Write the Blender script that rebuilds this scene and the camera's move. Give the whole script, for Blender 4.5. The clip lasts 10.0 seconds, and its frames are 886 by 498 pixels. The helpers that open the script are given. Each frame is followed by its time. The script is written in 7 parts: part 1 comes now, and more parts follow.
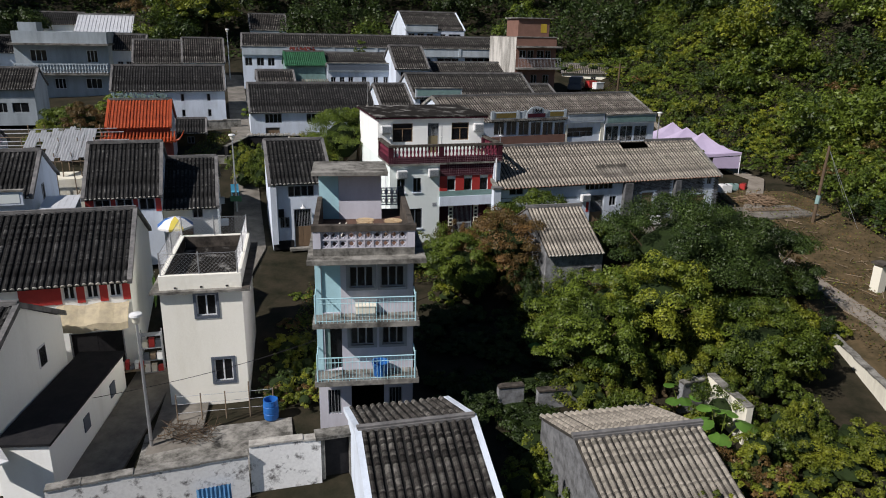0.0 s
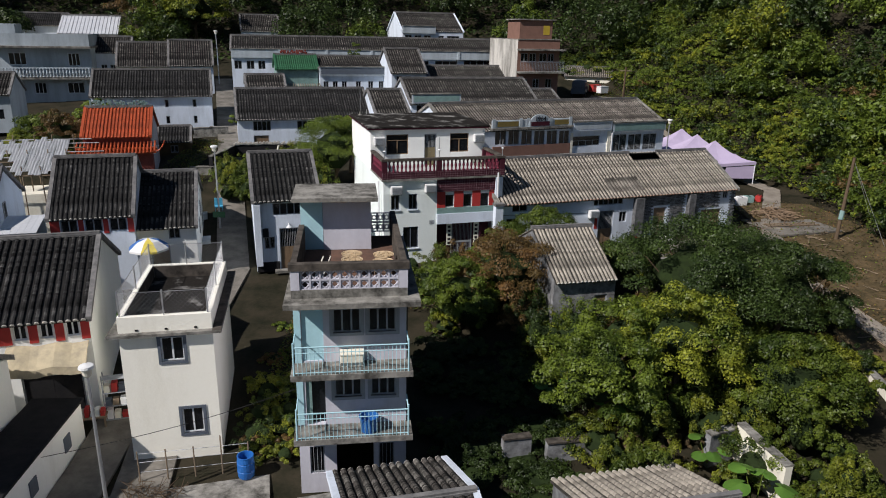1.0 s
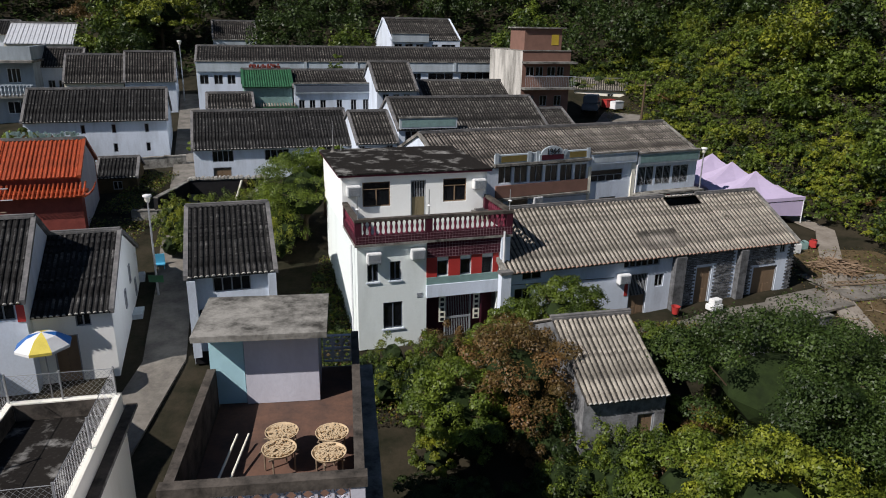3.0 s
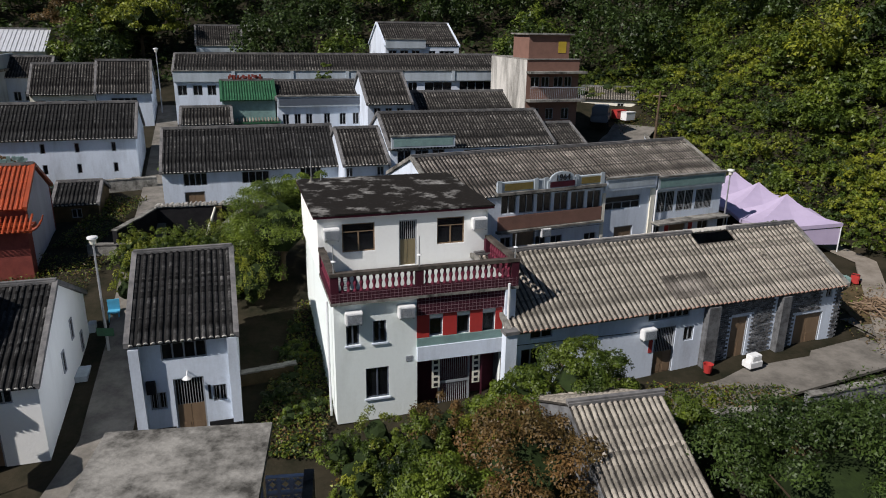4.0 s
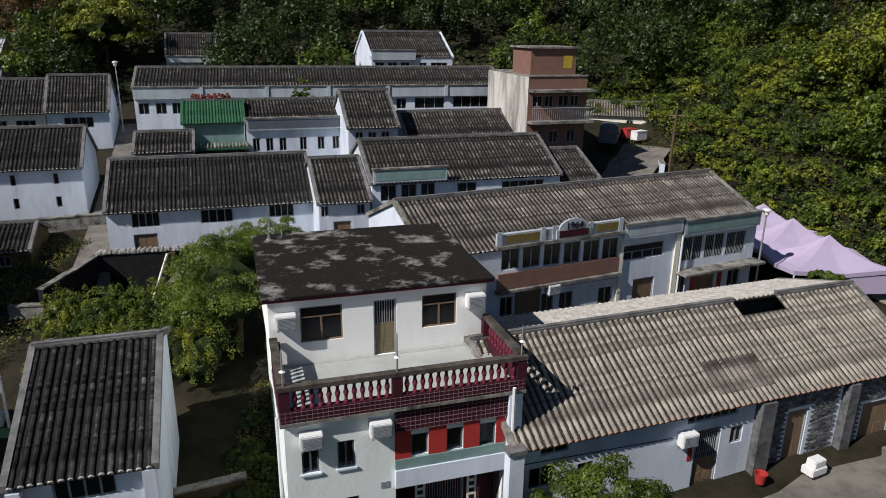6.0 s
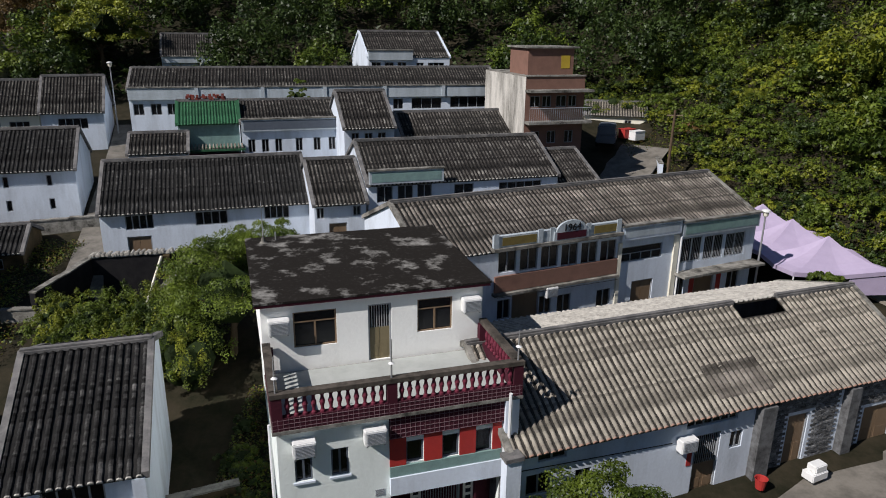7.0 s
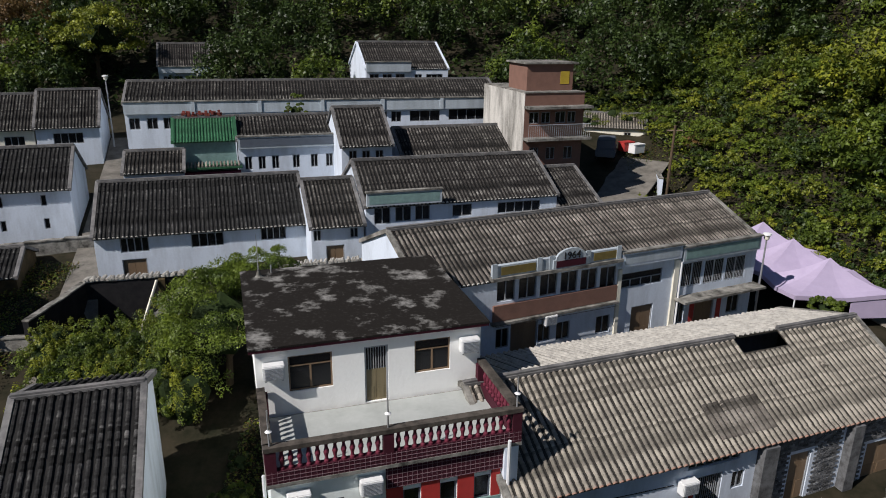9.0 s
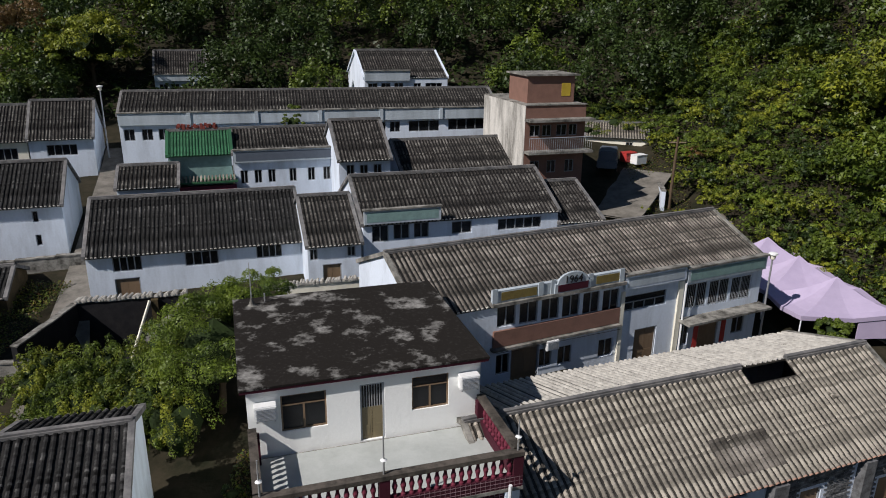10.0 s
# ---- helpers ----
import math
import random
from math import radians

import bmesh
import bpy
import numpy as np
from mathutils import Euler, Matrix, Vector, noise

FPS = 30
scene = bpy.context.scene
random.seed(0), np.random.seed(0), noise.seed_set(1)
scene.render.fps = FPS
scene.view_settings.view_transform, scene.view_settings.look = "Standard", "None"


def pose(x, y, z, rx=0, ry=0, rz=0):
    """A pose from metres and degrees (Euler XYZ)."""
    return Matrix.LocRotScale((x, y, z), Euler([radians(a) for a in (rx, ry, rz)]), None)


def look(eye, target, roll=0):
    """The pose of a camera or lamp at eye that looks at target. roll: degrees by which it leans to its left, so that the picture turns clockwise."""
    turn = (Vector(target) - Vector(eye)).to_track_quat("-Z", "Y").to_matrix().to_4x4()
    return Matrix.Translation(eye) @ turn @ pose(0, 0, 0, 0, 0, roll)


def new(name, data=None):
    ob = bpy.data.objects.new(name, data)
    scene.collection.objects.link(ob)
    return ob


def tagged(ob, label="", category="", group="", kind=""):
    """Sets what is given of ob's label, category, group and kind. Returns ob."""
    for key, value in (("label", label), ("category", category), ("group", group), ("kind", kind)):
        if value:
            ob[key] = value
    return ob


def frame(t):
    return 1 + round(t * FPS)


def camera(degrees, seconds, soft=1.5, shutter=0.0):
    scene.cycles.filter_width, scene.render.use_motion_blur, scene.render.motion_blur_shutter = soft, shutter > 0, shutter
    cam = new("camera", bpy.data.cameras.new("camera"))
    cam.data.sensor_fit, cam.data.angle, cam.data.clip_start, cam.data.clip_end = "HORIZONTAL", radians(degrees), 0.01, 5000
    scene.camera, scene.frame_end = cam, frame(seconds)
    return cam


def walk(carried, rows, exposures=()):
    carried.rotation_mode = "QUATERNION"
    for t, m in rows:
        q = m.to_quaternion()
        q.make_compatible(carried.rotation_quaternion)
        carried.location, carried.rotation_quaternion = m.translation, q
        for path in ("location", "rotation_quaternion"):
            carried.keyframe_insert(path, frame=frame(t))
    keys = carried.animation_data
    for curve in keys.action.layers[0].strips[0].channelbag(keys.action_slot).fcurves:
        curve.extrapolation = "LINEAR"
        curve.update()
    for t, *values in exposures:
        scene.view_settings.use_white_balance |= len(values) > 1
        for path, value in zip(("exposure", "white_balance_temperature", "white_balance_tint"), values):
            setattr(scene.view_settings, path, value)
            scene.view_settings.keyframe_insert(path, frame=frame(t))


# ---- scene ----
cam = camera(65.3, 10.0, soft=1.0)
PATH = [
    (0, (0.314, 0.986, 15.411), (0.308, 2.893, 14.806), 1.2),
    (0.5, (0.318, 2.535, 15.535), (0.313, 4.44, 14.929), 1.2),
    (1, (0.324, 4.528, 15.692), (0.322, 6.434, 15.085), 1.2),
    (1.5, (0.351, 6.791, 15.864), (0.351, 8.697, 15.257), 1.2),
    (2, (0.384, 9.184, 16.086), (0.386, 11.09, 15.478), 1.2),
    (2.5, (0.438, 11.675, 16.361), (0.442, 13.581, 15.752), 1.1),
    (4, (0.87, 19.852, 17.253), (0.869, 21.756, 16.64), 0.8),
    (4.5, (0.918, 22.497, 17.557), (0.921, 24.401, 16.945), 0.9),
    (5, (1.006, 24.674, 17.909), (1.011, 26.577, 17.295), 0.8),
    (5.5, (1.092, 26.052, 18.163), (1.1, 27.955, 17.548), 0.8),
    (7, (1.259, 27.078, 18.189), (1.274, 28.98, 17.573), 0.7),
    (7.5, (1.313, 27.293, 18.308), (1.329, 29.196, 17.691), 0.7),
    (8, (1.318, 27.462, 18.586), (1.335, 29.364, 17.967), 0.7),
    (8.5, (1.315, 27.663, 19.014), (1.332, 29.563, 18.391), 0.7),
    (9, (1.295, 27.872, 19.447), (1.313, 29.772, 18.823), 0.7),
    (9.5, (1.319, 28.275, 19.838), (1.337, 30.175, 19.214), 0.7),
    (10, (1.346, 28.966, 20.261), (1.364, 30.865, 19.634), 0.7),
]
walk(cam, [(t, look(eye, target, roll)) for t, eye, target, roll in PATH], exposures=((0, 0.02, 6280, 14.5), (3, 0.05, 6280, 14.5), (5, -0.02, 6280, 14.5), (10, -0.02, 6280, 14.5)))

# ---- world and sun ----
SUN_AZ, SUN_EL = radians(216.5), radians(43)
TO_SUN = Vector((math.cos(SUN_AZ) * math.cos(SUN_EL), math.sin(SUN_AZ) * math.cos(SUN_EL), math.sin(SUN_EL)))
world = bpy.data.worlds.new("world")
scene.world = world
world.use_nodes = True
sky = world.node_tree.nodes.new("ShaderNodeTexSky")
sky.sky_type = "NISHITA"
sky.sun_disc = False
sky.ozone_density, sky.dust_density, sky.air_density = 4.0, 0.2, 1.3
sky.sun_elevation = SUN_EL
sky.sun_rotation = math.pi / 2 - SUN_AZ
world.node_tree.links.new(sky.outputs[0], world.node_tree.nodes["Background"].inputs[0])
world.node_tree.nodes["Background"].inputs[1].default_value = 0.043
sun = new("sun", bpy.data.lights.new("sun", "SUN"))
sun.data.energy, sun.data.angle, sun.data.color = 5.0, radians(0.5), (1.0, 0.945, 0.865)
sun.matrix_world = look((0, 0, 60), Vector((0, 0, 60)) - TO_SUN)


# ---- materials ----
def material(name, base, dark=None, rough=0.85, metal=0.0, scale=1.2, fine=18.0, amount=0.55, bump=0.25, spread=0.0, streak=False, island=0.0, lo=0.38, hi=0.68, grain=0.5):
    """A weathered surface: base and dark colours mixed by a broad and a fine noise, with a fine relief. spread: how far single objects differ."""
    m = bpy.data.materials.new(name)
    m.use_nodes = True
    nt = m.node_tree
    n, l = nt.nodes, nt.links
    p = n["Principled BSDF"]
    dark = dark or tuple(c * 0.55 for c in base)
    co = n.new("ShaderNodeNewGeometry")
    mp = n.new("ShaderNodeMapping")
    l.new(co.outputs["Position"], mp.inputs[0])
    mp.inputs["Scale"].default_value = (1, 1, 0.22) if streak else (1, 1, 1)
    a = n.new("ShaderNodeTexNoise")
    a.inputs["Scale"].default_value, a.inputs["Detail"].default_value, a.inputs["Roughness"].default_value = scale, 7, 0.65
    b = n.new("ShaderNodeTexNoise")
    b.inputs["Scale"].default_value, b.inputs["Detail"].default_value = fine, 4
    l.new(mp.outputs[0], a.inputs["Vector"])
    l.new(co.outputs["Position"], b.inputs["Vector"])
    ra = n.new("ShaderNodeValToRGB")
    ra.color_ramp.elements[0].position, ra.color_ramp.elements[1].position = lo, hi
    ra.color_ramp.elements[0].color, ra.color_ramp.elements[1].color = (0, 0, 0, 1), (1, 1, 1, 1)
    l.new(a.outputs["Fac"], ra.inputs[0])
    mul = n.new("ShaderNodeMath")
    mul.operation = "MULTIPLY"
    mul.inputs[1].default_value = amount
    l.new(ra.outputs[0], mul.inputs[0])
    add = n.new("ShaderNodeMath")
    add.operation = "MULTIPLY_ADD"
    l.new(b.outputs["Fac"], add.inputs[0])
    add.inputs[1].default_value = grain * amount
    l.new(mul.outputs[0], add.inputs[2])
    sub = n.new("ShaderNodeMath")
    sub.operation, sub.use_clamp = "SUBTRACT", True
    l.new(add.outputs[0], sub.inputs[0])
    sub.inputs[1].default_value = 0.2 * amount
    mix = n.new("ShaderNodeMix")
    mix.data_type = "RGBA"
    mix.inputs["A"].default_value, mix.inputs["B"].default_value = (*base, 1), (*dark, 1)
    l.new(sub.outputs[0], mix.inputs["Factor"])
    out = mix.outputs["Result"]
    if spread:
        oi = n.new("ShaderNodeObjectInfo")
        ma = n.new("ShaderNodeMapRange")
        ma.inputs["To Min"].default_value, ma.inputs["To Max"].default_value = 1 - spread, 1 + spread
        l.new(oi.outputs["Random"], ma.inputs["Value"])
        hs = n.new("ShaderNodeHueSaturation")
        l.new(ma.outputs[0], hs.inputs["Value"])
        l.new(out, hs.inputs["Color"])
        out = hs.outputs[0]
    if island:
        mi = n.new("ShaderNodeMapRange")
        mi.inputs["To Min"].default_value, mi.inputs["To Max"].default_value = 1 - island, 1 + island
        l.new(co.outputs["Random Per Island"], mi.inputs["Value"])
        hi_ = n.new("ShaderNodeHueSaturation")
        l.new(mi.outputs[0], hi_.inputs["Value"])
        l.new(out, hi_.inputs["Color"])
        out = hi_.outputs[0]
    l.new(out, p.inputs["Base Color"])
    p.inputs["Roughness"].default_value, p.inputs["Metallic"].default_value = rough, metal
    p.inputs["Specular IOR Level"].default_value = 0.12 if rough > 0.7 else 0.4
    if bump:
        bm_ = n.new("ShaderNodeBump")
        bm_.inputs["Strength"].default_value, bm_.inputs["Distance"].default_value = bump, 0.03
        l.new(b.outputs["Fac"], bm_.inputs["Height"])
        l.new(bm_.outputs[0], p.inputs["Normal"])
    return m


def leaf_material(name, base, dark, warm=None):
    m = material(name, base, dark, rough=0.48, scale=0.5, fine=3.0, amount=0.9, bump=0, spread=0.18, lo=0.36, hi=0.62)
    n, l = m.node_tree.nodes, m.node_tree.links
    p = n["Principled BSDF"]
    old = p.inputs["Base Color"].links[0].from_socket
    geo = n.new("ShaderNodeNewGeometry")
    hs = n.new("ShaderNodeHueSaturation")
    ra = n.new("ShaderNodeMapRange")
    ra.inputs["To Min"].default_value, ra.inputs["To Max"].default_value = 0.65, 1.35
    l.new(geo.outputs["Random Per Island"], ra.inputs["Value"])
    l.new(ra.outputs[0], hs.inputs["Value"])
    l.new(old, hs.inputs["Color"])
    l.new(hs.outputs[0], p.inputs["Base Color"])
    tr = n.new("ShaderNodeBsdfTranslucent")
    l.new(hs.outputs[0], tr.inputs["Color"])
    ms = n.new("ShaderNodeMixShader")
    ms.inputs[0].default_value = 0.3
    l.new(p.outputs[0], ms.inputs[1])
    l.new(tr.outputs[0], ms.inputs[2])
    l.new(ms.outputs[0], n["Material Output"].inputs["Surface"])
    p.inputs["Specular IOR Level"].default_value = 0.35
    return m


M_WHITE = material("blue_whitewash", (0.66, 0.73, 0.82), (0.30, 0.33, 0.36), scale=0.9, fine=9, amount=0.6, streak=True, lo=0.46, hi=0.76)
M_CLEANWHITE = material("clean_white_paint", (0.89, 0.90, 0.87), (0.55, 0.54, 0.50), scale=0.8, fine=9, amount=0.35, streak=True, lo=0.52, hi=0.8)
M_CREAM = material("cream_plaster", (0.78, 0.75, 0.63), (0.34, 0.31, 0.24), scale=0.8, fine=9, amount=0.5, streak=True, lo=0.48, hi=0.75)
M_GREENWHITE = material("pale_green_plaster", (0.80, 0.86, 0.83), (0.46, 0.50, 0.46), scale=0.8, fine=9, amount=0.4, streak=True, lo=0.5, hi=0.78)
M_GREYPLASTER = material("grey_blue_plaster", (0.46, 0.52, 0.56), (0.22, 0.25, 0.27), scale=0.9, fine=9, amount=0.6, streak=True)
M_WARMWHITE = material("warm_white_paint", (0.90, 0.88, 0.78), (0.62, 0.58, 0.46), scale=0.8, fine=9, amount=0.35, streak=True, lo=0.52, hi=0.8)
M_LILAC = material("lilac_grey_plaster", (0.60, 0.60, 0.66), (0.36, 0.35, 0.39), scale=0.9, fine=8, amount=0.5, streak=True)
M_BRICKGREY = material("old_grey_brick", (0.20, 0.205, 0.21), (0.06, 0.06, 0.06), scale=2.5, fine=14, amount=0.9, bump=0.5, island=0.5)
M_CONCRETE = material("weathered_concrete", (0.30, 0.29, 0.26), (0.05, 0.048, 0.042), scale=1.6, fine=11, amount=1.0, bump=0.4)
M_SOOTROOF = material("blackened_concrete_roof", (0.016, 0.014, 0.012), (0.46, 0.45, 0.42), scale=0.95, fine=9, amount=0.55, bump=0.2, lo=0.54, hi=0.68, grain=0.36)
M_TILE = material("dark_clay_tile", (0.034, 0.031, 0.028), (0.25, 0.24, 0.215), scale=1.7, fine=26, amount=0.6, bump=0.3, spread=0.16, island=0.8, lo=0.50, hi=0.74)
M_TILEDARK = material("soot_black_tile", (0.019, 0.019, 0.019), (0.19, 0.185, 0.175), scale=1.8, fine=26, amount=0.55, bump=0.3, spread=0.18, island=0.8, lo=0.52, hi=0.76)
M_TILEGREY = material("pale_grey_tile", (0.21, 0.19, 0.16), (0.37, 0.335, 0.275), scale=1.6, fine=24, amount=0.5, bump=0.3, spread=0.13, island=0.4)
M_TILEBROWN = material("brown_grey_tile", (0.085, 0.076, 0.066), (0.29, 0.265, 0.23), scale=1.1, fine=24, amount=0.6, bump=0.3, spread=0.14, island=0.6, lo=0.44, hi=0.72)
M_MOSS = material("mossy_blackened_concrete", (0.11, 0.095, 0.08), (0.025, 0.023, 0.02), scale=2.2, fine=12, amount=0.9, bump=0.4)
# both beds are darker than their tiles: shade between the rolls, put into colour
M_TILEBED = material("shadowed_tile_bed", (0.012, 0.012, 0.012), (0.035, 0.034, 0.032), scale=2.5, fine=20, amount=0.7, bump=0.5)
M_TILEBEDGREY = material("shadowed_grey_tile_bed", (0.03, 0.028, 0.025), (0.09, 0.082, 0.07), scale=2.5, fine=20, amount=0.7, bump=0.5)
M_MORTAR = material("pale_mortar", (0.50, 0.48, 0.43), (0.22, 0.21, 0.19), scale=3, fine=20, amount=0.8)
M_RIDGE = material("dark_ridge_mortar", (0.10, 0.10, 0.10), (0.26, 0.25, 0.24), scale=2.0, fine=14, amount=0.7)
M_ORANGE = material("orange_glazed_tile", (0.40, 0.07, 0.02), (0.20, 0.04, 0.015), rough=0.5, scale=2, fine=14, amount=0.6, spread=0.12, island=0.3)
M_GREENTILE = material("green_glazed_tile", (0.035, 0.13, 0.06), (0.018, 0.065, 0.032), rough=0.5, scale=2, fine=14, amount=0.6, spread=0.12, island=0.3)
M_REDBRICK = material("dark_red_brick", (0.26, 0.07, 0.055), (0.14, 0.04, 0.035), scale=2, fine=14, amount=0.6)
M_RED = material("red_painted_panel", (0.42, 0.035, 0.03), (0.24, 0.025, 0.022), rough=0.6, scale=2, fine=12, amount=0.4)
M_MAROON = material("maroon_mosaic", (0.062, 0.014, 0.024), (0.035, 0.010, 0.015), rough=0.75, scale=2, fine=14, amount=0.5)
M_ROSE = material("rose_painted_concrete", (0.15, 0.028, 0.048), (0.08, 0.02, 0.03), rough=0.75, scale=2, fine=12, amount=0.5)
M_GREENMOSAIC = material("green_grey_mosaic", (0.22, 0.34, 0.32), (0.13, 0.20, 0.19), rough=0.5, scale=3, fine=25, amount=0.6)
M_BROWN = material("brown_painted_band", (0.23, 0.13, 0.10), (0.15, 0.09, 0.07), scale=2, fine=10, amount=0.5)
M_CYAN = material("pale_cyan_paint", (0.42, 0.66, 0.72), (0.30, 0.50, 0.55), rough=0.55, scale=1.5, fine=8, amount=0.35)
M_WINDOW = material("dark_window_glass", (0.006, 0.007, 0.009), (0.015, 0.017, 0.02), rough=0.25, scale=1.0, fine=4, amount=0.4, bump=0)
M_FRAME = material("grey_metal_frame", (0.30, 0.32, 0.34), (0.18, 0.19, 0.20), rough=0.5, scale=3, fine=14, amount=0.4)
M_FRAMEDARK = material("dark_slate_surround", (0.10, 0.12, 0.15), (0.06, 0.07, 0.09), rough=0.6, scale=3, fine=14, amount=0.4)
M_FRAMEWHITE = material("white_window_frame", (0.75, 0.77, 0.78), (0.5, 0.5, 0.5), rough=0.5, scale=3, fine=14, amount=0.4)
M_STEEL = material("galvanised_steel", (0.45, 0.46, 0.47), (0.28, 0.28, 0.28), rough=0.45, metal=0.6, scale=4, fine=16, amount=0.4)
M_BLACK = material("mottled_black", (0.014, 0.014, 0.016), (0.035, 0.034, 0.033), scale=2, fine=10, amount=0.5)
M_DOORWOOD = material("brown_door", (0.22, 0.15, 0.09), (0.12, 0.08, 0.05), rough=0.6, scale=2, fine=10, amount=0.5, streak=True)
M_PLASTICWHITE = material("white_plastic", (0.78, 0.79, 0.78), (0.55, 0.55, 0.53), rough=0.5, scale=3, fine=14, amount=0.35)
M_BLUE = material("blue_plastic", (0.02, 0.13, 0.42), (0.015, 0.08, 0.28), rough=0.4, scale=3, fine=12, amount=0.3)
M_ROAD = material("grey_concrete_lane", (0.20, 0.185, 0.16), (0.075, 0.07, 0.06), scale=0.9, fine=8, amount=0.8)
M_PATH = material("earth_stained_concrete", (0.28, 0.25, 0.21), (0.13, 0.11, 0.085), scale=0.9, fine=8, amount=0.7)
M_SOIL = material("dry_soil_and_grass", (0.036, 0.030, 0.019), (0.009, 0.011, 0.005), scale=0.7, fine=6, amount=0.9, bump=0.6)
M_STRAW = material("dry_straw_bank", (0.12, 0.086, 0.046), (0.04, 0.035, 0.017), scale=0.9, fine=9, amount=0.9, bump=0.6)
M_LAVENDER = material("lavender_canvas", (0.46, 0.39, 0.53), (0.33, 0.28, 0.40), rough=0.75, scale=0.8, fine=8, amount=0.4, bump=0.1)
M_TIN = material("bright_corrugated_tin", (0.72, 0.74, 0.76), (0.45, 0.46, 0.47), rough=0.35, metal=0.3, scale=1.5, fine=8, amount=0.4)
M_LIGHTBLUETIN = material("light_blue_tin", (0.16, 0.38, 0.62), (0.10, 0.24, 0.42), rough=0.5, scale=3, fine=12, amount=0.4)
M_JOINT = material("dull_mosaic_joint", (0.24, 0.15, 0.17), (0.14, 0.09, 0.10), scale=3, fine=14, amount=0.5)
M_STAINED = material("stained_white_plaster", (0.62, 0.60, 0.55), (0.12, 0.115, 0.10), scale=1.0, fine=8, amount=0.95, streak=True)
M_WOOD = material("grey_timber", (0.26, 0.20, 0.14), (0.13, 0.10, 0.07), scale=2, fine=12, amount=0.6)
M_BARK = material("brown_bark", (0.12, 0.085, 0.055), (0.06, 0.045, 0.03), scale=3, fine=16, amount=0.6, bump=0.6)
M_LEAF = leaf_material("green_leaves", (0.165, 0.22, 0.024), (0.032, 0.058, 0.008))
M_LEAFYELLOW = leaf_material("yellow_green_leaves", (0.27, 0.285, 0.024), (0.06, 0.095, 0.012))
M_LEAFDARK = leaf_material("dark_green_leaves", (0.066, 0.105, 0.020), (0.014, 0.028, 0.007))
M_LEAFBROWN = leaf_material("russet_leaves", (0.19, 0.105, 0.036), (0.09, 0.065, 0.02))
# dark crown cores: the shade among the leaves is put into this colour
M_LEAFSHADED = material("shaded_inner_foliage", (0.022, 0.036, 0.010), (0.010, 0.016, 0.006), scale=1.5, fine=9, amount=0.8, bump=0.6)
M_BROADLEAF = leaf_material("broad_lime_leaves", (0.16, 0.32, 0.05), (0.09, 0.20, 0.03))


# ---- mesh helpers ----
def part(name, bm, mat, parent=None, label=""):
    """Links a bmesh as one mesh object under a thing or a part."""
    me = bpy.data.meshes.new(name)
    bm.to_mesh(me)
    bm.free()
    for mm in mat if isinstance(mat, (list, tuple)) else [mat]:
        me.materials.append(mm)
    ob = new(name, me)
    ob.parent = parent
    if label:
        ob["label"] = label
    return ob


def thing(name, x, y, z, turn, label, category, group="", kind=""):
    ob = new(name)
    ob.matrix_world = pose(x, y, z, 0, 0, turn)
    return tagged(ob, label, category, group, kind)


def box(bm, x0, x1, y0, y1, z0, z1, mi=0):
    v = [bm.verts.new((x, y, z)) for z in (z0, z1) for y in (y0, y1) for x in (x0, x1)]
    for f in ((0, 2, 3, 1), (4, 5, 7, 6), (0, 1, 5, 4), (2, 6, 7, 3), (0, 4, 6, 2), (1, 3, 7, 5)):
        bm.faces.new([v[i] for i in f]).material_index = mi
    return v


def boxes(*lists):
    bm = bmesh.new()
    for b in lists:
        box(bm, *b)
    return bm


def tube(bm, a, b, r0, r1=None, sides=8, cap=True):
    r1 = r0 if r1 is None else r1
    a, b = Vector(a), Vector(b)
    q = (b - a).to_track_quat("Z", "Y")
    rings = []
    for c, r in ((a, r0), (b, r1)):
        rings.append([bm.verts.new(c + q @ Vector((r * math.cos(k * math.tau / sides), r * math.sin(k * math.tau / sides), 0))) for k in range(sides)])
    for k in range(sides):
        bm.faces.new((rings[0][k], rings[0][(k + 1) % sides], rings[1][(k + 1) % sides], rings[1][k]))
    if cap:
        bm.faces.new(rings[0][::-1])
        bm.faces.new(rings[1])
    return rings


def tubes(*lists):
    bm = bmesh.new()
    for t in lists:
        tube(bm, *t)
    return bm


def lathe(bm, profile, sides=14, at=(0, 0, 0)):
    rings = []
    for r, z in profile:
        rings.append([bm.verts.new((at[0] + r * math.cos(k * math.tau / sides), at[1] + r * math.sin(k * math.tau / sides), at[2] + z)) for k in range(sides)])
    for a, b in zip(rings, rings[1:]):
        for k in range(sides):
            bm.faces.new((a[k], a[(k + 1) % sides], b[(k + 1) % sides], b[k]))
    bm.faces.new(rings[0][::-1])
    bm.faces.new(rings[-1])


def holed(length, z0, z1, holes):
    """The solid rectangles (u0, u1, z0, z1) of a wall with rectangular holes."""
    us = sorted({0.0, length, *[h[0] for h in holes], *[h[1] for h in holes]})
    zs = sorted({z0, z1, *[h[2] for h in holes], *[h[3] for h in holes]})
    out = []
    for u0, u1 in zip(us, us[1:]):
        for a, b in zip(zs, zs[1:]):
            if u1 - u0 > 1e-4 and b - a > 1e-4 and not any(h[0] < u0 + 1e-4 and h[1] > u1 - 1e-4 and h[2] < a + 1e-4 and h[3] > b - 1e-4 for h in holes):
                out.append((u0, u1, a, b))
    return out


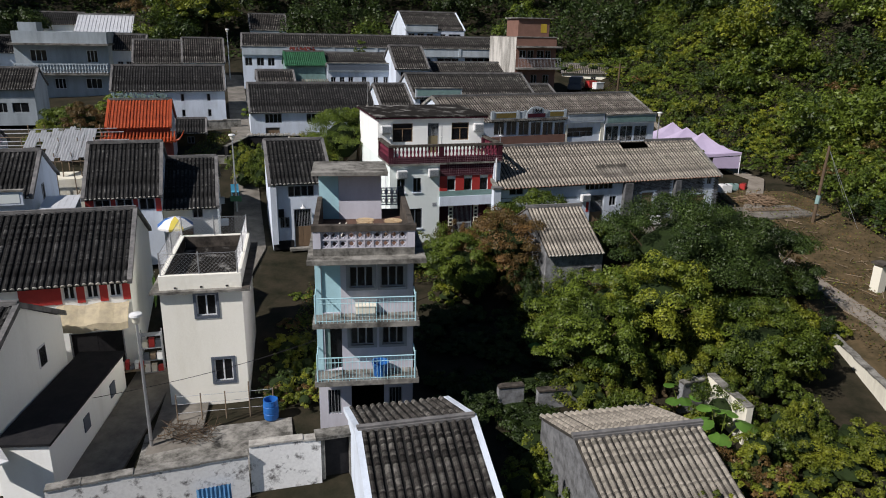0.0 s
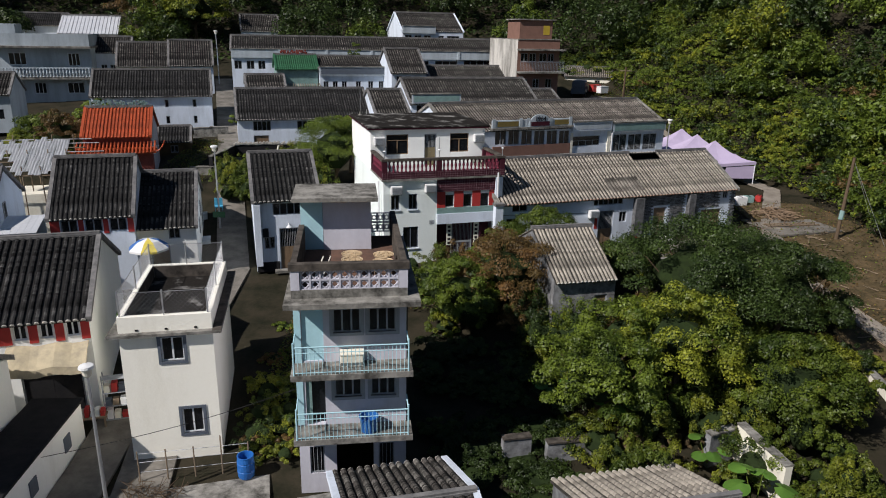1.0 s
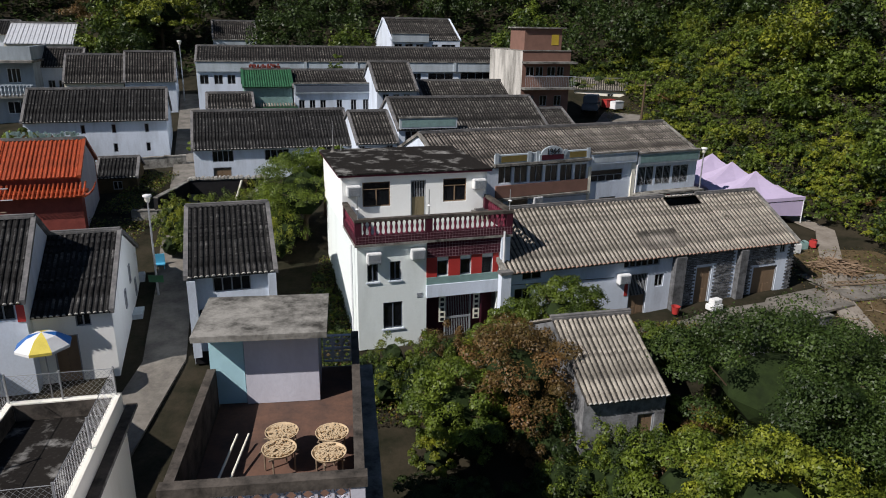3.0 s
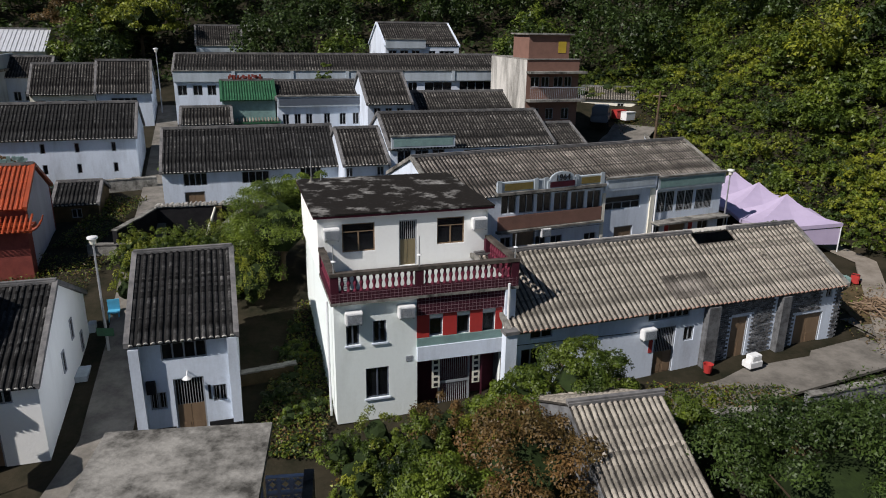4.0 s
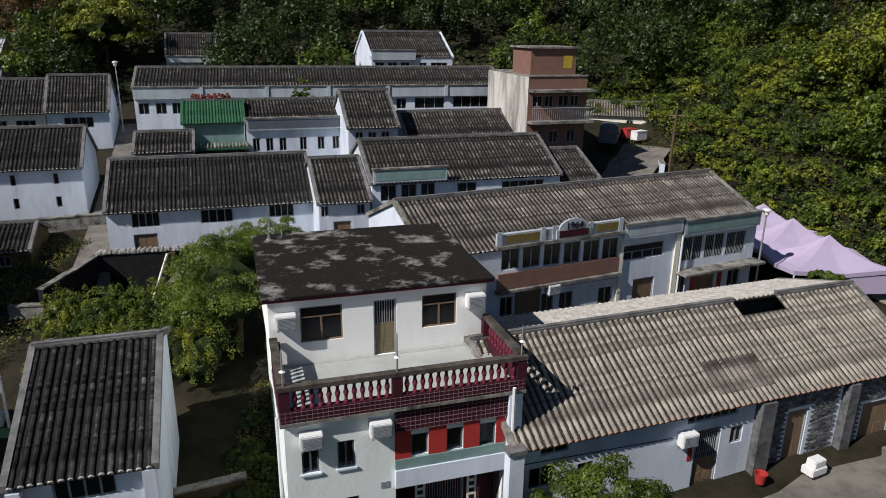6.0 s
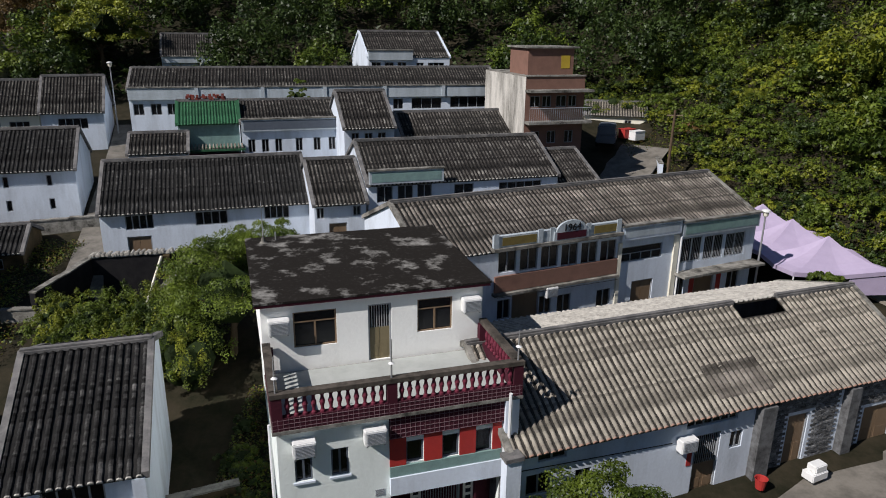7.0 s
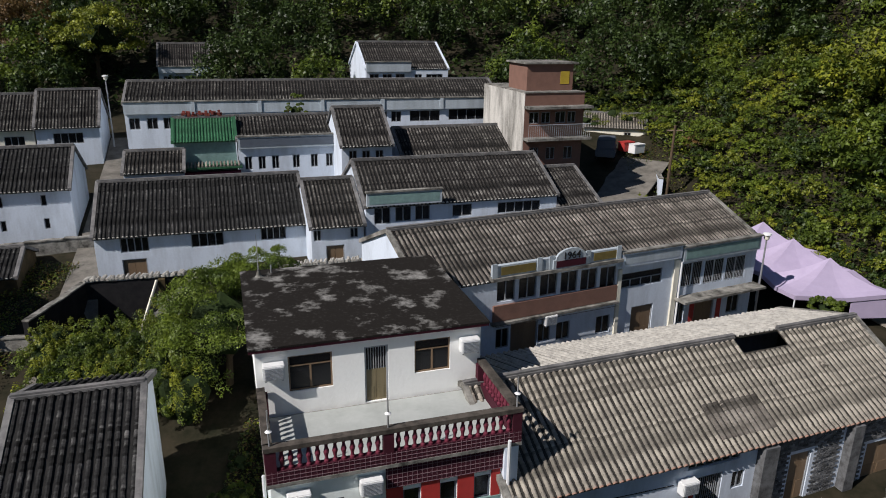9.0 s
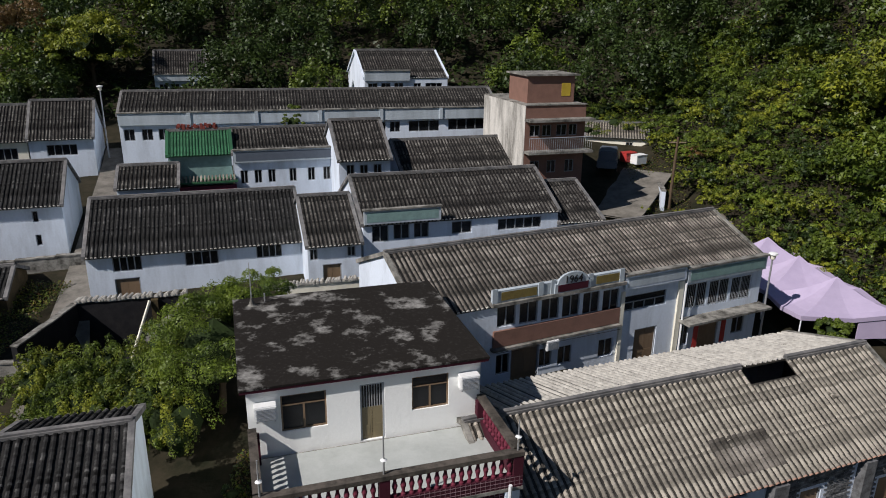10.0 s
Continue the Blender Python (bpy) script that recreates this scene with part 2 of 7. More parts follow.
def window(parent, u0, u1, z0, z1, y=0.0, panes=2, frame_mat=None, surround=None, transom=0.0, grille=False, axis="x", at=0.0):
    """A window in a wall along x at depth y (or along y on the plane x = at): frame, panes, mullions, optional raised surround and bars."""
    frame_mat = frame_mat or M_FRAME
    f = 0.05

    def put(bm, a0, a1, d0, d1, c0, c1):
        if axis == "x":
            box(bm, a0, a1, y + d0, y + d1, c0, c1)
        else:
            box(bm, at - d1, at - d0, a0, a1, c0, c1)

    bm = bmesh.new()
    d0, d1 = 0.05, 0.12
    put(bm, u0, u0 + f, d0, d1, z0, z1)
    put(bm, u1 - f, u1, d0, d1, z0, z1)
    put(bm, u0 + f, u1 - f, d0, d1, z0, z0 + f)
    put(bm, u0 + f, u1 - f, d0, d1, z1 - f, z1)
    zt = z1 - f - transom
    bmesh.ops.remove_doubles(bm, verts=bm.verts, dist=0.001)
    w = part("window", bm, frame_mat, parent)
    if transom:
        bm = bmesh.new()
        put(bm, u0 + f, u1 - f, d0, d1, zt - 0.04, zt)
        part("transom_bar", bm, frame_mat, w)
    for k in range(1, panes):
        c = u0 + (u1 - u0) * k / panes
        bm = bmesh.new()
        put(bm, c - 0.03, c + 0.03, d0, d1, z0 + f, (zt - 0.04) if transom else z1 - f)
        part("mullion", bm, frame_mat, w)
    bm = bmesh.new()
    put(bm, u0 + f * 0.5, u1 - f * 0.5, 0.085, 0.10, z0 + f * 0.5, z1 - f * 0.5)
    part("pane", bm, M_WINDOW, w, "dark reflecting glass")
    if surround:
        s, o = 0.11, -0.035
        bm = bmesh.new()
        put(bm, u0 - s, u0, o, 0.05, z0 - s, z1 + s)
        put(bm, u1, u1 + s, o, 0.05, z0 - s, z1 + s)
        put(bm, u0, u1, o, 0.05, z0 - s, z0)
        put(bm, u0, u1, o, 0.05, z1, z1 + s)
        part("surround", bm, surround, w, "raised slate-coloured surround")
    if grille:
        bm = bmesh.new()
        n = max(3, int((u1 - u0) / 0.11))
        for k in range(1, n):
            c = u0 + (u1 - u0) * k / n
            put(bm, c - 0.008, c + 0.008, 0.0, 0.016, z0, z1)
        part("grille", bm, M_FRAME, w, "thin metal bars")
    return w


def door(parent, u0, u1, z0, z1, y=0.0, mat=None, bars=0.0):
    """A double-leaf door set back in its opening, with an optional barred upper part."""
    bm = bmesh.new()
    f = 0.06
    box(bm, u0, u0 + f, y + 0.04, y + 0.14, z0, z1)
    box(bm, u1 - f, u1, y + 0.04, y + 0.14, z0, z1)
    box(bm, u0 + f, u1 - f, y + 0.04, y + 0.14, z1 - f, z1)
    d = part("door", bm, M_FRAME, parent)
    zt = z1 - f - bars * (z1 - z0)
    c = (u0 + u1) / 2
    for a, b in ((u0 + f, c - 0.006), (c + 0.006, u1 - f)):
        bm = bmesh.new()
        box(bm, a, b, y + 0.09, y + 0.13, z0, zt)
        box(bm, a + 0.07, b - 0.07, y + 0.08, y + 0.09, z0 + 0.12, z0 + 0.45 * (zt - z0))
        part("door_leaf", bm, mat or M_DOORWOOD, d)
    if bars:
        bm = bmesh.new()
        n = max(4, int((u1 - u0) / 0.10))
        for k in range(n + 1):
            x = u0 + f + (u1 - u0 - 2 * f) * k / n
            box(bm, x - 0.012, x + 0.012, y + 0.09, y + 0.114, zt, z1 - f)
        part("bar_grille", bm, M_FRAME, d, "upright metal bars")
        part("dark_panel", boxes((u0 + f, u1 - f, y + 0.13, y + 0.14, zt, z1 - f)), M_WINDOW, d)
    return d


def tile_row_mesh(name, y0, z0, y1, z1, mats, pitch=0.145, r=0.075, wander=0.0):
    """One ridge of overlapping half-round tiles from the eave (y0, z0) up to (y1, z1), with a mortar plug at the eave."""
    bm = bmesh.new()
    L = math.hypot(y1 - y0, z1 - z0)
    dy, dz = (y1 - y0) / L, (z1 - z0) / L
    ny, nz = (-dz, dy) if dy > 0 else (dz, -dy)
    n = max(2, round(L / pitch))
    k5 = 4
    phase = random.random()

    def ring(s, rad, off):
        return [bm.verts.new((math.cos(math.pi * k / k5) * rad + off, y0 + dy * s + ny * math.sin(math.pi * k / k5) * rad, z0 + dz * s + nz * math.sin(math.pi * k / k5) * rad)) for k in range(k5 + 1)]

    for i in range(n + 1):
        off = random.uniform(-wander, wander)
        s0, s1 = max(0.0, L * (i - phase) / n), min(L, L * (i + 1 - phase) / n + 0.03)
        if s1 - s0 < 0.02:
            continue
        lo = ring(s0, r * random.uniform(1.0, 1.14), off)
        hi = ring(s1, r * random.uniform(0.82, 0.9), off)
        for k in range(k5):
            bm.faces.new((lo[k], lo[k + 1], hi[k + 1], hi[k]))
        if i == 0:
            e = ring(-0.05, r * 1.05, off)
            for k in range(k5):
                bm.faces.new((e[k], e[k + 1], lo[k + 1], lo[k])).material_index = 1
            bm.faces.new(e[::-1]).material_index = 1
    me = bpy.data.meshes.new(name)
    bm.normal_update()
    bm.to_mesh(me)
    bm.free()
    for mm in mats:
        me.materials.append(mm)
    return me


def tile_roof(parent, w, run, rise, back, ze, mats=None, spacing=0.235, over=0.25, verge=True, ridge_h=0.16, plug=None, drop_back=None, skip=(), r=0.07, verge_mat=None, pitch=0.145, short=(), back_mats=None, gap=None):
    """A gabled roof over a plan w wide: front slope of plan length run, back slope of plan length back, ridge ze + rise high."""
    row_mat, bed_mat = mats or (M_TILE, M_TILEBED)
    k = rise / run
    zb = ze + rise - (drop_back if drop_back is not None else k * back)
    kb = (ze + rise - zb) / back
    t = 0.07
    yf, zf, yb, zk = -over, ze - k * over, run + back + over, zb - kb * over
    bm = bmesh.new()
    cuts = ((0.0, w, 1.0),) if gap is None else ((0.0, gap[0], 1.0), (gap[0], gap[1], 0.83), (gap[1], w, 1.0))
    slopes = [(x0, x1, yf, zf, yf + (run - yf) * q, zf + (ze + rise - zf) * q) for x0, x1, q in cuts]
    slopes.append((0.0, w, yb, zk, run, ze + rise))
    for x0, x1, ya, za, yc, zc in slopes:
        v = [bm.verts.new(p) for x in (x0, x1) for p in ((x, ya, za), (x, yc, zc), (x, yc, zc - t), (x, ya, za - t))]
        for f in ((0, 1, 2, 3), (7, 6, 5, 4), (0, 4, 5, 1), (1, 5, 6, 2), (2, 6, 7, 3), (3, 7, 4, 0)):
            bm.faces.new([v[a] for a in f])
    bmesh.ops.recalc_face_normals(bm, faces=bm.faces)
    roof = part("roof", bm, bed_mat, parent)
    n = max(2, round(w / spacing))
    plug = plug or M_MORTAR
    front = [tile_row_mesh("roof_tile_roll", yf, zf, run, ze + rise, (row_mat, plug), pitch, r, 0.008) for i in range(7)]
    stub = tile_row_mesh("roof_tile_roll", yf, zf, run * 0.8, ze + rise * 0.8, (row_mat, plug), pitch, r, 0.02)
    rear = tile_row_mesh("roof_tile_roll", yb, zk, run, ze + rise, back_mats or (row_mat, plug), pitch, r, 0.006)
    for i in range(n):
        x = w * (i + 0.5) / n
        for me in (stub if i in short else random.choice(front), rear):
            if me is not rear and i in skip:
                continue
            ob = new("roof_tile_roll", me)
            ob.parent = roof
            ob.matrix_basis = pose(x + random.uniform(-0.012, 0.012), 0, random.uniform(-0.012, 0.014), 0, 0, random.uniform(-0.25, 0.25))
    for ra, rb in (((-0.05, w + 0.05),) if gap is None else ((-0.05, gap[0]), (gap[1], w + 0.05))):
        bm = bmesh.new()
        box(bm, ra, rb, run - 0.13, run + 0.13, ze + rise - 0.02, ze + rise + ridge_h * 0.55)
        box(bm, ra - 0.03, rb + 0.03, run - 0.085, run + 0.085, ze + rise + ridge_h * 0.55, ze + rise + ridge_h)
        part("ridge", bm, M_RIDGE, roof)
    if verge:
        for x0 in (-0.14, w - 0.06):
            bm = bmesh.new()
            for (ya, za), (yc, zc) in (((yf, zf), (run, ze + rise)), ((run, ze + rise), (yb, zk))):
                v = [bm.verts.new(p) for x in (x0, x0 + 0.2) for p in ((x, ya, za - 0.1), (x, yc, zc - 0.1), (x, yc, zc + 0.11), (x, ya, za + 0.11))]
                for f in ((0, 1, 2, 3), (7, 6, 5, 4), (0, 4, 5, 1), (1, 5, 6, 2), (2, 6, 7, 3), (3, 7, 4, 0)):
                    bm.faces.new([v[q] for q in f])
            bmesh.ops.recalc_face_normals(bm, faces=bm.faces)
            part("verge", bm, verge_mat or M_RIDGE, roof)
    return roof


def gable_walls(parent, w, depth, z0, ze, run, rise, mat, holes=(), side_mat=None, t=0.24, zb=None):
    """Front wall with holes, back wall, and two gable walls under a roof of that run and rise."""
    bm = bmesh.new()
    for u0, u1, a, b in holed(w, z0, ze, list(holes)):
        box(bm, u0, u1, 0, t, a, b)
    bmesh.ops.remove_doubles(bm, verts=bm.verts, dist=0.001)
    front = part("front_wall", bm, mat, parent)
    zb = ze if zb is None else zb
    part("back_wall", boxes((0, w, depth - t, depth, z0, zb)), mat, parent)
    for x0 in (0.0, w - t):
        bm = bmesh.new()
        prof = [(t, z0), (depth - t, z0), (depth - t, zb - 0.02), (run, ze + rise - 0.1), (t, ze - 0.02)]
        a = [bm.verts.new((x0, y, z)) for y, z in prof]
        b = [bm.verts.new((x0 + t, y, z)) for y, z in prof]
        bm.faces.new(a[::-1])
        bm.faces.new(b)
        for i in range(5):
            j = (i + 1) % 5
            bm.faces.new((a[i], a[j], b[j], b[i]))
        bmesh.ops.recalc_face_normals(bm, faces=bm.faces)
        part("gable_wall", bm, side_mat or mat, parent)
    part("interior_floor", boxes((t, w - t, t, depth - t, z0, z0 + 0.05)), M_CONCRETE, parent)
    return front


def tiled_house(label, x, y, ze, z0, turn, w, run, rise, back=None, mat=None, windows=(), doors=(), mats=None, category="house", name="house", side_mat=None, group="village houses", **roof_args):
    """A village house with its front-left wall corner under the eave at (x, y): heights are world heights."""
    back = run if back is None else back
    h = thing(name, x, y, z0, turn, label, category, group)
    e = ze - z0
    zb = e + rise - rise / run * back
    if roof_args.get("drop_back") is not None:
        zb = e + rise - roof_args["drop_back"]
    holes = [(q[0], q[1], q[2], q[3]) for q in windows] + [(q[0], q[1], 0.0, q[2]) for q in doors]
    gable_walls(h, w, run + back, 0.0, e, run, rise, mat or M_WHITE, holes, side_mat, zb=zb)
    for q in windows:
        kw = q[4] if len(q) > 4 else {}
        window(h, q[0], q[1], q[2], q[3], **kw)
    for q in doors:
        kw = q[3] if len(q) > 3 else {}
        door(h, q[0], q[1], 0.0, q[2], **kw)
    tile_roof(h, w, run, rise, back, e, mats=mats, **roof_args)
    return h


# ---- ground ----
GROUND_Y = (-60, 20, 27, 43, 50, 57, 70, 84, 96, 130, 400)
GROUND_Z = (-8, -0.4, 0.0, 1.85, 2.7, 4.5, 6.2, 8.6, 11.5, 27, 150)
FOOT_Y = (20, 40, 50, 60, 70, 76, 82, 90, 100)
FOOT_X = (32, 30.5, 30, 29.5, 27.4, 23.4, 21.4, 19.5, 18)


def ground_z(x, y):
    z = float(np.interp(y, GROUND_Y, GROUND_Z))
    k = min(1.0, max(0.0, (x - 7) / 8))
    z = z * (1 - k) + k * float(np.interp(y, (-60, 20, 27, 43, 50, 66, 74, 84, 96, 130, 400), (-8, -0.4, 0, 1.7, 2.7, 3.4, 4.6, 8.0, 11.5, 27, 150)))
    foot = float(np.interp(y, FOOT_Y, FOOT_X))
    z += max(0.0, x - foot) * 0.55
    z += max(0.0, -52 - x) * 0.4
    if -17.9 < x < -12.1 and 57.4 < y < 63.6:
        z = min(z, 3.3)
    return z


def build_ground():
    xs = np.concatenate([np.linspace(-260, -60, 21), np.linspace(-57, 57, 77), np.linspace(60, 260, 21)])
    ys = np.concatenate([np.linspace(-120, 10, 14), np.linspace(12, 110, 66), np.linspace(115, 380, 30)])
    bm = bmesh.new()
    grid = []
    for y in ys:
        row = []
        for x in xs:
            bumpy = 0.0 if y < 15 else 0.10 * noise.noise((x * 0.35, y * 0.35, 0)) - 0.12
            row.append(bm.verts.new((x, y, ground_z(x, y) + bumpy)))
        grid.append(row)
    for a, b in zip(grid, grid[1:]):
        for k in range(len(xs) - 1):
            bm.faces.new((a[k], a[k + 1], b[k + 1], b[k]))
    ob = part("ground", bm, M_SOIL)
    for f in ob.data.polygons:
        f.use_smooth = True
    tagged(ob, "sloping dry soil and rough grass under the village", "ground", kind="structure")


build_ground()


def strip(name, line, width, lift, mat, label, category, kind="structure", thick=0.12):
    """A paved strip that follows the ground along a line of (x, y)."""
    bm = bmesh.new()
    pts = []
    for (x0, y0), (x1, y1) in zip(line, line[1:]):
        n = max(1, int(math.hypot(x1 - x0, y1 - y0) / 1.5))
        pts += [(x0 + (x1 - x0) * i / n, y0 + (y1 - y0) * i / n) for i in range(n)]
    pts.append(line[-1])
    prev = None
    for i, (x, y) in enumerate(pts):
        a, b = pts[max(0, i - 1)], pts[min(len(pts) - 1, i + 1)]
        d = Vector((b[0] - a[0], b[1] - a[1])).normalized()
        nx, ny = -d.y * width / 2, d.x * width / 2
        z = ground_z(x, y) + lift
        cur = [bm.verts.new(p) for p in ((x + nx, y + ny, z), (x - nx, y - ny, z), (x - nx, y - ny, z - thick), (x + nx, y + ny, z - thick))]
        if prev:
            for k in range(4):
                bm.faces.new((prev[k], prev[(k + 1) % 4], cur[(k + 1) % 4], cur[k]))
        prev = cur
    bmesh.ops.recalc_face_normals(bm, faces=bm.faces)
    return tagged(part(name, bm, mat), label, category, kind=kind)


# ---- plants ----
def leaf_cloud(rng, clumps, leaves, size, rx, rz, flat=0.3):
    """Corner arrays (n, 3, 3) of small leaves on clumps spread over an uneven crown of radius rx and height rz, its foot at z = 0."""
    out = []
    for _ in range(clumps):
        a = rng.uniform(0, math.tau)
        h = rng.uniform(-0.3, 1.0)
        rad = math.sqrt(max(0.0, 1 - h * h)) if h > 0 else 1.0
        k = rng.uniform(0.72, 1.06)
        c = np.array([math.cos(a) * rad * rx * k, math.sin(a) * rad * rx * k, rz * (0.45 + 0.5 * h * k)])
        cr = rx * rng.uniform(0.13, 0.27)
        d = rng.normal(size=(leaves, 3))
        d /= np.linalg.norm(d, axis=1)[:, None]
        d[:, 2] = np.abs(d[:, 2]) * 0.95 - 0.3 * rng.random(leaves)
        p = c + d * cr * rng.uniform(0.68, 1.12, (leaves, 1)) * np.array([1, 1, 0.8])
        nrm = d + rng.normal(size=(leaves, 3)) * 0.42 + np.array([0, 0, flat])
        nrm /= np.linalg.norm(nrm, axis=1)[:, None]
        t = np.cross(nrm, rng.normal(size=(leaves, 3)))
        t /= np.linalg.norm(t, axis=1)[:, None] + 1e-9
        b = np.cross(nrm, t)
        s = size * rng.uniform(0.6, 1.35, (leaves, 1))
        out.append(np.stack([p + t * s, p - t * s * 0.6 + b * s * 0.58, p - t * s * 0.6 - b * s * 0.58], axis=1))
    return np.concatenate(out)


def crown_core(rng, rx, rz):
    """Corner arrays of a lumpy core added inside a crown, under the leaf clumps; its dark colour stands for inner
    shade.
    """
    bm = bmesh.new()
    bmesh.ops.create_icosphere(bm, subdivisions=2, radius=1.0)
    for v in bm.verts:
        k = rng.uniform(0.40, 0.60)
        v.co = Vector((v.co.x * rx * k, v.co.y * rx * k, rz * 0.45 + v.co.z * rz * 0.5 * k))
    q = np.array([[tuple(v.co) for v in f.verts] for f in bm.faces])
    bm.free()
    return q


def quads_mesh(name, quads, mat, which=None, mats=None):
    n, c = len(quads), quads.shape[1]
    me = bpy.data.meshes.new(name)
    me.vertices.add(n * c)
    me.vertices.foreach_set("co", quads.reshape(-1).astype(np.float32))
    me.loops.add(n * c)
    me.loops.foreach_set("vertex_index", np.arange(n * c, dtype=np.int32))
    me.polygons.add(n)
    me.polygons.foreach_set("loop_start", np.arange(0, n * c, c, dtype=np.int32))
    for mm in mats or [mat]:
        me.materials.append(mm)
    if which is not None:
        me.polygons.foreach_set("material_index", which.astype(np.int32))
    me.update(calc_edges=True)
    return me


RNG = np.random.default_rng(7)


def tree(x, y, height, radius, mat, label, name="tree", category="tree", clumps=46, leaves=80, size=0.16, z=None, low=0.15):
    """A tapered trunk with limbs and a crown of small leaves in uneven clumps."""
    z = ground_z(x, y) if z is None else z
    t = thing(name, x, y, z - 0.15, RNG.uniform(0, 360), label, category)
    foot = height * low
    bm = bmesh.new()
    r = 0.05 + 0.022 * height
    top = Vector((RNG.uniform(-0.2, 0.2), RNG.uniform(-0.2, 0.2), height * 0.6))
    tube(bm, (0, 0, 0), top * 0.5, r, r * 0.75)
    tube(bm, top * 0.5, top, r * 0.75, r * 0.4)
    for k in range(6):
        a = k * math.tau / 6 + RNG.uniform(-0.4, 0.4)
        s = top * RNG.uniform(0.3, 0.8)
        e = Vector((math.cos(a) * radius * 0.7, math.sin(a) * radius * 0.7, height * RNG.uniform(0.5, 0.8)))
        tube(bm, s, e, r * 0.4, r * 0.12, 6)
    part("trunk", bm, M_BARK, t)
    q = leaf_cloud(RNG, clumps, int(leaves * 2.7), size * 0.6, radius, height - foot)
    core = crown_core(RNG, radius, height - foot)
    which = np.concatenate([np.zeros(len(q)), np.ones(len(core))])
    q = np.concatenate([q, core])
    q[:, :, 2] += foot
    ob = new("crown", quads_mesh("crown", q, None, which, [mat, M_LEAFSHADED]))
    ob.parent = t
    return t


def thicket(name, label, spots, mats, size, category, clumps=14, leaves=46, cored=True):
    """Many low crowns as one mass of leaves; spots are (x, y, z, radius, height, material index)."""
    qs, wh = [], []
    lib = [leaf_cloud(RNG, clumps, leaves, size, 1.0, 1.0) for _ in range(6)]
    cores = [crown_core(RNG, 1.0, 1.0) for _ in range(6)]
    inner = len(mats)
    for x, y, z, r, h, mi in spots:
        src = lib[RNG.integers(6)]
        c = src.mean(axis=1, keepdims=True)
        off = src - c
        a = RNG.uniform(0, math.tau)
        R = np.array([[math.cos(a), -math.sin(a), 0], [math.sin(a), math.cos(a), 0], [0, 0, 1]])
        q = (c * np.array([r, r, h]) + off) @ R.T + np.array([x, y, z])
        qs.append(q)
        wh.append(np.full(len(q), mi))
        if not cored:
            continue
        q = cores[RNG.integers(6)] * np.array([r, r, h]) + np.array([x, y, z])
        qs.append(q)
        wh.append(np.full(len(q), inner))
    mats = [*mats, M_LEAFSHADED]
    me = quads_mesh(name, np.concatenate(qs), None, np.concatenate(wh), mats)
    return tagged(new(name, me), label, category, kind="stuff")


# wooded hill behind the village and on its flank
spots = []
for gy in np.arange(95, 130, 5.6):
    for gx in np.arange(-106, 106, 5.6):
        x, y = gx + RNG.uniform(-2.4, 2.4), gy + RNG.uniform(-2.4, 2.4)
        if abs(x) > 8 + 0.66 * y:
            continue
        if (y < 101.5 and -9 < x < 7) or (y < 107 and -32 < x < -18) or (y < 105 and -60 < x < -38):
            continue
        h = RNG.uniform(5.0, 11.5)
        spots.append((x, y, ground_z(x, y) - 0.8, h * RNG.uniform(0.36, 0.52), h, RNG.choice([0, 0, 0, 1, 2])))
for gy in np.arange(36, 96, 5.4):
    for gx in np.arange(32, 90, 5.4):
        x, y = gx + RNG.uniform(-1.8, 1.8), gy + RNG.uniform(-1.8, 1.8)
        foot = float(np.interp(y, FOOT_Y, FOOT_X))
        if x < foot + 4 or x > 25 + 0.75 * y:
            continue
        spots.append((x, y, ground_z(x, y) - 0.4, RNG.uniform(2.2, 3.8), RNG.uniform(3.2, 7.5), RNG.choice([0, 0, 1, 1, 1, 3])))
for gy in np.arange(60, 96, 5.0):
    for gx in np.arange(-80, -52, 5.0):
        spots.append((gx + RNG.uniform(-2, 2), gy + RNG.uniform(-2, 2), ground_z(gx, gy) - 0.4, 3.0, RNG.uniform(4, 6), RNG.choice([0, 2])))
thicket("hill_forest", "dense dark green wood covering the hillside", spots, [M_LEAFDARK, M_LEAF, M_LEAFDARK, M_LEAFYELLOW], 0.19, "forest", 56, 42, False)
spots = []
for gy in np.arange(34, 100, 1.55):
    for gx in np.arange(22, 60, 1.55):
        x, y = gx + RNG.uniform(-1, 1), gy + RNG.uniform(-1, 1)
        foot = float(np.interp(y, FOOT_Y, FOOT_X))
        if x < foot + 0.4 or x > foot + 14:
            continue
        spots.append((x, y, ground_z(x, y) - 0.2, RNG.uniform(1.1, 1.9), RNG.uniform(0.9, 2.8), RNG.choice([0, 0, 1, 1, 1, 2, 3], p=(0.28, 0.2, 0.14, 0.12, 0.06, 0.16, 0.04))))
thicket("hillside_scrub", "sunlit yellow-green climbers and scrub on the slope", spots, [M_LEAF, M_LEAFYELLOW, M_LEAFDARK, M_LEAFBROWN], 0.105, "scrub", 24, 41, False)



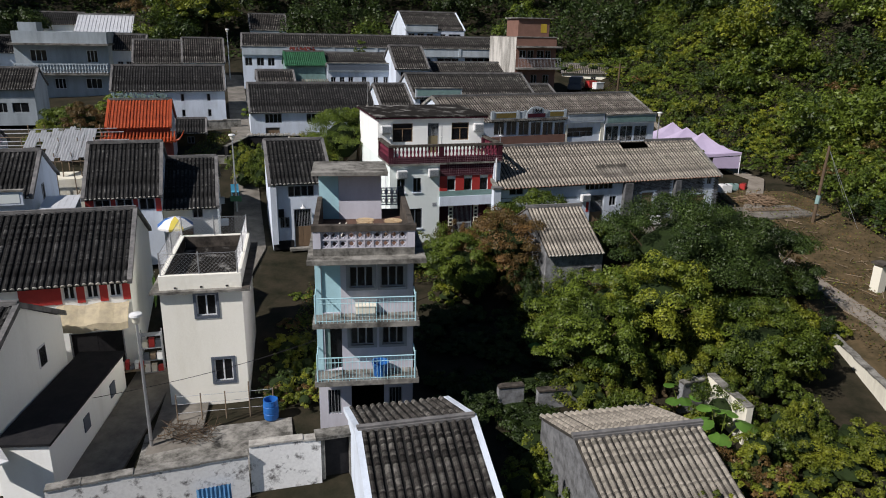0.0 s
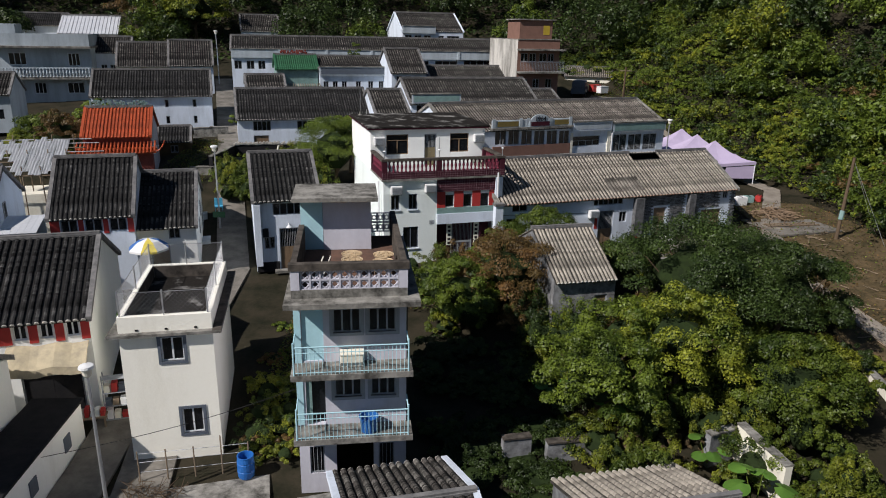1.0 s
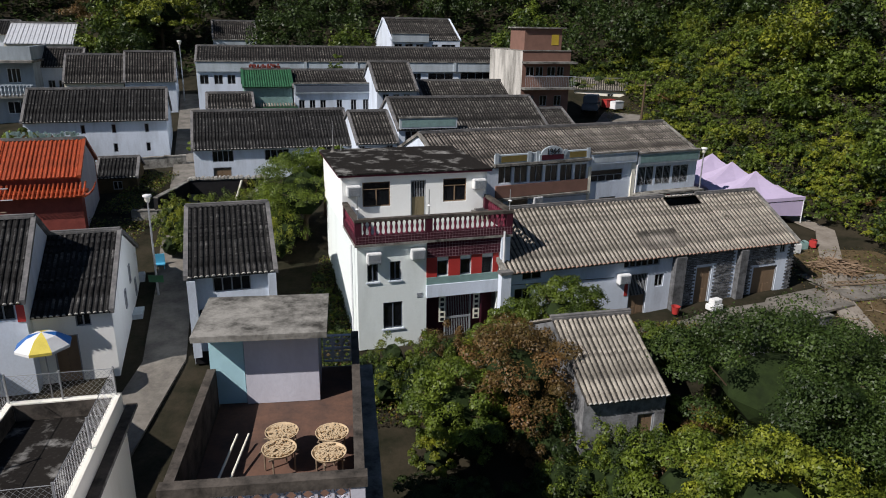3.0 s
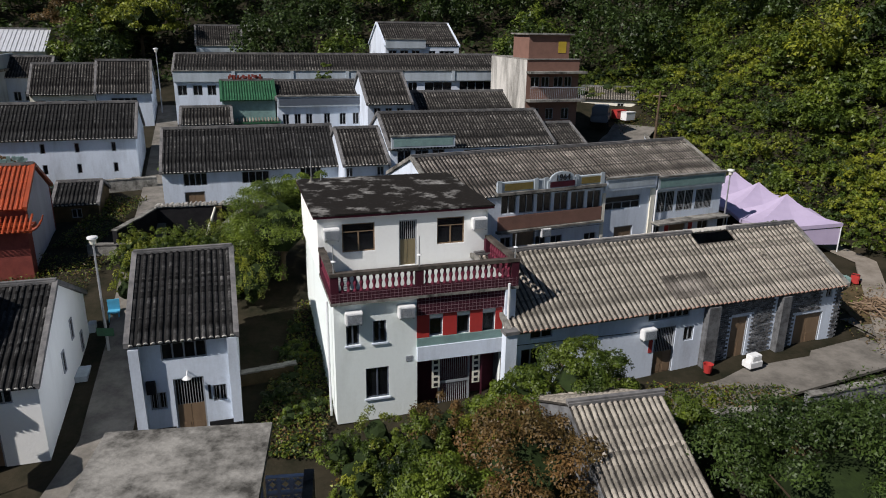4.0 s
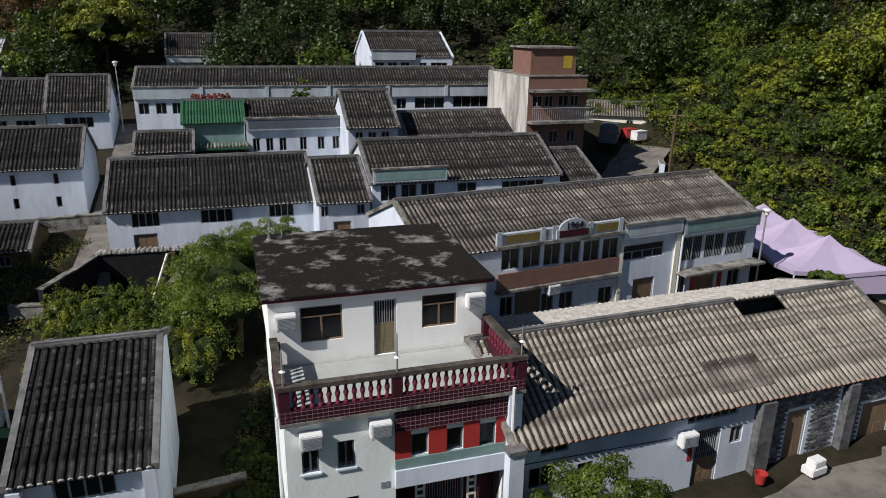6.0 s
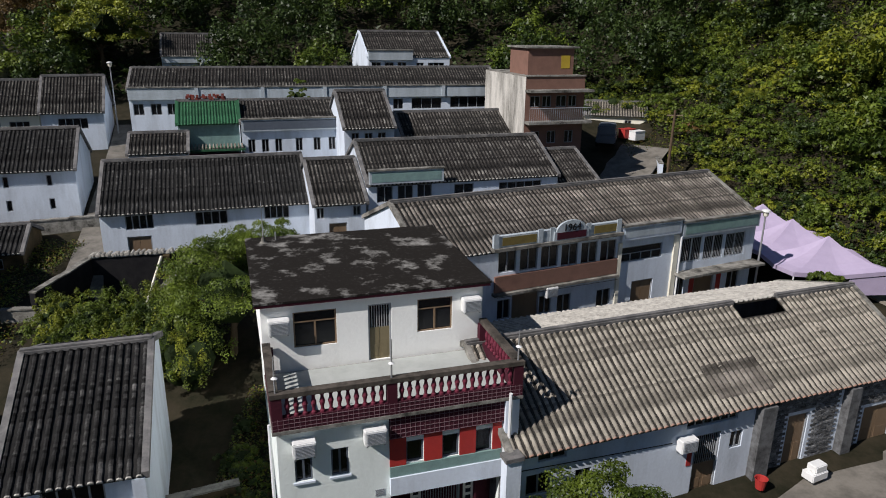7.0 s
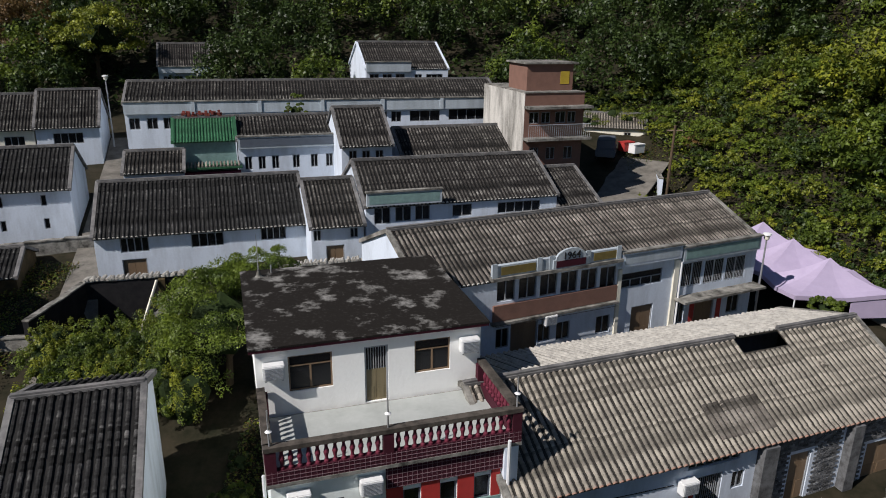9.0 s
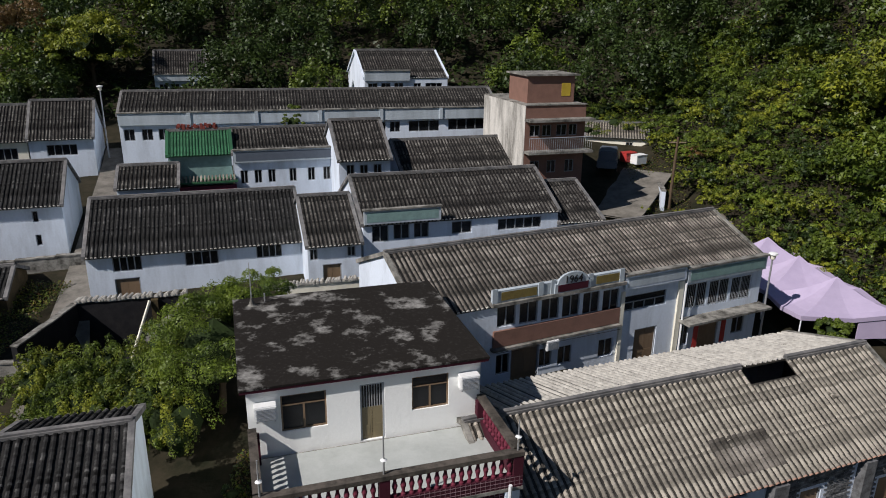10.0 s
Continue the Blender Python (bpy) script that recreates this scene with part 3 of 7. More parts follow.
def leaf_carpet(name, label, n, region, mats, size, lift, category):
    """A ground cover of single leaves lying over the slope; region draws one (x, y)."""
    qs = np.zeros((n, 3, 3))
    for i in range(n):
        x, y = region()
        hump = lift * (0.5 + 0.5 * noise.noise((x * 0.45, y * 0.45, 3.0)))
        c = np.array([x, y, ground_z(x, y) + RNG.uniform(0.0, 0.25) + hump])
        t = RNG.normal(size=3) * np.array([1, 1, 0.5])
        t /= np.linalg.norm(t)
        b = np.cross(t, RNG.normal(size=3) * 0.5 + np.array([0, 0, 1]))
        b /= np.linalg.norm(b)
        s = size * RNG.uniform(0.6, 1.4)
        qs[i] = (c + t * s, c - t * s * 0.6 + b * s * 0.58, c - t * s * 0.6 - b * s * 0.58)
    me = quads_mesh(name, qs, None, RNG.integers(0, len(mats), n), mats)
    return tagged(new(name, me), label, category, kind="stuff")


def on_flank():
    y = RNG.uniform(34, 100)
    return float(np.interp(y, FOOT_Y, FOOT_X)) + 0.1 + RNG.uniform(0, 18), y


def on_hill():
    y = RNG.uniform(94, 128)
    return RNG.uniform(-1, 1) * (8 + 0.66 * y), y


leaf_carpet("hillside_creeper", "green and yellow creepers blanketing the sunny slope", 45000, on_flank, [M_LEAF, M_LEAFYELLOW, M_LEAFDARK, M_LEAF], 0.16, 0.7, "creepers")
leaf_carpet("forest_floor", "dark undergrowth between the hillside trees", 26000, on_hill, [M_LEAFDARK], 0.34, 0.6, "undergrowth")

def on_plots():
    """A place on one of the weedy plots: beside the cube house, between the lane houses, below the temple, behind the maroon house."""
    x0, x1, y0, y1 = PLOTS[RNG.integers(len(PLOTS))]
    return RNG.uniform(x0, x1), RNG.uniform(y0, y1)


PLOTS = [(-7.4, -4.7, 30, 38), (-6.6, -3.6, 42, 53), (-6.6, -3.6, 42, 53), (-22, -19.4, 58, 66), (-24, -18, 51, 57), (-3, 3.6, 38.5, 43), (9.8, 16, 45, 47), (17, 21, 74, 88)]
leaf_carpet("plot_weeds", "low weeds and leaf litter on the plots between houses", 26000, on_plots, [M_LEAF, M_LEAFDARK, M_LEAFBROWN, M_LEAFYELLOW], 0.07, 0.1, "weeds")


def on_bank():
    return RNG.uniform(21.4, 30.5), RNG.uniform(26, 58)


leaf_carpet("bank_grass", "dry straw grass and litter on the earth bank", 9000, on_bank, [M_LEAFBROWN, M_STRAW, M_STRAW, M_LEAF], 0.07, 0.02, "grass")

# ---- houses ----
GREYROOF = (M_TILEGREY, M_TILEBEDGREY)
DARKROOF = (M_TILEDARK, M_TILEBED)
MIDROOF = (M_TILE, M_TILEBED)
W4 = dict(panes=4)
W3 = dict(panes=3)
GR = dict(panes=2, grille=True)


def walls(parent, u0, u1, v0, v1, z0, z1, mat, holes=(), t=0.22, label="", back=True):
    """Four walls round a rectangle, the front one with holes given as (u0, u1, z0, z1) from the front wall's left end."""
    bm = bmesh.new()
    for a, b, c, d in holed(u1 - u0, z0, z1, list(holes)):
        box(bm, u0 + a, u0 + b, v0, v0 + t, c, d)
    bmesh.ops.remove_doubles(bm, verts=bm.verts, dist=0.001)
    part("front_wall", bm, mat, parent, label)
    part("side_wall", boxes((u0, u0 + t, v0 + t, v1 - t, z0, z1)), mat, parent)
    part("side_wall", boxes((u1 - t, u1, v0 + t, v1 - t, z0, z1)), mat, parent)
    if back:
        part("back_wall", boxes((u0, u1, v1 - t, v1, z0, z1)), mat, parent)


def parapet_front(parent, u0, u1, z0, z1, mat, panel=None, y=-0.18):
    """A parapet across a house front with a sunk panel and a coping."""
    part("parapet", boxes((u0, u1, y, y + 0.2, z0, z1)), mat, parent)
    part("coping", boxes((u0 - 0.06, u1 + 0.06, y - 0.07, y + 0.26, z1, z1 + 0.09)), M_CONCRETE, parent)
    if panel:
        part("panel", boxes((u0 + 0.15, u1 - 0.15, y - 0.015, y - 0.002, z0 + 0.12, z1 - 0.1)), panel, parent)


def air_conditioner(x, y, z, turn, label="boxy white air conditioner on a house wall"):
    a = thing("air_conditioner", x, y, z, turn, label, "air conditioner", "wall air conditioners")
    bm = boxes((0, 0.68, -0.34, 0.0, 0, 0.5))
    bmesh.ops.bevel(bm, geom=bm.edges[:], offset=0.025, segments=2, affect="EDGES")
    part("casing", bm, M_PLASTICWHITE, a)
    bm = bmesh.new()
    for k in range(9):
        box(bm, 0.06, 0.62, -0.365, -0.341, 0.05 + k * 0.045, 0.07 + k * 0.045)
    part("grille", bm, M_FRAME, a, "pale grey louvres")
    part("bracket", boxes((0.05, 0.1, -0.3, 0.0, -0.05, -0.001), (0.58, 0.63, -0.3, 0.0, -0.05, -0.001), (0.05, 0.63, -0.02, 0.0, -0.09, -0.05)), M_STEEL, a)
    return a


def at_front(o, turn, u, v, z):
    """World place of a point of a house front: u along it, v behind it."""
    a = radians(turn)
    return o[0] + u * math.cos(a) - v * math.sin(a), o[1] + u * math.sin(a) + v * math.cos(a), z


# narrow white house by the lane
sm = tiled_house("narrow white house, black tiled roof, barred brown door", -10.56, 42.7, 6.22, 1.85, 17, 3.75, 4.5, 1.9, 2.2, drop_back=0.8,
    windows=[(1.05, 2.67, 3.4, 4.1, W4), (0.5, 1.08, 1.4, 2.12, dict(panes=2, grille=True)), (2.75, 3.25, 1.45, 2.15, dict(panes=2, grille=True))],
    doors=[(1.36, 2.46, 2.6, dict(bars=0.42))], mats=DARKROOF, pitch=0.09, spacing=0.25, r=0.08)
for a, b in ((0.02, 1.3), (2.52, 3.73)):
    part("plinth", boxes((a, b, -0.03, -0.002, 0, 0.6)), M_BLACK, sm, "black painted base band")
part("pilaster", boxes((-0.02, 0.34, -0.3, -0.004, 0.45, 4.1)), M_WHITE, sm)
part("pilaster", boxes((3.42, 3.78, -0.3, -0.004, 0.6, 4.2)), M_WHITE, sm)
part("step", boxes((1.0, 3.7, -0.5, -0.04, 0, 0.14)), M_CONCRETE, sm)
part("meter_box", boxes((0.42, 0.75, -0.16, -0.004, 2.15, 2.65)), M_BLACK, sm, "black wall box")
part("sign_strip", boxes((2.58, 2.68, -0.02, -0.004, 1.6, 2.2)), M_BLACK, sm, "black plain sign strip")
bm = bmesh.new()
lathe(bm, [(0.02, 0.12), (0.05, 0.1), (0.17, 0.0), (0.16, -0.02)], 12, (1.9, -0.35, 2.75))
tube(bm, (1.9, 0.0, 2.9), (1.9, -0.35, 2.87), 0.02)
part("wall_lamp", bm, M_PLASTICWHITE, sm, "white enamel lamp over the door")

# long row behind the ruin, and its neighbours
tiled_house("long white row house under a black tiled roof", -17.67, 64.4, 8.02, 4.6, 17, 11.6, 3.87, 2.15, mats=DARKROOF,
    windows=[(1.3, 2.8, 2.3, 3.15, W4), (5.05, 6.85, 2.3, 3.12, W4), (8.95, 10.4, 2.42, 3.2, W4)], doors=[(1.3, 2.6, 1.9)])
tiled_house("small white house with two little dark windows", -5.75, 65.0, 8.54, 4.9, 17, 2.98, 3.9, 1.76, windows=[(0.12, 0.55, 2.7, 3.35), (2.2, 2.66, 2.75, 3.35)], doors=[(0.8, 1.85, 2.4)], mats=MIDROOF)
mid = tiled_house("wide white house with a grey parapet and dark window band", -2.81, 66.3, 9.37, 5.8, 17, 12.1, 3.92, 1.88, over=0.14, mats=MIDROOF,
    windows=[(0.5, 1.46, 2.42, 3.4), (1.75, 2.7, 2.5, 3.4), (2.95, 3.85, 2.5, 3.4), (5.25, 6.5, 2.55, 3.3), (8.15, 11.0, 2.55, 3.25, dict(panes=5))])
parapet_front(mid, 0.0, 4.46, 3.62, 4.4, M_GREYPLASTER, M_GREENMOSAIC, y=-0.42)
for u in (6.9, 8.3):
    x, y, z = at_front((8.75, 69.9), 17, u - 6.6, -1.4, 8.1)
    air_conditioner(x, y, z, 17, "white air conditioner unit beside a roof")
tiled_house("low side wing under a tiled roof", 8.85, 69.95, 8.6, 5.6, 17, 3.0, 3.9, 1.6, mats=MIDROOF)

# row of three shop houses
Y64 = (0.67, 55.4)
ZB = 3.6
shop = tiled_house("row of three shop houses with painted parapets", *Y64, 8.45, ZB, 24.7, 20.0, 4.0, 1.65, over=0.04, mats=(M_TILEBROWN, M_TILEBED), verge_mat=M_CONCRETE,
    windows=[(3.7 + k * 1.15, 4.66 + k * 1.15, 3.75 - 0.045 * k, 4.85 - 0.045 * k, dict(panes=2)) for k in range(6)]
    + [(3.72, 4.42, 1.4, 2.4), (6.03, 6.72, 1.3, 2.25), (7.07, 7.86, 1.2, 2.15), (9.43, 10.28, 1.1, 2.05)]
    + [(10.72, 13.4, 3.3, 4.1, dict(panes=4, transom=0.3)), (14.75, 16.15, 2.75, 4.1, dict(panes=2, grille=True, frame_mat=M_FRAMEWHITE)), (16.3, 17.7, 2.72, 4.06, dict(panes=2, grille=True, frame_mat=M_FRAMEWHITE)), (17.85, 19.3, 2.7, 4.02, dict(panes=2, grille=True, frame_mat=M_FRAMEWHITE)), (18.3, 19.2, 0.7, 1.9), (14.6, 15.2, 0.7, 1.9)],
    doors=[(4.5, 6.0, 2.7), (11.6, 13.0, 2.2), (15.9, 17.3, 2.0)])
part("brown_band", boxes((3.5, 10.45, -0.12, -0.004, 2.85, 3.62)), M_BROWN, shop, "brown painted band under the windows")
part("ledge", boxes((3.4, 10.5, -0.3, -0.004, 2.7, 2.82)), M_CONCRETE, shop)
part("cornice", boxes((3.3, 10.5, -0.36, -0.004, 4.9, 5.05)), M_CONCRETE, shop)
part("parapet", boxes((3.35, 10.45, -0.22, -0.004, 5.06, 5.6)), M_GREYPLASTER, shop)
part("panel", boxes((3.75, 5.55, -0.245, -0.225, 5.14, 5.52)), material("ochre_plaster", (0.20, 0.155, 0.05), (0.1, 0.08, 0.04), scale=3, fine=10), shop, "faded ochre panel")
part("panel", boxes((8.8, 10.3, -0.245, -0.225, 5.14, 5.52)), bpy.data.materials["ochre_plaster"], shop, "faded ochre panel")
for u in (3.42, 5.75, 6.4, 8.45, 10.25):
    part("pier", boxes((u - 0.13, u + 0.13, -0.27, -0.23, 5.06, 5.72)), M_GREYPLASTER, shop)
bm = bmesh.new()
ring = [(6.45, 5.06), (8.4, 5.06), (8.4, 5.5)] + [(7.425 + 0.85 * math.cos(a), 5.5 + 0.5 * math.sin(a)) for a in np.linspace(0, math.pi, 11)] + [(6.45, 5.5)]
for y0, y1 in ((-0.34, -0.23),):
    a = [bm.verts.new((x, y0, z)) for x, z in ring]
    b = [bm.verts.new((x, y1, z)) for x, z in ring]
    bm.faces.new(a)
    bm.faces.new(b[::-1])
    for i in range(len(ring)):
        j = (i + 1) % len(ring)
        bm.faces.new((a[i], b[i], b[j], a[j]))
bmesh.ops.recalc_face_normals(bm, faces=bm.faces)
part("gable_crest", bm, M_GREYPLASTER, shop, "arched crest with the year 1964")
part("plaque", boxes((6.6, 8.25, -0.36, -0.343, 5.12, 5.45)), M_MAROON, shop, "dark maroon plaque")
cu = bpy.data.curves.new("year_number", "FONT")
cu.body, cu.size, cu.extrude, cu.align_x = "1964", 0.5, 0.02, "CENTER"
cu.materials.append(M_BLACK)
yr = new("year_number", cu)
yr.parent = shop
yr.matrix_basis = pose(7.42, -0.365, 5.5, 90, 0, 0)
yr["label"] = "dark raised year number 1964"
parapet_front(shop, 10.55, 14.35, 4.55, 5.25, M_WHITE, M_GREYPLASTER, y=-0.24)
for a, b in ((10.5, 10.7), (14.1, 14.4)):
    part("pilaster", boxes((a, b, -0.12, -0.004, 0, 4.4)), M_CREAM, shop, "cream painted pilaster")
parapet_front(shop, 14.5, 19.95, 4.3, 5.05, M_GREYPLASTER, M_GREENMOSAIC, y=-0.24)
part("canopy", boxes((14.3, 20.1, -0.9, -0.004, 2.2, 2.32)), M_CONCRETE, shop)
for u in (15.55, 17.5):
    part("door_strip", boxes((u, u + 0.32, -0.03, -0.004, 0.4, 2.05)), M_RED, shop, "red paper strip beside the door")
part("drain_pipe", tubes(((14.45, -0.2, 0), (14.45, -0.2, 4.3), 0.05)), M_FRAMEWHITE, shop)
part("wire", tubes(((3.5, -0.33, 2.68), (10.4, -0.33, 2.6), 0.012, 0.012, 5)), M_BLACK, shop)
air_conditioner(*at_front(Y64, 24.7, 6.2, -0.02, ZB + 2.25), 24.7, "small dark-faced air conditioner over the shop front")

# long old house: white plaster part, then brick
LR = (3.57, 45.5)
lr = tiled_house("long old white and brick house under pale grey tiles", *LR, 5.65, 2.3, 20, 18.0, 3.67, 1.98, mats=GREYROOF, spacing=0.25, r=0.075, pitch=0.11, side_mat=M_BRICKGREY, plug=material("terracotta_tile_ends", (0.34, 0.20, 0.15), (0.2, 0.15, 0.12), scale=4, fine=16), drop_back=1.15, verge_mat=M_CONCRETE, short=tuple(range(46, 55)), gap=(11.5, 13.8), back_mats=(M_MORTAR, M_MORTAR),
    windows=[(0.6, 1.5, 1.5, 2.3), (0.98, 2.03, 2.7, 3.15), (2.4, 3.0, 1.4, 2.1), (6.75, 8.95, 2.72, 3.2, dict(panes=6)), (8.75, 9.3, 1.5, 2.2), (17.0, 17.4, 2.6, 3.1)],
    doors=[(7.2, 8.3, 2.35, dict(bars=0.5)), (11.4, 12.4, 2.3), (15.3, 17.0, 1.9)])
part("brick_pier", boxes((9.75, 10.4, -0.35, -0.004, 0, 3.1)), M_BRICKGREY, lr)
part("brick_pier", boxes((14.0, 14.5, -0.35, -0.004, 0, 3.1)), M_BRICKGREY, lr)
k = 0
bm = bmesh.new()
for row in range(31):
    z = 0.05 + row * 0.1
    u = 10.42 + (0.13 if row % 2 else 0)
    while u < 17.9:
        clear = not any(a - 0.27 < u < b + 0.02 and z < c for a, b, c in ((11.4, 12.4, 2.4), (15.3, 17.0, 2.0), (14.0, 14.5, 9), (16.9, 17.45, 9)))
        if clear:
            d = random.uniform(0.012, 0.04)
            box(bm, u, u + 0.25, -d, -0.003, z, z + 0.085)
        u += 0.265
part("brick_facing", bm, M_BRICKGREY, lr, "dark weathered grey bricks with pale joints")["kind"] = "stuff"
patch = tile_row_mesh("roof_tile_roll", 0.25, 3.35 + 0.25 * 0.54 + 0.012, 1.45, 3.35 + 1.45 * 0.54 + 0.012, (M_TILEBROWN, M_TILEBROWN), r=0.092)
for k in range(10):
    ob = new("roof_tile_roll", patch)
    ob.parent = lr
    ob.matrix_basis = pose(18.0 * (33 + k + 0.5) / 72, 0, 0)
part("corner_pillar", boxes((-0.3, 0.2, -0.4, -0.004, 0, 3.25)), M_WHITE, lr)
part("pillar_cap", boxes((-0.36, 0.26, -0.46, -0.001, 3.26, 3.4)), M_RIDGE, lr)
bm = bmesh.new()
for k in range(26):
    a, r = random.uniform(0, math.tau), random.uniform(0, 0.25)
    c = Vector((14.6 + math.cos(a) * r, 2.1 + math.sin(a) * r, 3.3 + 1.1 + 0.05))
    box(bm, c.x - 0.06, c.x + 0.07, c.y - 0.05, c.y + 0.06, c.z - 0.06, c.z + random.uniform(0.0, 0.1))
part("loose_tiles", bm, M_TILEGREY, lr, "heap of loose broken tiles")["kind"] = "stuff"
part("wall_wire", tubes(((0.4, -0.02, 2.55), (6.2, -0.02, 2.3), 0.015, 0.015, 5)), M_BLACK, lr)
part("notice", boxes((6.9, 7.1, -0.02, -0.004, 1.2, 2.0)), M_RED, lr, "red paper strip")
air_conditioner(*at_front(LR, 20, 6.35, -0.02, 4.3), 20, "old dark air conditioner on the white wall")

# far rows
far = tiled_house("very long grey-white row house with a parapet front", -23.48, 83.2, 13.0, 8.4, 14, 31.0, 3.1, 1.5, over=0.02, mats=MIDROOF,
    windows=[(0.28, 1.08, 2.6, 3.5), (1.6, 2.41, 2.6, 3.5), (2.84, 3.6, 2.6, 3.5)] + [(20.2 + 0.0, 21.0, 2.75, 3.65), (21.36, 22.24, 2.75, 3.65), (23.0, 25.7, 2.75, 3.68, W3), (26.5, 29.8, 2.8, 3.75, W4)], spacing=0.26)
parapet_front(far, 0.0, 30.9, 3.82, 4.75, M_GREYPLASTER, y=-0.22)
for u in (5.2, 10.4, 15.5, 20.6, 25.8):
    part("pier", boxes((u - 0.15, u + 0.15, -0.3, -0.223, 3.82, 4.75)), M_GREYPLASTER, far)
gr = tiled_house("small green-roofed shrine house with pale green wall", -16.42, 74.2, 11.73, 7.6, 17, 4.0, 2.1, 1.17, mat=M_GREENMOSAIC, mats=(M_GREENTILE, M_GREENTILE), spacing=0.2, plug=M_GREENTILE, verge_mat=M_GREENTILE)
part("lower_wall", boxes((0.0, 4.2, -1.2, -0.9, 0, 2.1)), M_ROSE, gr, "faded rose lower wall")
part("canopy", boxes((-0.1, 4.3, -1.35, -0.01, 2.3, 2.42)), M_GREENTILE, gr)
bm = bmesh.new()
for k in range(18):
    tube(bm, (0.1 + k * 0.235, -1.3, 2.46), (0.1 + k * 0.235, -0.4, 2.62), 0.07, 0.06, 6)
part("lower_roof", bm, M_TILEGREY, gr, "row of small tiles over the lower wall")["kind"] = "stuff"
bm = bmesh.new()
for k in range(40):
    c = Vector((random.uniform(0.6, 3.4), 2.1 + random.uniform(-0.1, 0.1), 5.45 + random.uniform(0, 0.3)))
    box(bm, c.x - 0.09, c.x + 0.09, c.y - 0.05, c.y + 0.05, c.z - 0.1, c.z + random.uniform(0.0, 0.16))
part("ridge_ornament", bm, M_REDBRICK, gr, "carved figures along the ridge")
sl = tiled_house("white house with a grey parapet and slim paired windows", -12.35, 75.0, 11.6, 8.0, 17, 6.97, 3.8, 1.15, over=0.02, mats=MIDROOF, windows=[(u, u + 0.5, 1.55, 2.48) for u in (0.37, 1.29, 2.2, 3.62, 4.88, 5.95)])
parapet_front(sl, 0.0, 6.97, 3.05, 3.85, M_GREYPLASTER, M_FRAMEDARK, y=-0.22)
tiled_house("white house with three square windows under the eave", -5.08, 73.5, 11.67, 7.5, 17, 3.43, 3.43, 2.0, mats=MIDROOF, windows=[(0.49, 1.02, 2.96, 3.73), (1.38, 1.93, 2.98, 3.7), (2.29, 2.85, 3.0, 3.7)])
tiled_house("old house under a sagging grey tiled roof", -1.12, 76.0, 10.36, 7.0, 17, 8.74, 3.2, 1.6, mats=MIDROOF)
tp = tiled_house("white gabled house at the foot of the wood", -5.2, 92.0, 15.33, 10.8, 16.4, 7.7, 4.5, 2.2, over=0.02, mats=MIDROOF, windows=[(u, u + 0.85, 3.4, 4.1) for u in (0.3, 1.5, 2.7)] + [(4.5, 5.2, 3.4, 4.05), (5.6, 7.2, 3.4, 4.05, W3)], verge_mat=M_WHITE)
parapet_front(tp, 0.0, 4.12, 4.3, 5.15, M_GREYPLASTER)
hut = tiled_house("small grey house at the edge of the wood", -27, 100, 14.87, 11.8, 17, 4.95, 3.0, 2.1, over=0.02, mats=MIDROOF, mat=M_GREYPLASTER, windows=[(0.4 + k * 1.1, 1.2 + k * 1.1, 1.3, 2.1) for k in range(4)])
parapet_front(hut, 0.0, 4.95, 2.4, 3.0, M_GREYPLASTER)
tiled_house("low lean-to under mossy tiles", -18.58, 71.0, 10.2, 7.2, 17, 3.6, 2.2, 0.9, mats=MIDROOF)
tiled_house("old low sheds by the parking ground", 14.7, 91.5, 10.6, 8.4, -12, 5.5, 2.4, 0.9, mats=GREYROOF, mat=M_CREAM, windows=[(3.6, 4.2, 1.0, 1.7)])

# houses left of the lane
tiled_house("white house with a row of small dark windows", -29.8, 81.6, 11.49, 7.6, 18, 4.5, 2.9, 2.4, mats=MIDROOF, windows=[(1.17, 3.3, 2.4, 3.25, W4)])
tiled_house("pale yellow and white terrace house", -34.75, 80.0, 11.4, 7.6, 18, 5.1, 2.9, 2.2, mat=M_CREAM, mats=MIDROOF, windows=[(0.4, 1.2, 2.2, 3.1), (1.6, 2.4, 2.2, 3.1), (3.0, 4.4, 2.2, 3.1, W3)])
tiled_house("white house with narrow slit windows", -31.36, 67.0, 9.45, 5.3, 18, 10.2, 3.2, 2.0, mats=DARKROOF, windows=[(a, a + 0.33, b, b + 0.7, dict(panes=1)) for a in (3.9, 6.1, 8.5) for b in (1.5, 3.0)])
c1 = tiled_house("black-tiled house with a red window band", -20.3, 39.2, 5.99, 1.6, 17, 4.05, 3.4, 2.44, mats=DARKROOF, windows=[(0.5, 1.3, 3.4, 4.1), (1.65, 2.5, 3.4, 4.1), (2.85, 3.7, 3.4, 4.1)])
for a, b in ((0.0, 0.45), (1.35, 1.6), (2.55, 2.8), (3.75, 4.05)):
    part("red_panel", boxes((a, b, -0.03, -0.004, 3.3, 4.3)), M_RED, c1, "dark red panel between windows")
c2 = tiled_house("white house with a black tiled roof by the lane", -16.9, 41.0, 4.95, 1.6, 17, 3.35, 4.5, 2.15, mat=M_CLEANWHITE, mats=DARKROOF, windows=[(1.9, 2.5, 2.55, 3.15)], doors=[(0.9, 1.9, 2.2)])
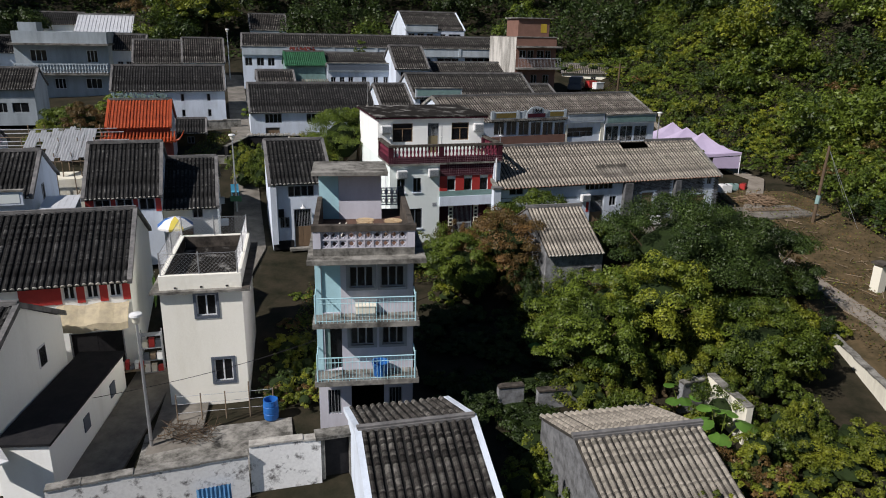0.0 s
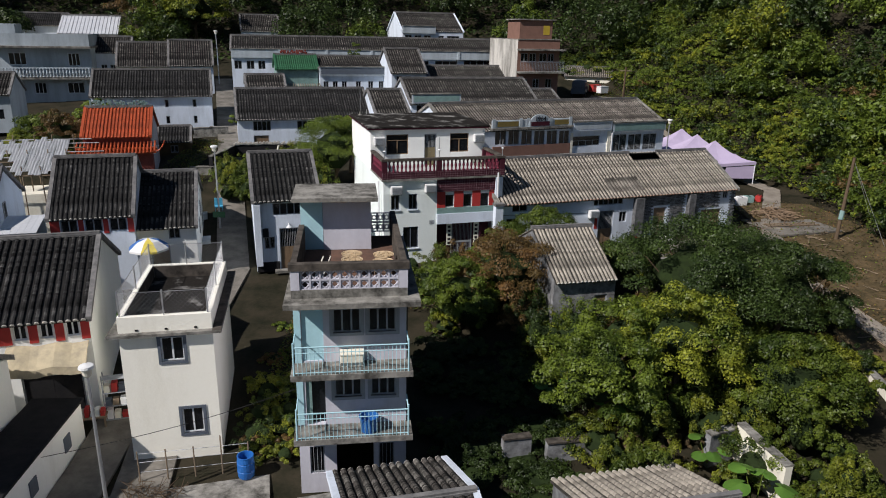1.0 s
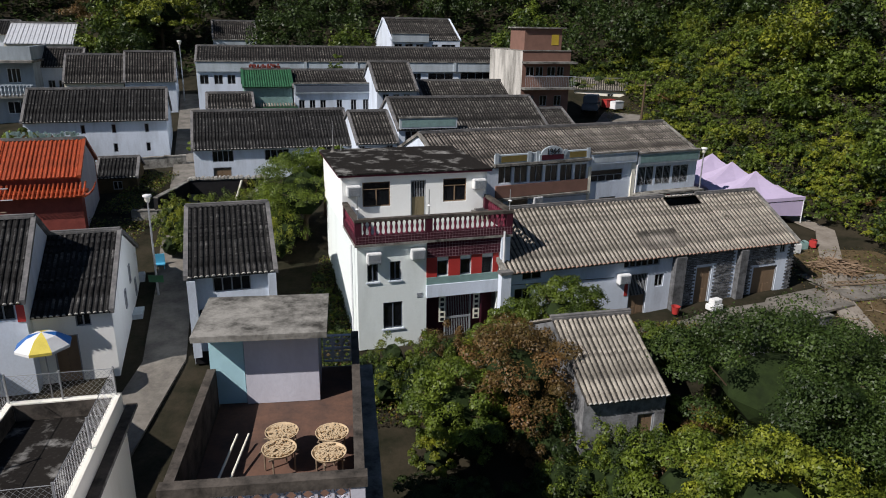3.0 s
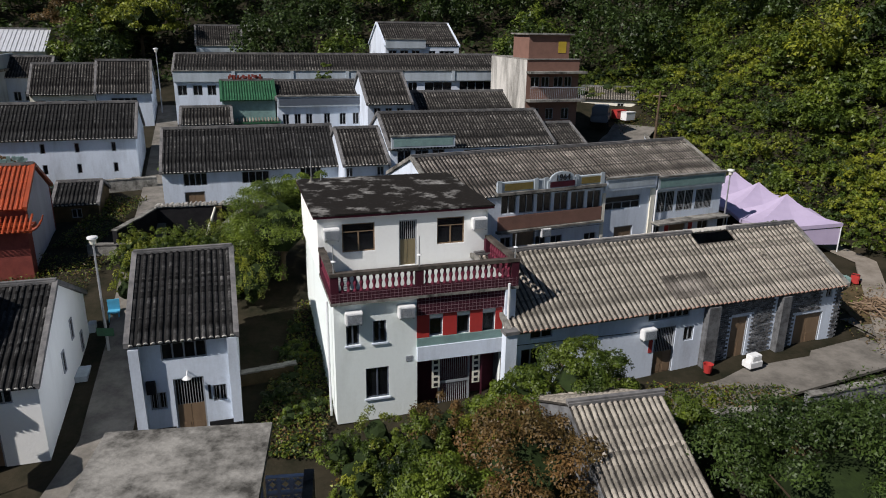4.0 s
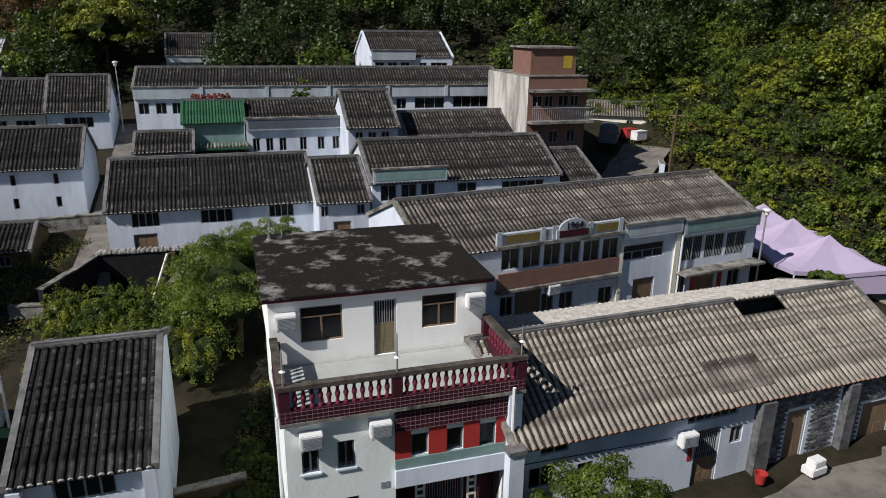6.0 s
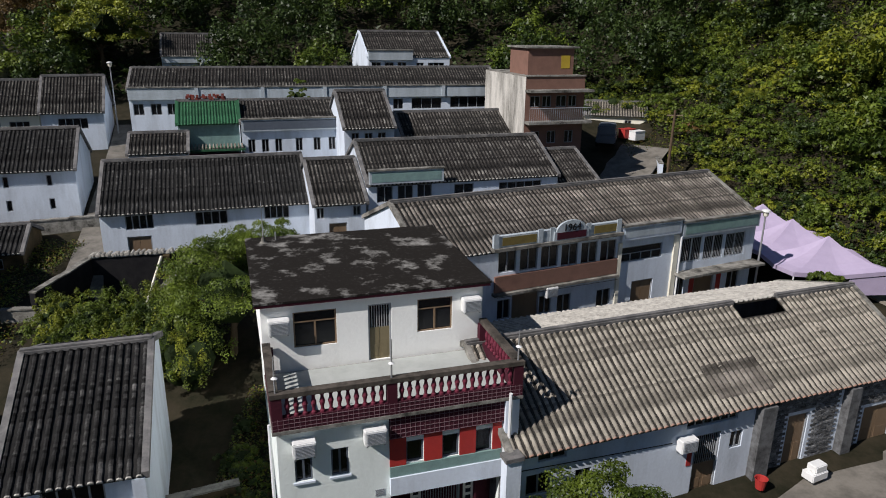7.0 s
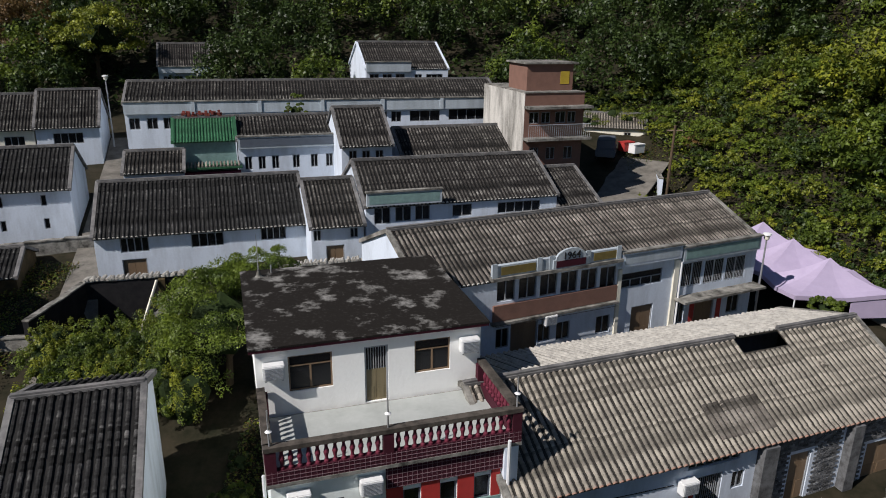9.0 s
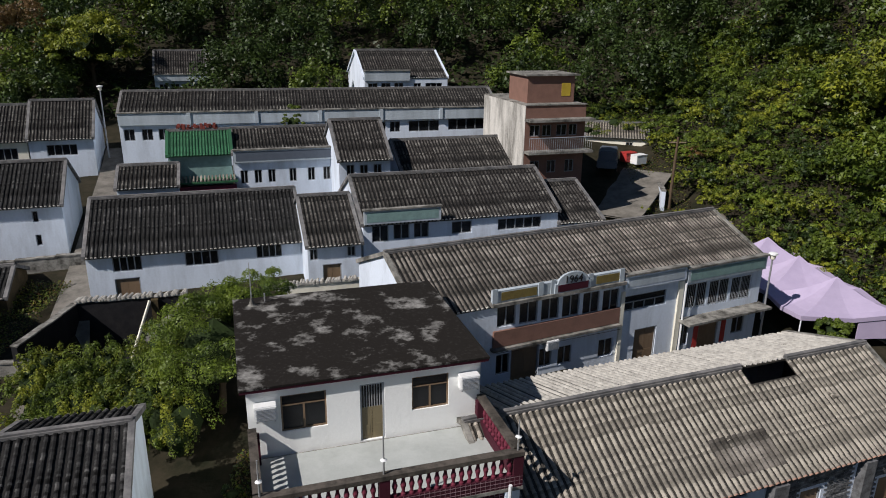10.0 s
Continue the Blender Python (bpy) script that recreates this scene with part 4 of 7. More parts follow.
def end_window(parent, u, v, z, wide, high):
    """A slim recessed window in an end wall that faces along +u."""
    f = part("end_window", boxes((u + 0.002, u + 0.05, v, v + 0.06, z, z + high), (u + 0.002, u + 0.05, v + wide - 0.06, v + wide, z, z + high), (u + 0.002, u + 0.05, v + 0.06, v + wide - 0.06, z, z + 0.06), (u + 0.002, u + 0.05, v + 0.06, v + wide - 0.06, z + high - 0.06, z + high)), M_FRAME, parent, "grey framed slim window")
    part("pane", boxes((u + 0.003, u + 0.02, v + 0.06, v + wide - 0.06, z + 0.06, z + high - 0.06)), M_WINDOW, f)


for v, z in ((3.6, 1.75), (5.6, 2.35), (7.1, 1.1)):
    end_window(c2, 3.35, v, z, 0.42, 0.95)
part("wall_cabinet", boxes((3.354, 3.85, 5.0, 6.1, -0.6, 0.85)), M_GREYPLASTER, c2, "grey boxed-in shaft against the end wall")
part("cabinet_plate", boxes((3.853, 3.87, 5.3, 5.55, 0.1, 0.6)), M_FRAMEWHITE, c2, "pale notice on the shaft")
part("coping", boxes((3.3, 3.62, 9.05, 9.6, -0.4, 1.6)), M_GREYPLASTER, c2)
fh = tiled_house("white house with black tiles and a pale parapet panel", -29.0, 35.55, 6.45, 1.2, 17, 7.0, 3.0, 1.85, mats=DARKROOF, windows=[(4.7, 5.4, 3.3, 4.2, dict(panes=2, frame_mat=M_FRAMEWHITE)), (2.6, 3.6, 3.3, 4.2, W3)])
parapet_front(fh, 3.4, 6.7, 4.75, 5.5, M_WHITE, M_GREENWHITE, y=-0.5)
end_window(fh, 7.0, 2.2, 4.2, 0.5, 1.1)
tiled_house("dark tiled house behind the scaffold canopy", -38.6, 44.5, 7.0, 2.4, 17, 8.0, 3.0, 1.7, mats=DARKROOF, windows=[(5.0, 6.2, 2.9, 3.8, W3)])
lt = thing("lean_to", -22.1, 37.9, 1.3, 17, "pale tin lean-to between two black-tiled houses", "shed")
for k in range(6):
    x = 0.05 + k * 0.3
    bm = bmesh.new()
    v = [bm.verts.new(p) for z in (0.0, 0.025) for p in ((x, -0.9, 4.25 + z), (x + 0.29, -0.9, 4.25 + z), (x + 0.29, 1.3, 4.62 + z), (x, 1.3, 4.62 + z))]
    for f in ((3, 2, 1, 0), (4, 5, 6, 7), (0, 1, 5, 4), (1, 2, 6, 5), (2, 3, 7, 6), (3, 0, 4, 7)):
        bm.faces.new([v[a] for a in f])
    part("tin_sheet", bm, M_TIN, lt)
part("wall", boxes((0.05, 1.8, 1.1, 1.25, 0, 4.55)), M_GREYPLASTER, lt)
part("wall", boxes((0.05, 1.8, -0.85, -0.7, 0, 4.24)), M_GREYPLASTER, lt)
# black door leaves: the open stall's inner shade is put into their colour
lh = tiled_house("big black-tiled house with red brick upper front", -22.2, 26.9, 4.75, -0.2, 17, 9.0, 4.0, 2.1, mats=DARKROOF, mat=M_CLEANWHITE, spacing=0.27, r=0.09, pitch=0.1,
    windows=[(6.3, 6.78, 4.08, 4.81, dict(panes=2, frame_mat=M_FRAMEWHITE)), (7.22, 7.7, 4.08, 4.81, dict(panes=2, frame_mat=M_FRAMEWHITE)), (8.14, 8.62, 4.08, 4.81, dict(panes=2, frame_mat=M_FRAMEWHITE))], doors=[(6.3, 8.5, 2.5, dict(mat=M_BLACK))])
for a, b in ((4.6, 6.24), (6.84, 7.16), (7.76, 8.08), (8.68, 8.99)):
    part("brick_panel", boxes((a, b, -0.03, -0.004, 3.92, 4.89)), M_RED, lh, "red brick panel between the windows")
bm = bmesh.new()
pts = [(0.0, 3.8), (-0.5, 3.6), (-1.0, 3.25), (-1.05, 2.95)]
for (ya, za), (yb, zb) in zip(pts, pts[1:]):
    for i in range(10):
        x0, x1 = 6.0 + i * 0.29, 6.0 + (i + 1) * 0.29
        s0, s1 = 0.05 * math.sin(i * 1.3), 0.05 * math.sin((i + 1) * 1.3)
        bm.faces.new([bm.verts.new(p) for p in ((x0, ya, za + s0), (x1, ya, za + s1), (x1, yb, zb + s1), (x0, yb, zb + s0))])
bmesh.ops.remove_doubles(bm, verts=bm.verts, dist=0.002)
bmesh.ops.solidify(bm, geom=bm.faces[:], thickness=0.03)
part("awning", bm, material("faded_canvas", (0.50, 0.43, 0.29), (0.28, 0.25, 0.19), scale=2, fine=9, amount=0.7), lh, "sagging cream canvas awning")
for k in range(6):
    x, y, z = 6.5 + k * 0.27, 4.0, 6.95 - 0.2
    bm = bmesh.new()
    lathe(bm, [(0.1, 0.0), (0.13, 0.1), (0.06, 0.18)], 10, (x, 3.75, 6.52))
    part("ridge_pot", bm, M_PLASTICWHITE, lh, "white mortar lump on the ridge")
# gabled white house at the lane's near end
e2 = tiled_house("white gabled house with a tall plain end wall", -19.5, 20.9, 4.15, -0.6, 5, 4.6, 2.8, 1.45, 3.0, mat=M_CLEANWHITE, mats=DARKROOF, spacing=0.27, r=0.09, pitch=0.09)
part("end_window", boxes((4.605, 4.64, 3.6, 4.2, 3.2, 4.05)), M_FRAMEWHITE, e2)
part("end_window", boxes((4.645, 4.66, 3.66, 4.14, 3.26, 3.99)), M_WINDOW, e2)
an = thing("outbuilding", -14.5, 21.1, -0.6, 5, "low white outbuilding with a black roof", "outbuilding", "village houses")
walls(an, -0.3, 1.5, 0, 6.9, 0, 2.3, M_CLEANWHITE, [])
part("tarred_roof", boxes((-0.3, 1.6, -0.1, 7.0, 2.3, 2.4)), M_BLACK, an, "plain black flat roof")
for v in (2.6, 5.2):
    part("side_window", boxes((1.502, 1.54, v, v + 0.5, 1.1, 1.7)), M_FRAMEDARK, an)
tiled_house("ruin with a tiled roof among bushes", 5.75, 36.2, 4.15, 1.2, 14, 3.3, 3.3, 1.65, mats=GREYROOF, mat=M_BRICKGREY, doors=[(2.2, 2.9, 2.0)], verge=False, spacing=0.21)
tiled_house("low tiled shed with white plastered verges", -1.55, 17.3, 2.1, -0.6, 14.5, 3.75, 3.0, 1.1, 3.3, mats=MIDROOF, verge_mat=M_WHITE, spacing=0.27, r=0.095, pitch=0.075)
tiled_house("overgrown ruin with a weathered tiled roof", 5.35, 18.0, 1.7, -0.6, 13, 4.6, 2.9, 1.0, 2.9, mats=(M_TILEGREY, M_TILEBEDGREY), mat=M_BRICKGREY, verge=False, spacing=0.24, r=0.085, pitch=0.08)
tiled_house("mud-brick shed with a tiled roof", -23.75, 62.0, 6.3, 4.4, 17, 2.6, 2.2, 0.9, mats=DARKROOF, mat=M_STRAW, windows=[(1.0, 1.6, 0.9, 1.5)])
tiled_house("grey house with a green parapet", -45.0, 64.8, 9.5, 6.0, 17, 6.8, 2.6, 1.6, mats=MIDROOF, mat=M_GREYPLASTER, windows=[(3.6, 4.4, 1.2, 2.1), (4.8, 6.2, 1.2, 2.1, dict(panes=2))])
tiled_house("terrace house with a parapet", -38.1, 82.4, 12.6, 7.6, 17, 3.6, 2.6, 1.5, mats=MIDROOF, windows=[(0.5, 1.1, 2.8, 3.6), (1.4, 2.0, 2.8, 3.6), (2.3, 2.9, 2.8, 3.6)])
tiled_house("house with a bright tin roof", -47.1, 92.0, 14.39, 10.5, 17, 6.8, 4.2, 2.0, mats=(M_TIN, M_TIN), mat=M_CREAM, spacing=0.42, r=0.05, plug=M_TIN, verge=False)
tiled_house("dark tiled house below the wood", -55.0, 95.8, 15.2, 11.5, 17, 6.4, 2.6, 1.4, mats=DARKROOF)
tiled_house("dark tiled house at the village edge", -55.0, 82.5, 12.0, 8.0, 17, 6.0, 2.8, 1.7, mats=DARKROOF)


# ---- white and maroon three-storey house ----
def baluster_mesh(mat):
    bm = bmesh.new()
    lathe(bm, [(0.075, 0.0), (0.075, 0.05), (0.045, 0.08), (0.05, 0.16), (0.085, 0.28), (0.05, 0.40), (0.045, 0.46), (0.075, 0.5), (0.075, 0.55)], 10)
    me = bpy.data.meshes.new("baluster")
    bm.to_mesh(me)
    bm.free()
    me.materials.append(mat)
    return me


def maroon_house():
    h = thing("house", -3.28, 44.14, 1.95, 17, "white three-storey house with maroon mosaic balcony and black flat roof", "house", "village houses")
    holes = [(0.46, 0.97, 3.42, 4.31), (1.52, 2.04, 3.42, 4.35), (1.19, 2.13, 0.99, 2.33), (3.3, 6.9, 0.0, 2.4), (3.8, 4.35, 3.45, 4.2), (4.95, 5.5, 3.4, 4.2), (6.05, 6.6, 3.35, 4.2)]
    walls(h, 0, 7.35, 0, 10.2, 0, 5.2, M_GREENWHITE, holes)
    for a in holes[:3]:
        window(h, *a, panes=2, frame_mat=M_FRAMEDARK)
        part("sill", boxes((a[0] - 0.06, a[1] + 0.06, -0.06, -0.003, a[2] - 0.07, a[2] - 0.003)), M_WHITE, h)
    for a in holes[4:]:
        window(h, *a, panes=1, frame_mat=M_FRAMEDARK)
    for a, b in ((3.28, 3.79), (4.36, 4.94), (5.51, 6.04), (6.61, 6.9)):
        part("red_panel", boxes((a, b, -0.05, -0.004, 3.42, 4.4)), M_RED, h, "red painted panel between dark windows")
    part("mosaic_panel", boxes((3.28, 6.95, -0.1, -0.004, 4.41, 5.2)), M_MAROON, h, "maroon mosaic tile panel")
    bm = bmesh.new()
    for i in range(24):
        box(bm, 3.3 + i * 0.152, 3.312 + i * 0.152, -0.112, -0.101, 4.43, 5.18)
    for i in range(6):
        box(bm, 3.28, 6.95, -0.113, -0.1, 4.43 + i * 0.15, 4.442 + i * 0.15)
    part("mosaic_joints", bm, M_JOINT, h, "dull joints of the mosaic")["kind"] = "stuff"
    part("green_band", boxes((3.28, 6.95, -0.08, -0.004, 3.06, 3.41)), M_GREENMOSAIC, h, "green-grey mosaic band")
    part("beam", boxes((3.28, 6.95, -0.13, -0.004, 2.42, 3.05)), M_WHITE, h)
    # ground floor porch
    part("porch_wall", boxes((3.3, 6.9, 0.7, 0.8, 0, 2.4)), M_MAROON, h, "dark maroon tiled porch wall")
    g = part("gate", boxes((4.3, 4.36, 0.3, 0.36, 0, 2.4), (5.6, 5.66, 0.3, 0.36, 0, 2.4), (4.36, 5.6, 0.3, 0.36, 2.3, 2.36), (4.36, 5.6, 0.3, 0.36, 1.05, 1.15)), M_FRAME, h, "tall barred steel gate")
    for k in range(14):
        part("gate_bar", tubes(((4.42 + k * 0.088, 0.33, 0.02), (4.42 + k * 0.088, 0.33, 2.3), 0.012, 0.012, 6)), M_FRAME, g)
    for u in (3.98, 5.74):
        s = part("door_scroll", boxes((u, u + 0.34, 0.2, 0.215, 0.95, 2.35)), M_CREAM, h, "pale hanging door scroll with dark marks")
        for k in range(5):
            part("mark", boxes((u + 0.08, u + 0.26, 0.192, 0.199, 2.05 - k * 0.26, 2.2 - k * 0.26)), M_BLACK, s)
    part("side_grille", boxes((3.3, 3.36, 0.1, 0.16, 0, 2.4), (6.1, 6.16, 0.1, 0.16, 0, 2.4)), M_MAROON, h)
    part("pillar", boxes((6.95, 7.4, -0.22, -0.004, 0, 5.2)), M_WHITE, h, "white tiled corner pillar")
    bm = bmesh.new()
    for a, b in (((7.05, -0.32, 5.5), (7.05, -0.32, 3.9)), ((7.05, -0.32, 3.9), (6.9, -0.32, 3.65)), ((6.9, -0.32, 3.65), (6.9, -0.32, 2.9)), ((6.9, -0.32, 2.9), (7.1, -0.32, 2.7)), ((7.1, -0.32, 2.7), (7.1, -0.32, 0.0))):
        tube(bm, a, b, 0.06)
    part("drain_pipe", bm, M_FRAMEWHITE, h, "white plastic drain pipe with bends")
    bm = bmesh.new()
    for k in range(4):
        box(bm, 2.82, 3.1, -0.02, -0.004, 2.45 + k * 0.06, 2.49 + k * 0.06)
    part("vent", bm, M_FRAME, h)
    # balcony slab, balustrade
    part("balcony_slab", boxes((-0.12, 7.5, -0.22, 3.3, 5.205, 5.32)), M_CONCRETE, h)
    part("balcony_floor", boxes((0.1, 7.3, 0.05, 3.2, 5.325, 5.36)), material("pale_terrace_tile", (0.42, 0.44, 0.42), (0.28, 0.30, 0.28), rough=0.7, scale=1.2, fine=8), h, "pale grey terrace paving")
    lo = dict(front=(-0.1, 7.48, -0.2, 0.0), left=(-0.1, 0.1, 0.001, 3.2), right=(7.28, 7.48, 0.001, 3.2))
    for a in lo.values():
        part("balcony_kerb", boxes((*a, 5.32, 5.72)), M_MAROON, h, "maroon mosaic kerb of the balcony")
        part("handrail", boxes((a[0] - 0.03, a[1] + 0.03, a[2] - 0.03, a[3] + (0.03 if a[3] < 1 else 0), 6.36, 6.5)), M_MOSS, h, "weathered blackened handrail")
    bm = bmesh.new()
    for i in range(50):
        box(bm, -0.1 + i * 0.1525, -0.088 + i * 0.1525, -0.212, -0.201, 5.33, 5.72)
    for i in range(3):
        box(bm, -0.1, 7.48, -0.213, -0.2, 5.4 + i * 0.13, 5.412 + i * 0.13)
    part("mosaic_joints", bm, M_JOINT, h, "dull joints of the mosaic")["kind"] = "stuff"
    for u, v in ((-0.1, -0.2), (3.2, -0.2), (7.18, -0.2), (-0.1, 2.9), (7.18, 2.9)):
        part("balcony_post", boxes((u, u + 0.3, v - 0.01, v + 0.22, 5.325, 6.37)), M_MAROON, h)
    me = baluster_mesh(M_ROSE)
    spots = [(0.35 + k * 0.245, -0.1) for k in range(12)] + [(3.65 + k * 0.245, -0.1) for k in range(15)] + [(0.0, 0.35 + k * 0.26) for k in range(10)] + [(7.38, 0.35 + k * 0.26) for k in range(10)]
    for u, v in spots:
        b = new("baluster", me)
        b.parent = h
        b.matrix_basis = pose(u, v, 5.72, 0, 0, 0) @ Matrix.Diagonal((1, 1, 0.64 / 0.55, 1))
    for u, v, zt in ((0.05, -0.1, 7.6), (3.35, -0.1, 7.7), (7.33, -0.1, 7.5)):
        part("flag_pole", tubes(((u, v, 6.5), (u, v, zt), 0.03, 0.02)), M_STEEL, h, "short white steel pole")
        bm = bmesh.new()
        lathe(bm, [(0.03, 0), (0.1, 0.05), (0.03, 0.1)], 10, (u, v, 6.55 + 0.35))
        part("pole_collar", bm, M_PLASTICWHITE, h)
    # upper storey set back
    top = 7.72
    uh = [(0.9, 2.3, 6.15, 7.4), (5.05, 6.3, 6.2, 7.4), (3.35, 4.15, 5.36, 7.4)]
    walls(h, -0.1, 7.4, 3.3, 10.2, 5.2, top, M_CLEANWHITE, [(a + 0.1, b + 0.1, c, d) for a, b, c, d in uh])
    for a in uh[:2]:
        window(h, *a, y=3.3, panes=2, transom=0.3, frame_mat=M_DOORWOOD)
    door(h, *uh[2], y=3.3, mat=material("olive_brown_door", (0.22, 0.18, 0.10), rough=0.6), bars=0.4)
    part("eaves_band", boxes((-0.28, 7.62, 3.12, 10.35, top, top + 0.1)), M_MAROON, h, "thin maroon mosaic edge of the roof")
    part("flat_roof", boxes((-0.3, 7.64, 3.1, 10.37, top + 0.1, top + 0.17)), M_SOOTROOF, h, "blackened flat roof with pale patches")
    part("aerial", tubes(((0.4, 9.6, top + 0.17), (0.4, 9.6, top + 1.9), 0.025, 0.012), ((0.9, 9.9, top + 0.17), (0.9, 9.9, top + 0.5), 0.03, 0.03)), M_STEEL, h, "thin steel aerial rod")
    bm = bmesh.new()
    lathe(bm, [(0.16, 0), (0.1, 0.06), (0.04, 0.3)], 10, (0.4, 9.6, top + 0.172))
    part("aerial_foot", bm, M_CONCRETE, h)
    part("side_pipe", tubes(((-0.16, 0.6, 0.1), (-0.16, 0.6, 5.1), 0.05)), M_FRAMEWHITE, h)
    o = (-3.28, 44.14)
    for u, v, z in ((0.41, 0, 4.4), (2.48, 0, 4.45), (0.1, 3.3, 6.8), (6.6, 3.3, 6.85)):
        air_conditioner(*at_front(o, 17, u, v - 0.005, 1.95 + z), 17)


maroon_house()


# ---- slim house with balconies ----
def breeze_block(parent, u0, u1, v, z0, z1):
    """A screen of pierced ornamental blocks between two levels: each block a frame with a diamond and cross bars."""
    n = round((u1 - u0) / 0.3)
    w = (u1 - u0) / n
    h = (z1 - z0) / 2
    me = None
    for i in range(n):
        for j in range(2):
            if me is None:
                bm = bmesh.new()
                box(bm, 0, 0.03, 0, 0.1, 0, h)
                box(bm, w - 0.03, w, 0, 0.1, 0, h)
                box(bm, 0.03, w - 0.03, 0, 0.1, 0, 0.03)
                box(bm, 0.03, w - 0.03, 0, 0.1, h - 0.03, h)
                c, r = Vector((w / 2, 0.05, h / 2)), 0.42 * min(w, h)
                for k in range(4):
                    a, b = k * math.pi / 2, (k + 1) * math.pi / 2
                    tube(bm, c + Vector((math.cos(a) * r, 0, math.sin(a) * r)), c + Vector((math.cos(b) * r, 0, math.sin(b) * r)), 0.024, 0.024, 5)
                for k in range(4):
                    a = k * math.pi / 2 + math.pi / 4
                    tube(bm, c + Vector((math.cos(a) * r * 0.65, 0, math.sin(a) * r * 0.65)), c + Vector((math.cos(a) * r * 1.45, 0, math.sin(a) * r * 1.45)), 0.024, 0.024, 5)
                me = bpy.data.meshes.new("block")
                bm.to_mesh(me)
                bm.free()
                me.materials.append(M_LILAC)
            ob = new("block", me)
            ob.parent = parent
            ob.matrix_basis = pose(u0 + i * w, v, z0 + j * h)


M_SLICES = material("dried_slices", (0.60, 0.47, 0.30), (0.40, 0.28, 0.16), scale=6, fine=30, amount=0.6)


def balcony_house():
    o = (-4.55, 25.35)
    h = thing("house", *o, -0.2, 8, "slim lilac-grey house with two railed balconies and a roof terrace", "house", "village houses")
    W = 3.72
    holes = [(1.27, 2.19, 6.2, 7.05), (2.45, 3.37, 6.2, 7.05), (1.27, 2.19, 3.8, 4.6), (2.5, 3.36, 3.8, 4.55), (0.3, 0.95, 2.76, 4.6), (0.25, 0.95, 5.2, 7.1), (0.35, 0.86, 0.8, 1.9), (1.27, 2.57, 0, 2.1), (2.75, 3.3, 0.9, 1.9)]
    walls(h, 0, W, 0, 6.2, 0, 7.45, M_LILAC, holes)
    for a in holes[:4]:
        window(h, *a, panes=3, frame_mat=M_FRAME, surround=M_FRAME)
    for a in (holes[6], holes[8]):
        window(h, *a, panes=1, grille=True)
    part("cyan_door", boxes((0.25, 0.95, 0.06, 0.1, 5.17, 7.1)), M_CYAN, h, "pale cyan painted door")
    part("green_door", boxes((0.3, 0.5, 0.06, 0.1, 2.77, 4.6)), M_GREENMOSAIC, h, "dark green door")
    # dark sheet stands in for the unlit room behind the open door
    part("dark_doorway", boxes((0.5, 0.95, 0.2, 0.21, 2.77, 4.6)), M_WINDOW, h)
    part("corner_post", boxes((0.0, 0.22, -0.03, -0.004, 2.8, 7.4)), M_CYAN, h)
    for z, name in ((2.75, "lower"), (5.15, "upper")):
        b = part("balcony_slab", boxes((-0.1, W + 0.15, -0.95, -0.001, z - 0.2, z)), M_CONCRETE, h, "stained concrete balcony slab")
        r = part("railing", tubes(((0.02, -0.9, z + 0.98), (W, -0.9, z + 0.98), 0.025), ((0.02, -0.9, z + 0.78), (W, -0.9, z + 0.78), 0.014), ((0.02, -0.9, z + 0.08), (W, -0.9, z + 0.08), 0.014), ((0.02, -0.9, z + 0.98), (0.02, -0.02, z + 1.05), 0.025), ((W, -0.9, z + 0.98), (W, -0.02, z + 1.05), 0.025), ((0.02, -0.9, z), (0.02, -0.9, z + 1.15), 0.03), ((W, -0.9, z), (W, -0.9, z + 1.15), 0.03)), M_CYAN, b, "pale cyan steel railing")
        for k in range(1, 28):
            u = 0.02 + (W - 0.02) * k / 28
            q = part("bar", tubes(((u, -0.9, z), (u, -0.9, z + 0.96), 0.011, 0.011, 5)), M_CYAN, b)
    # roof canopy, terrace, parapet
    part("roof_slab", boxes((-0.22, W + 0.38, -0.98, 6.35, 7.45, 7.62)), M_CONCRETE, h, "stained concrete roof slab with a deep overhang")
    part("terrace_floor", boxes((0.22, W - 0.2, -0.2, 6.1, 7.63, 7.72)), material("brown_terrace_tile", (0.15, 0.085, 0.06), (0.06, 0.045, 0.04), scale=1.5, fine=10, amount=0.8), h, "dark brown terrace floor")
    part("parapet_base", boxes((0.0, W, -0.42, -0.24, 7.62, 7.9)), M_CONCRETE, h)
    breeze_block(h, 0.3, W - 0.3, -0.39, 7.9, 8.55)
    part("parapet_rail", boxes((-0.05, W + 0.05, -0.46, -0.2, 8.55, 8.78)), M_MOSS, h, "blackened parapet rail")
    for u in (0.0, W - 0.28):
        part("parapet_post", boxes((u, u + 0.28, -0.43, -0.23, 7.9, 8.55)), M_LILAC, h, "pale corner post of the parapet")
    part("side_parapet", boxes((0.0, 0.2, -0.2, 4.3, 7.62, 8.75)), M_MOSS, h)
    part("side_parapet", boxes((W - 0.2, W, -0.2, 6.2, 7.62, 8.75)), M_MOSS, h)
    breeze_block(h, 2.75, W - 0.2, 6.05, 7.9, 8.7)
    # stair head
    part("stairhead_wall", boxes((0.9, 2.7, 4.3, 6.0, 7.73, 9.75)), M_LILAC, h, "lilac-grey stair head wall")
    part("stairhead_wall", boxes((0.05, 0.9, 4.42, 6.0, 7.73, 9.75)), M_LILAC, h)
    part("cyan_door", boxes((0.06, 0.88, 4.34, 4.415, 7.74, 9.7)), M_CYAN, h, "pale cyan stair head door")
    part("stairhead_roof", boxes((-0.2, 2.95, 3.68, 6.2, 9.75, 9.9)), M_CONCRETE, h, "stained stair head roof slab")
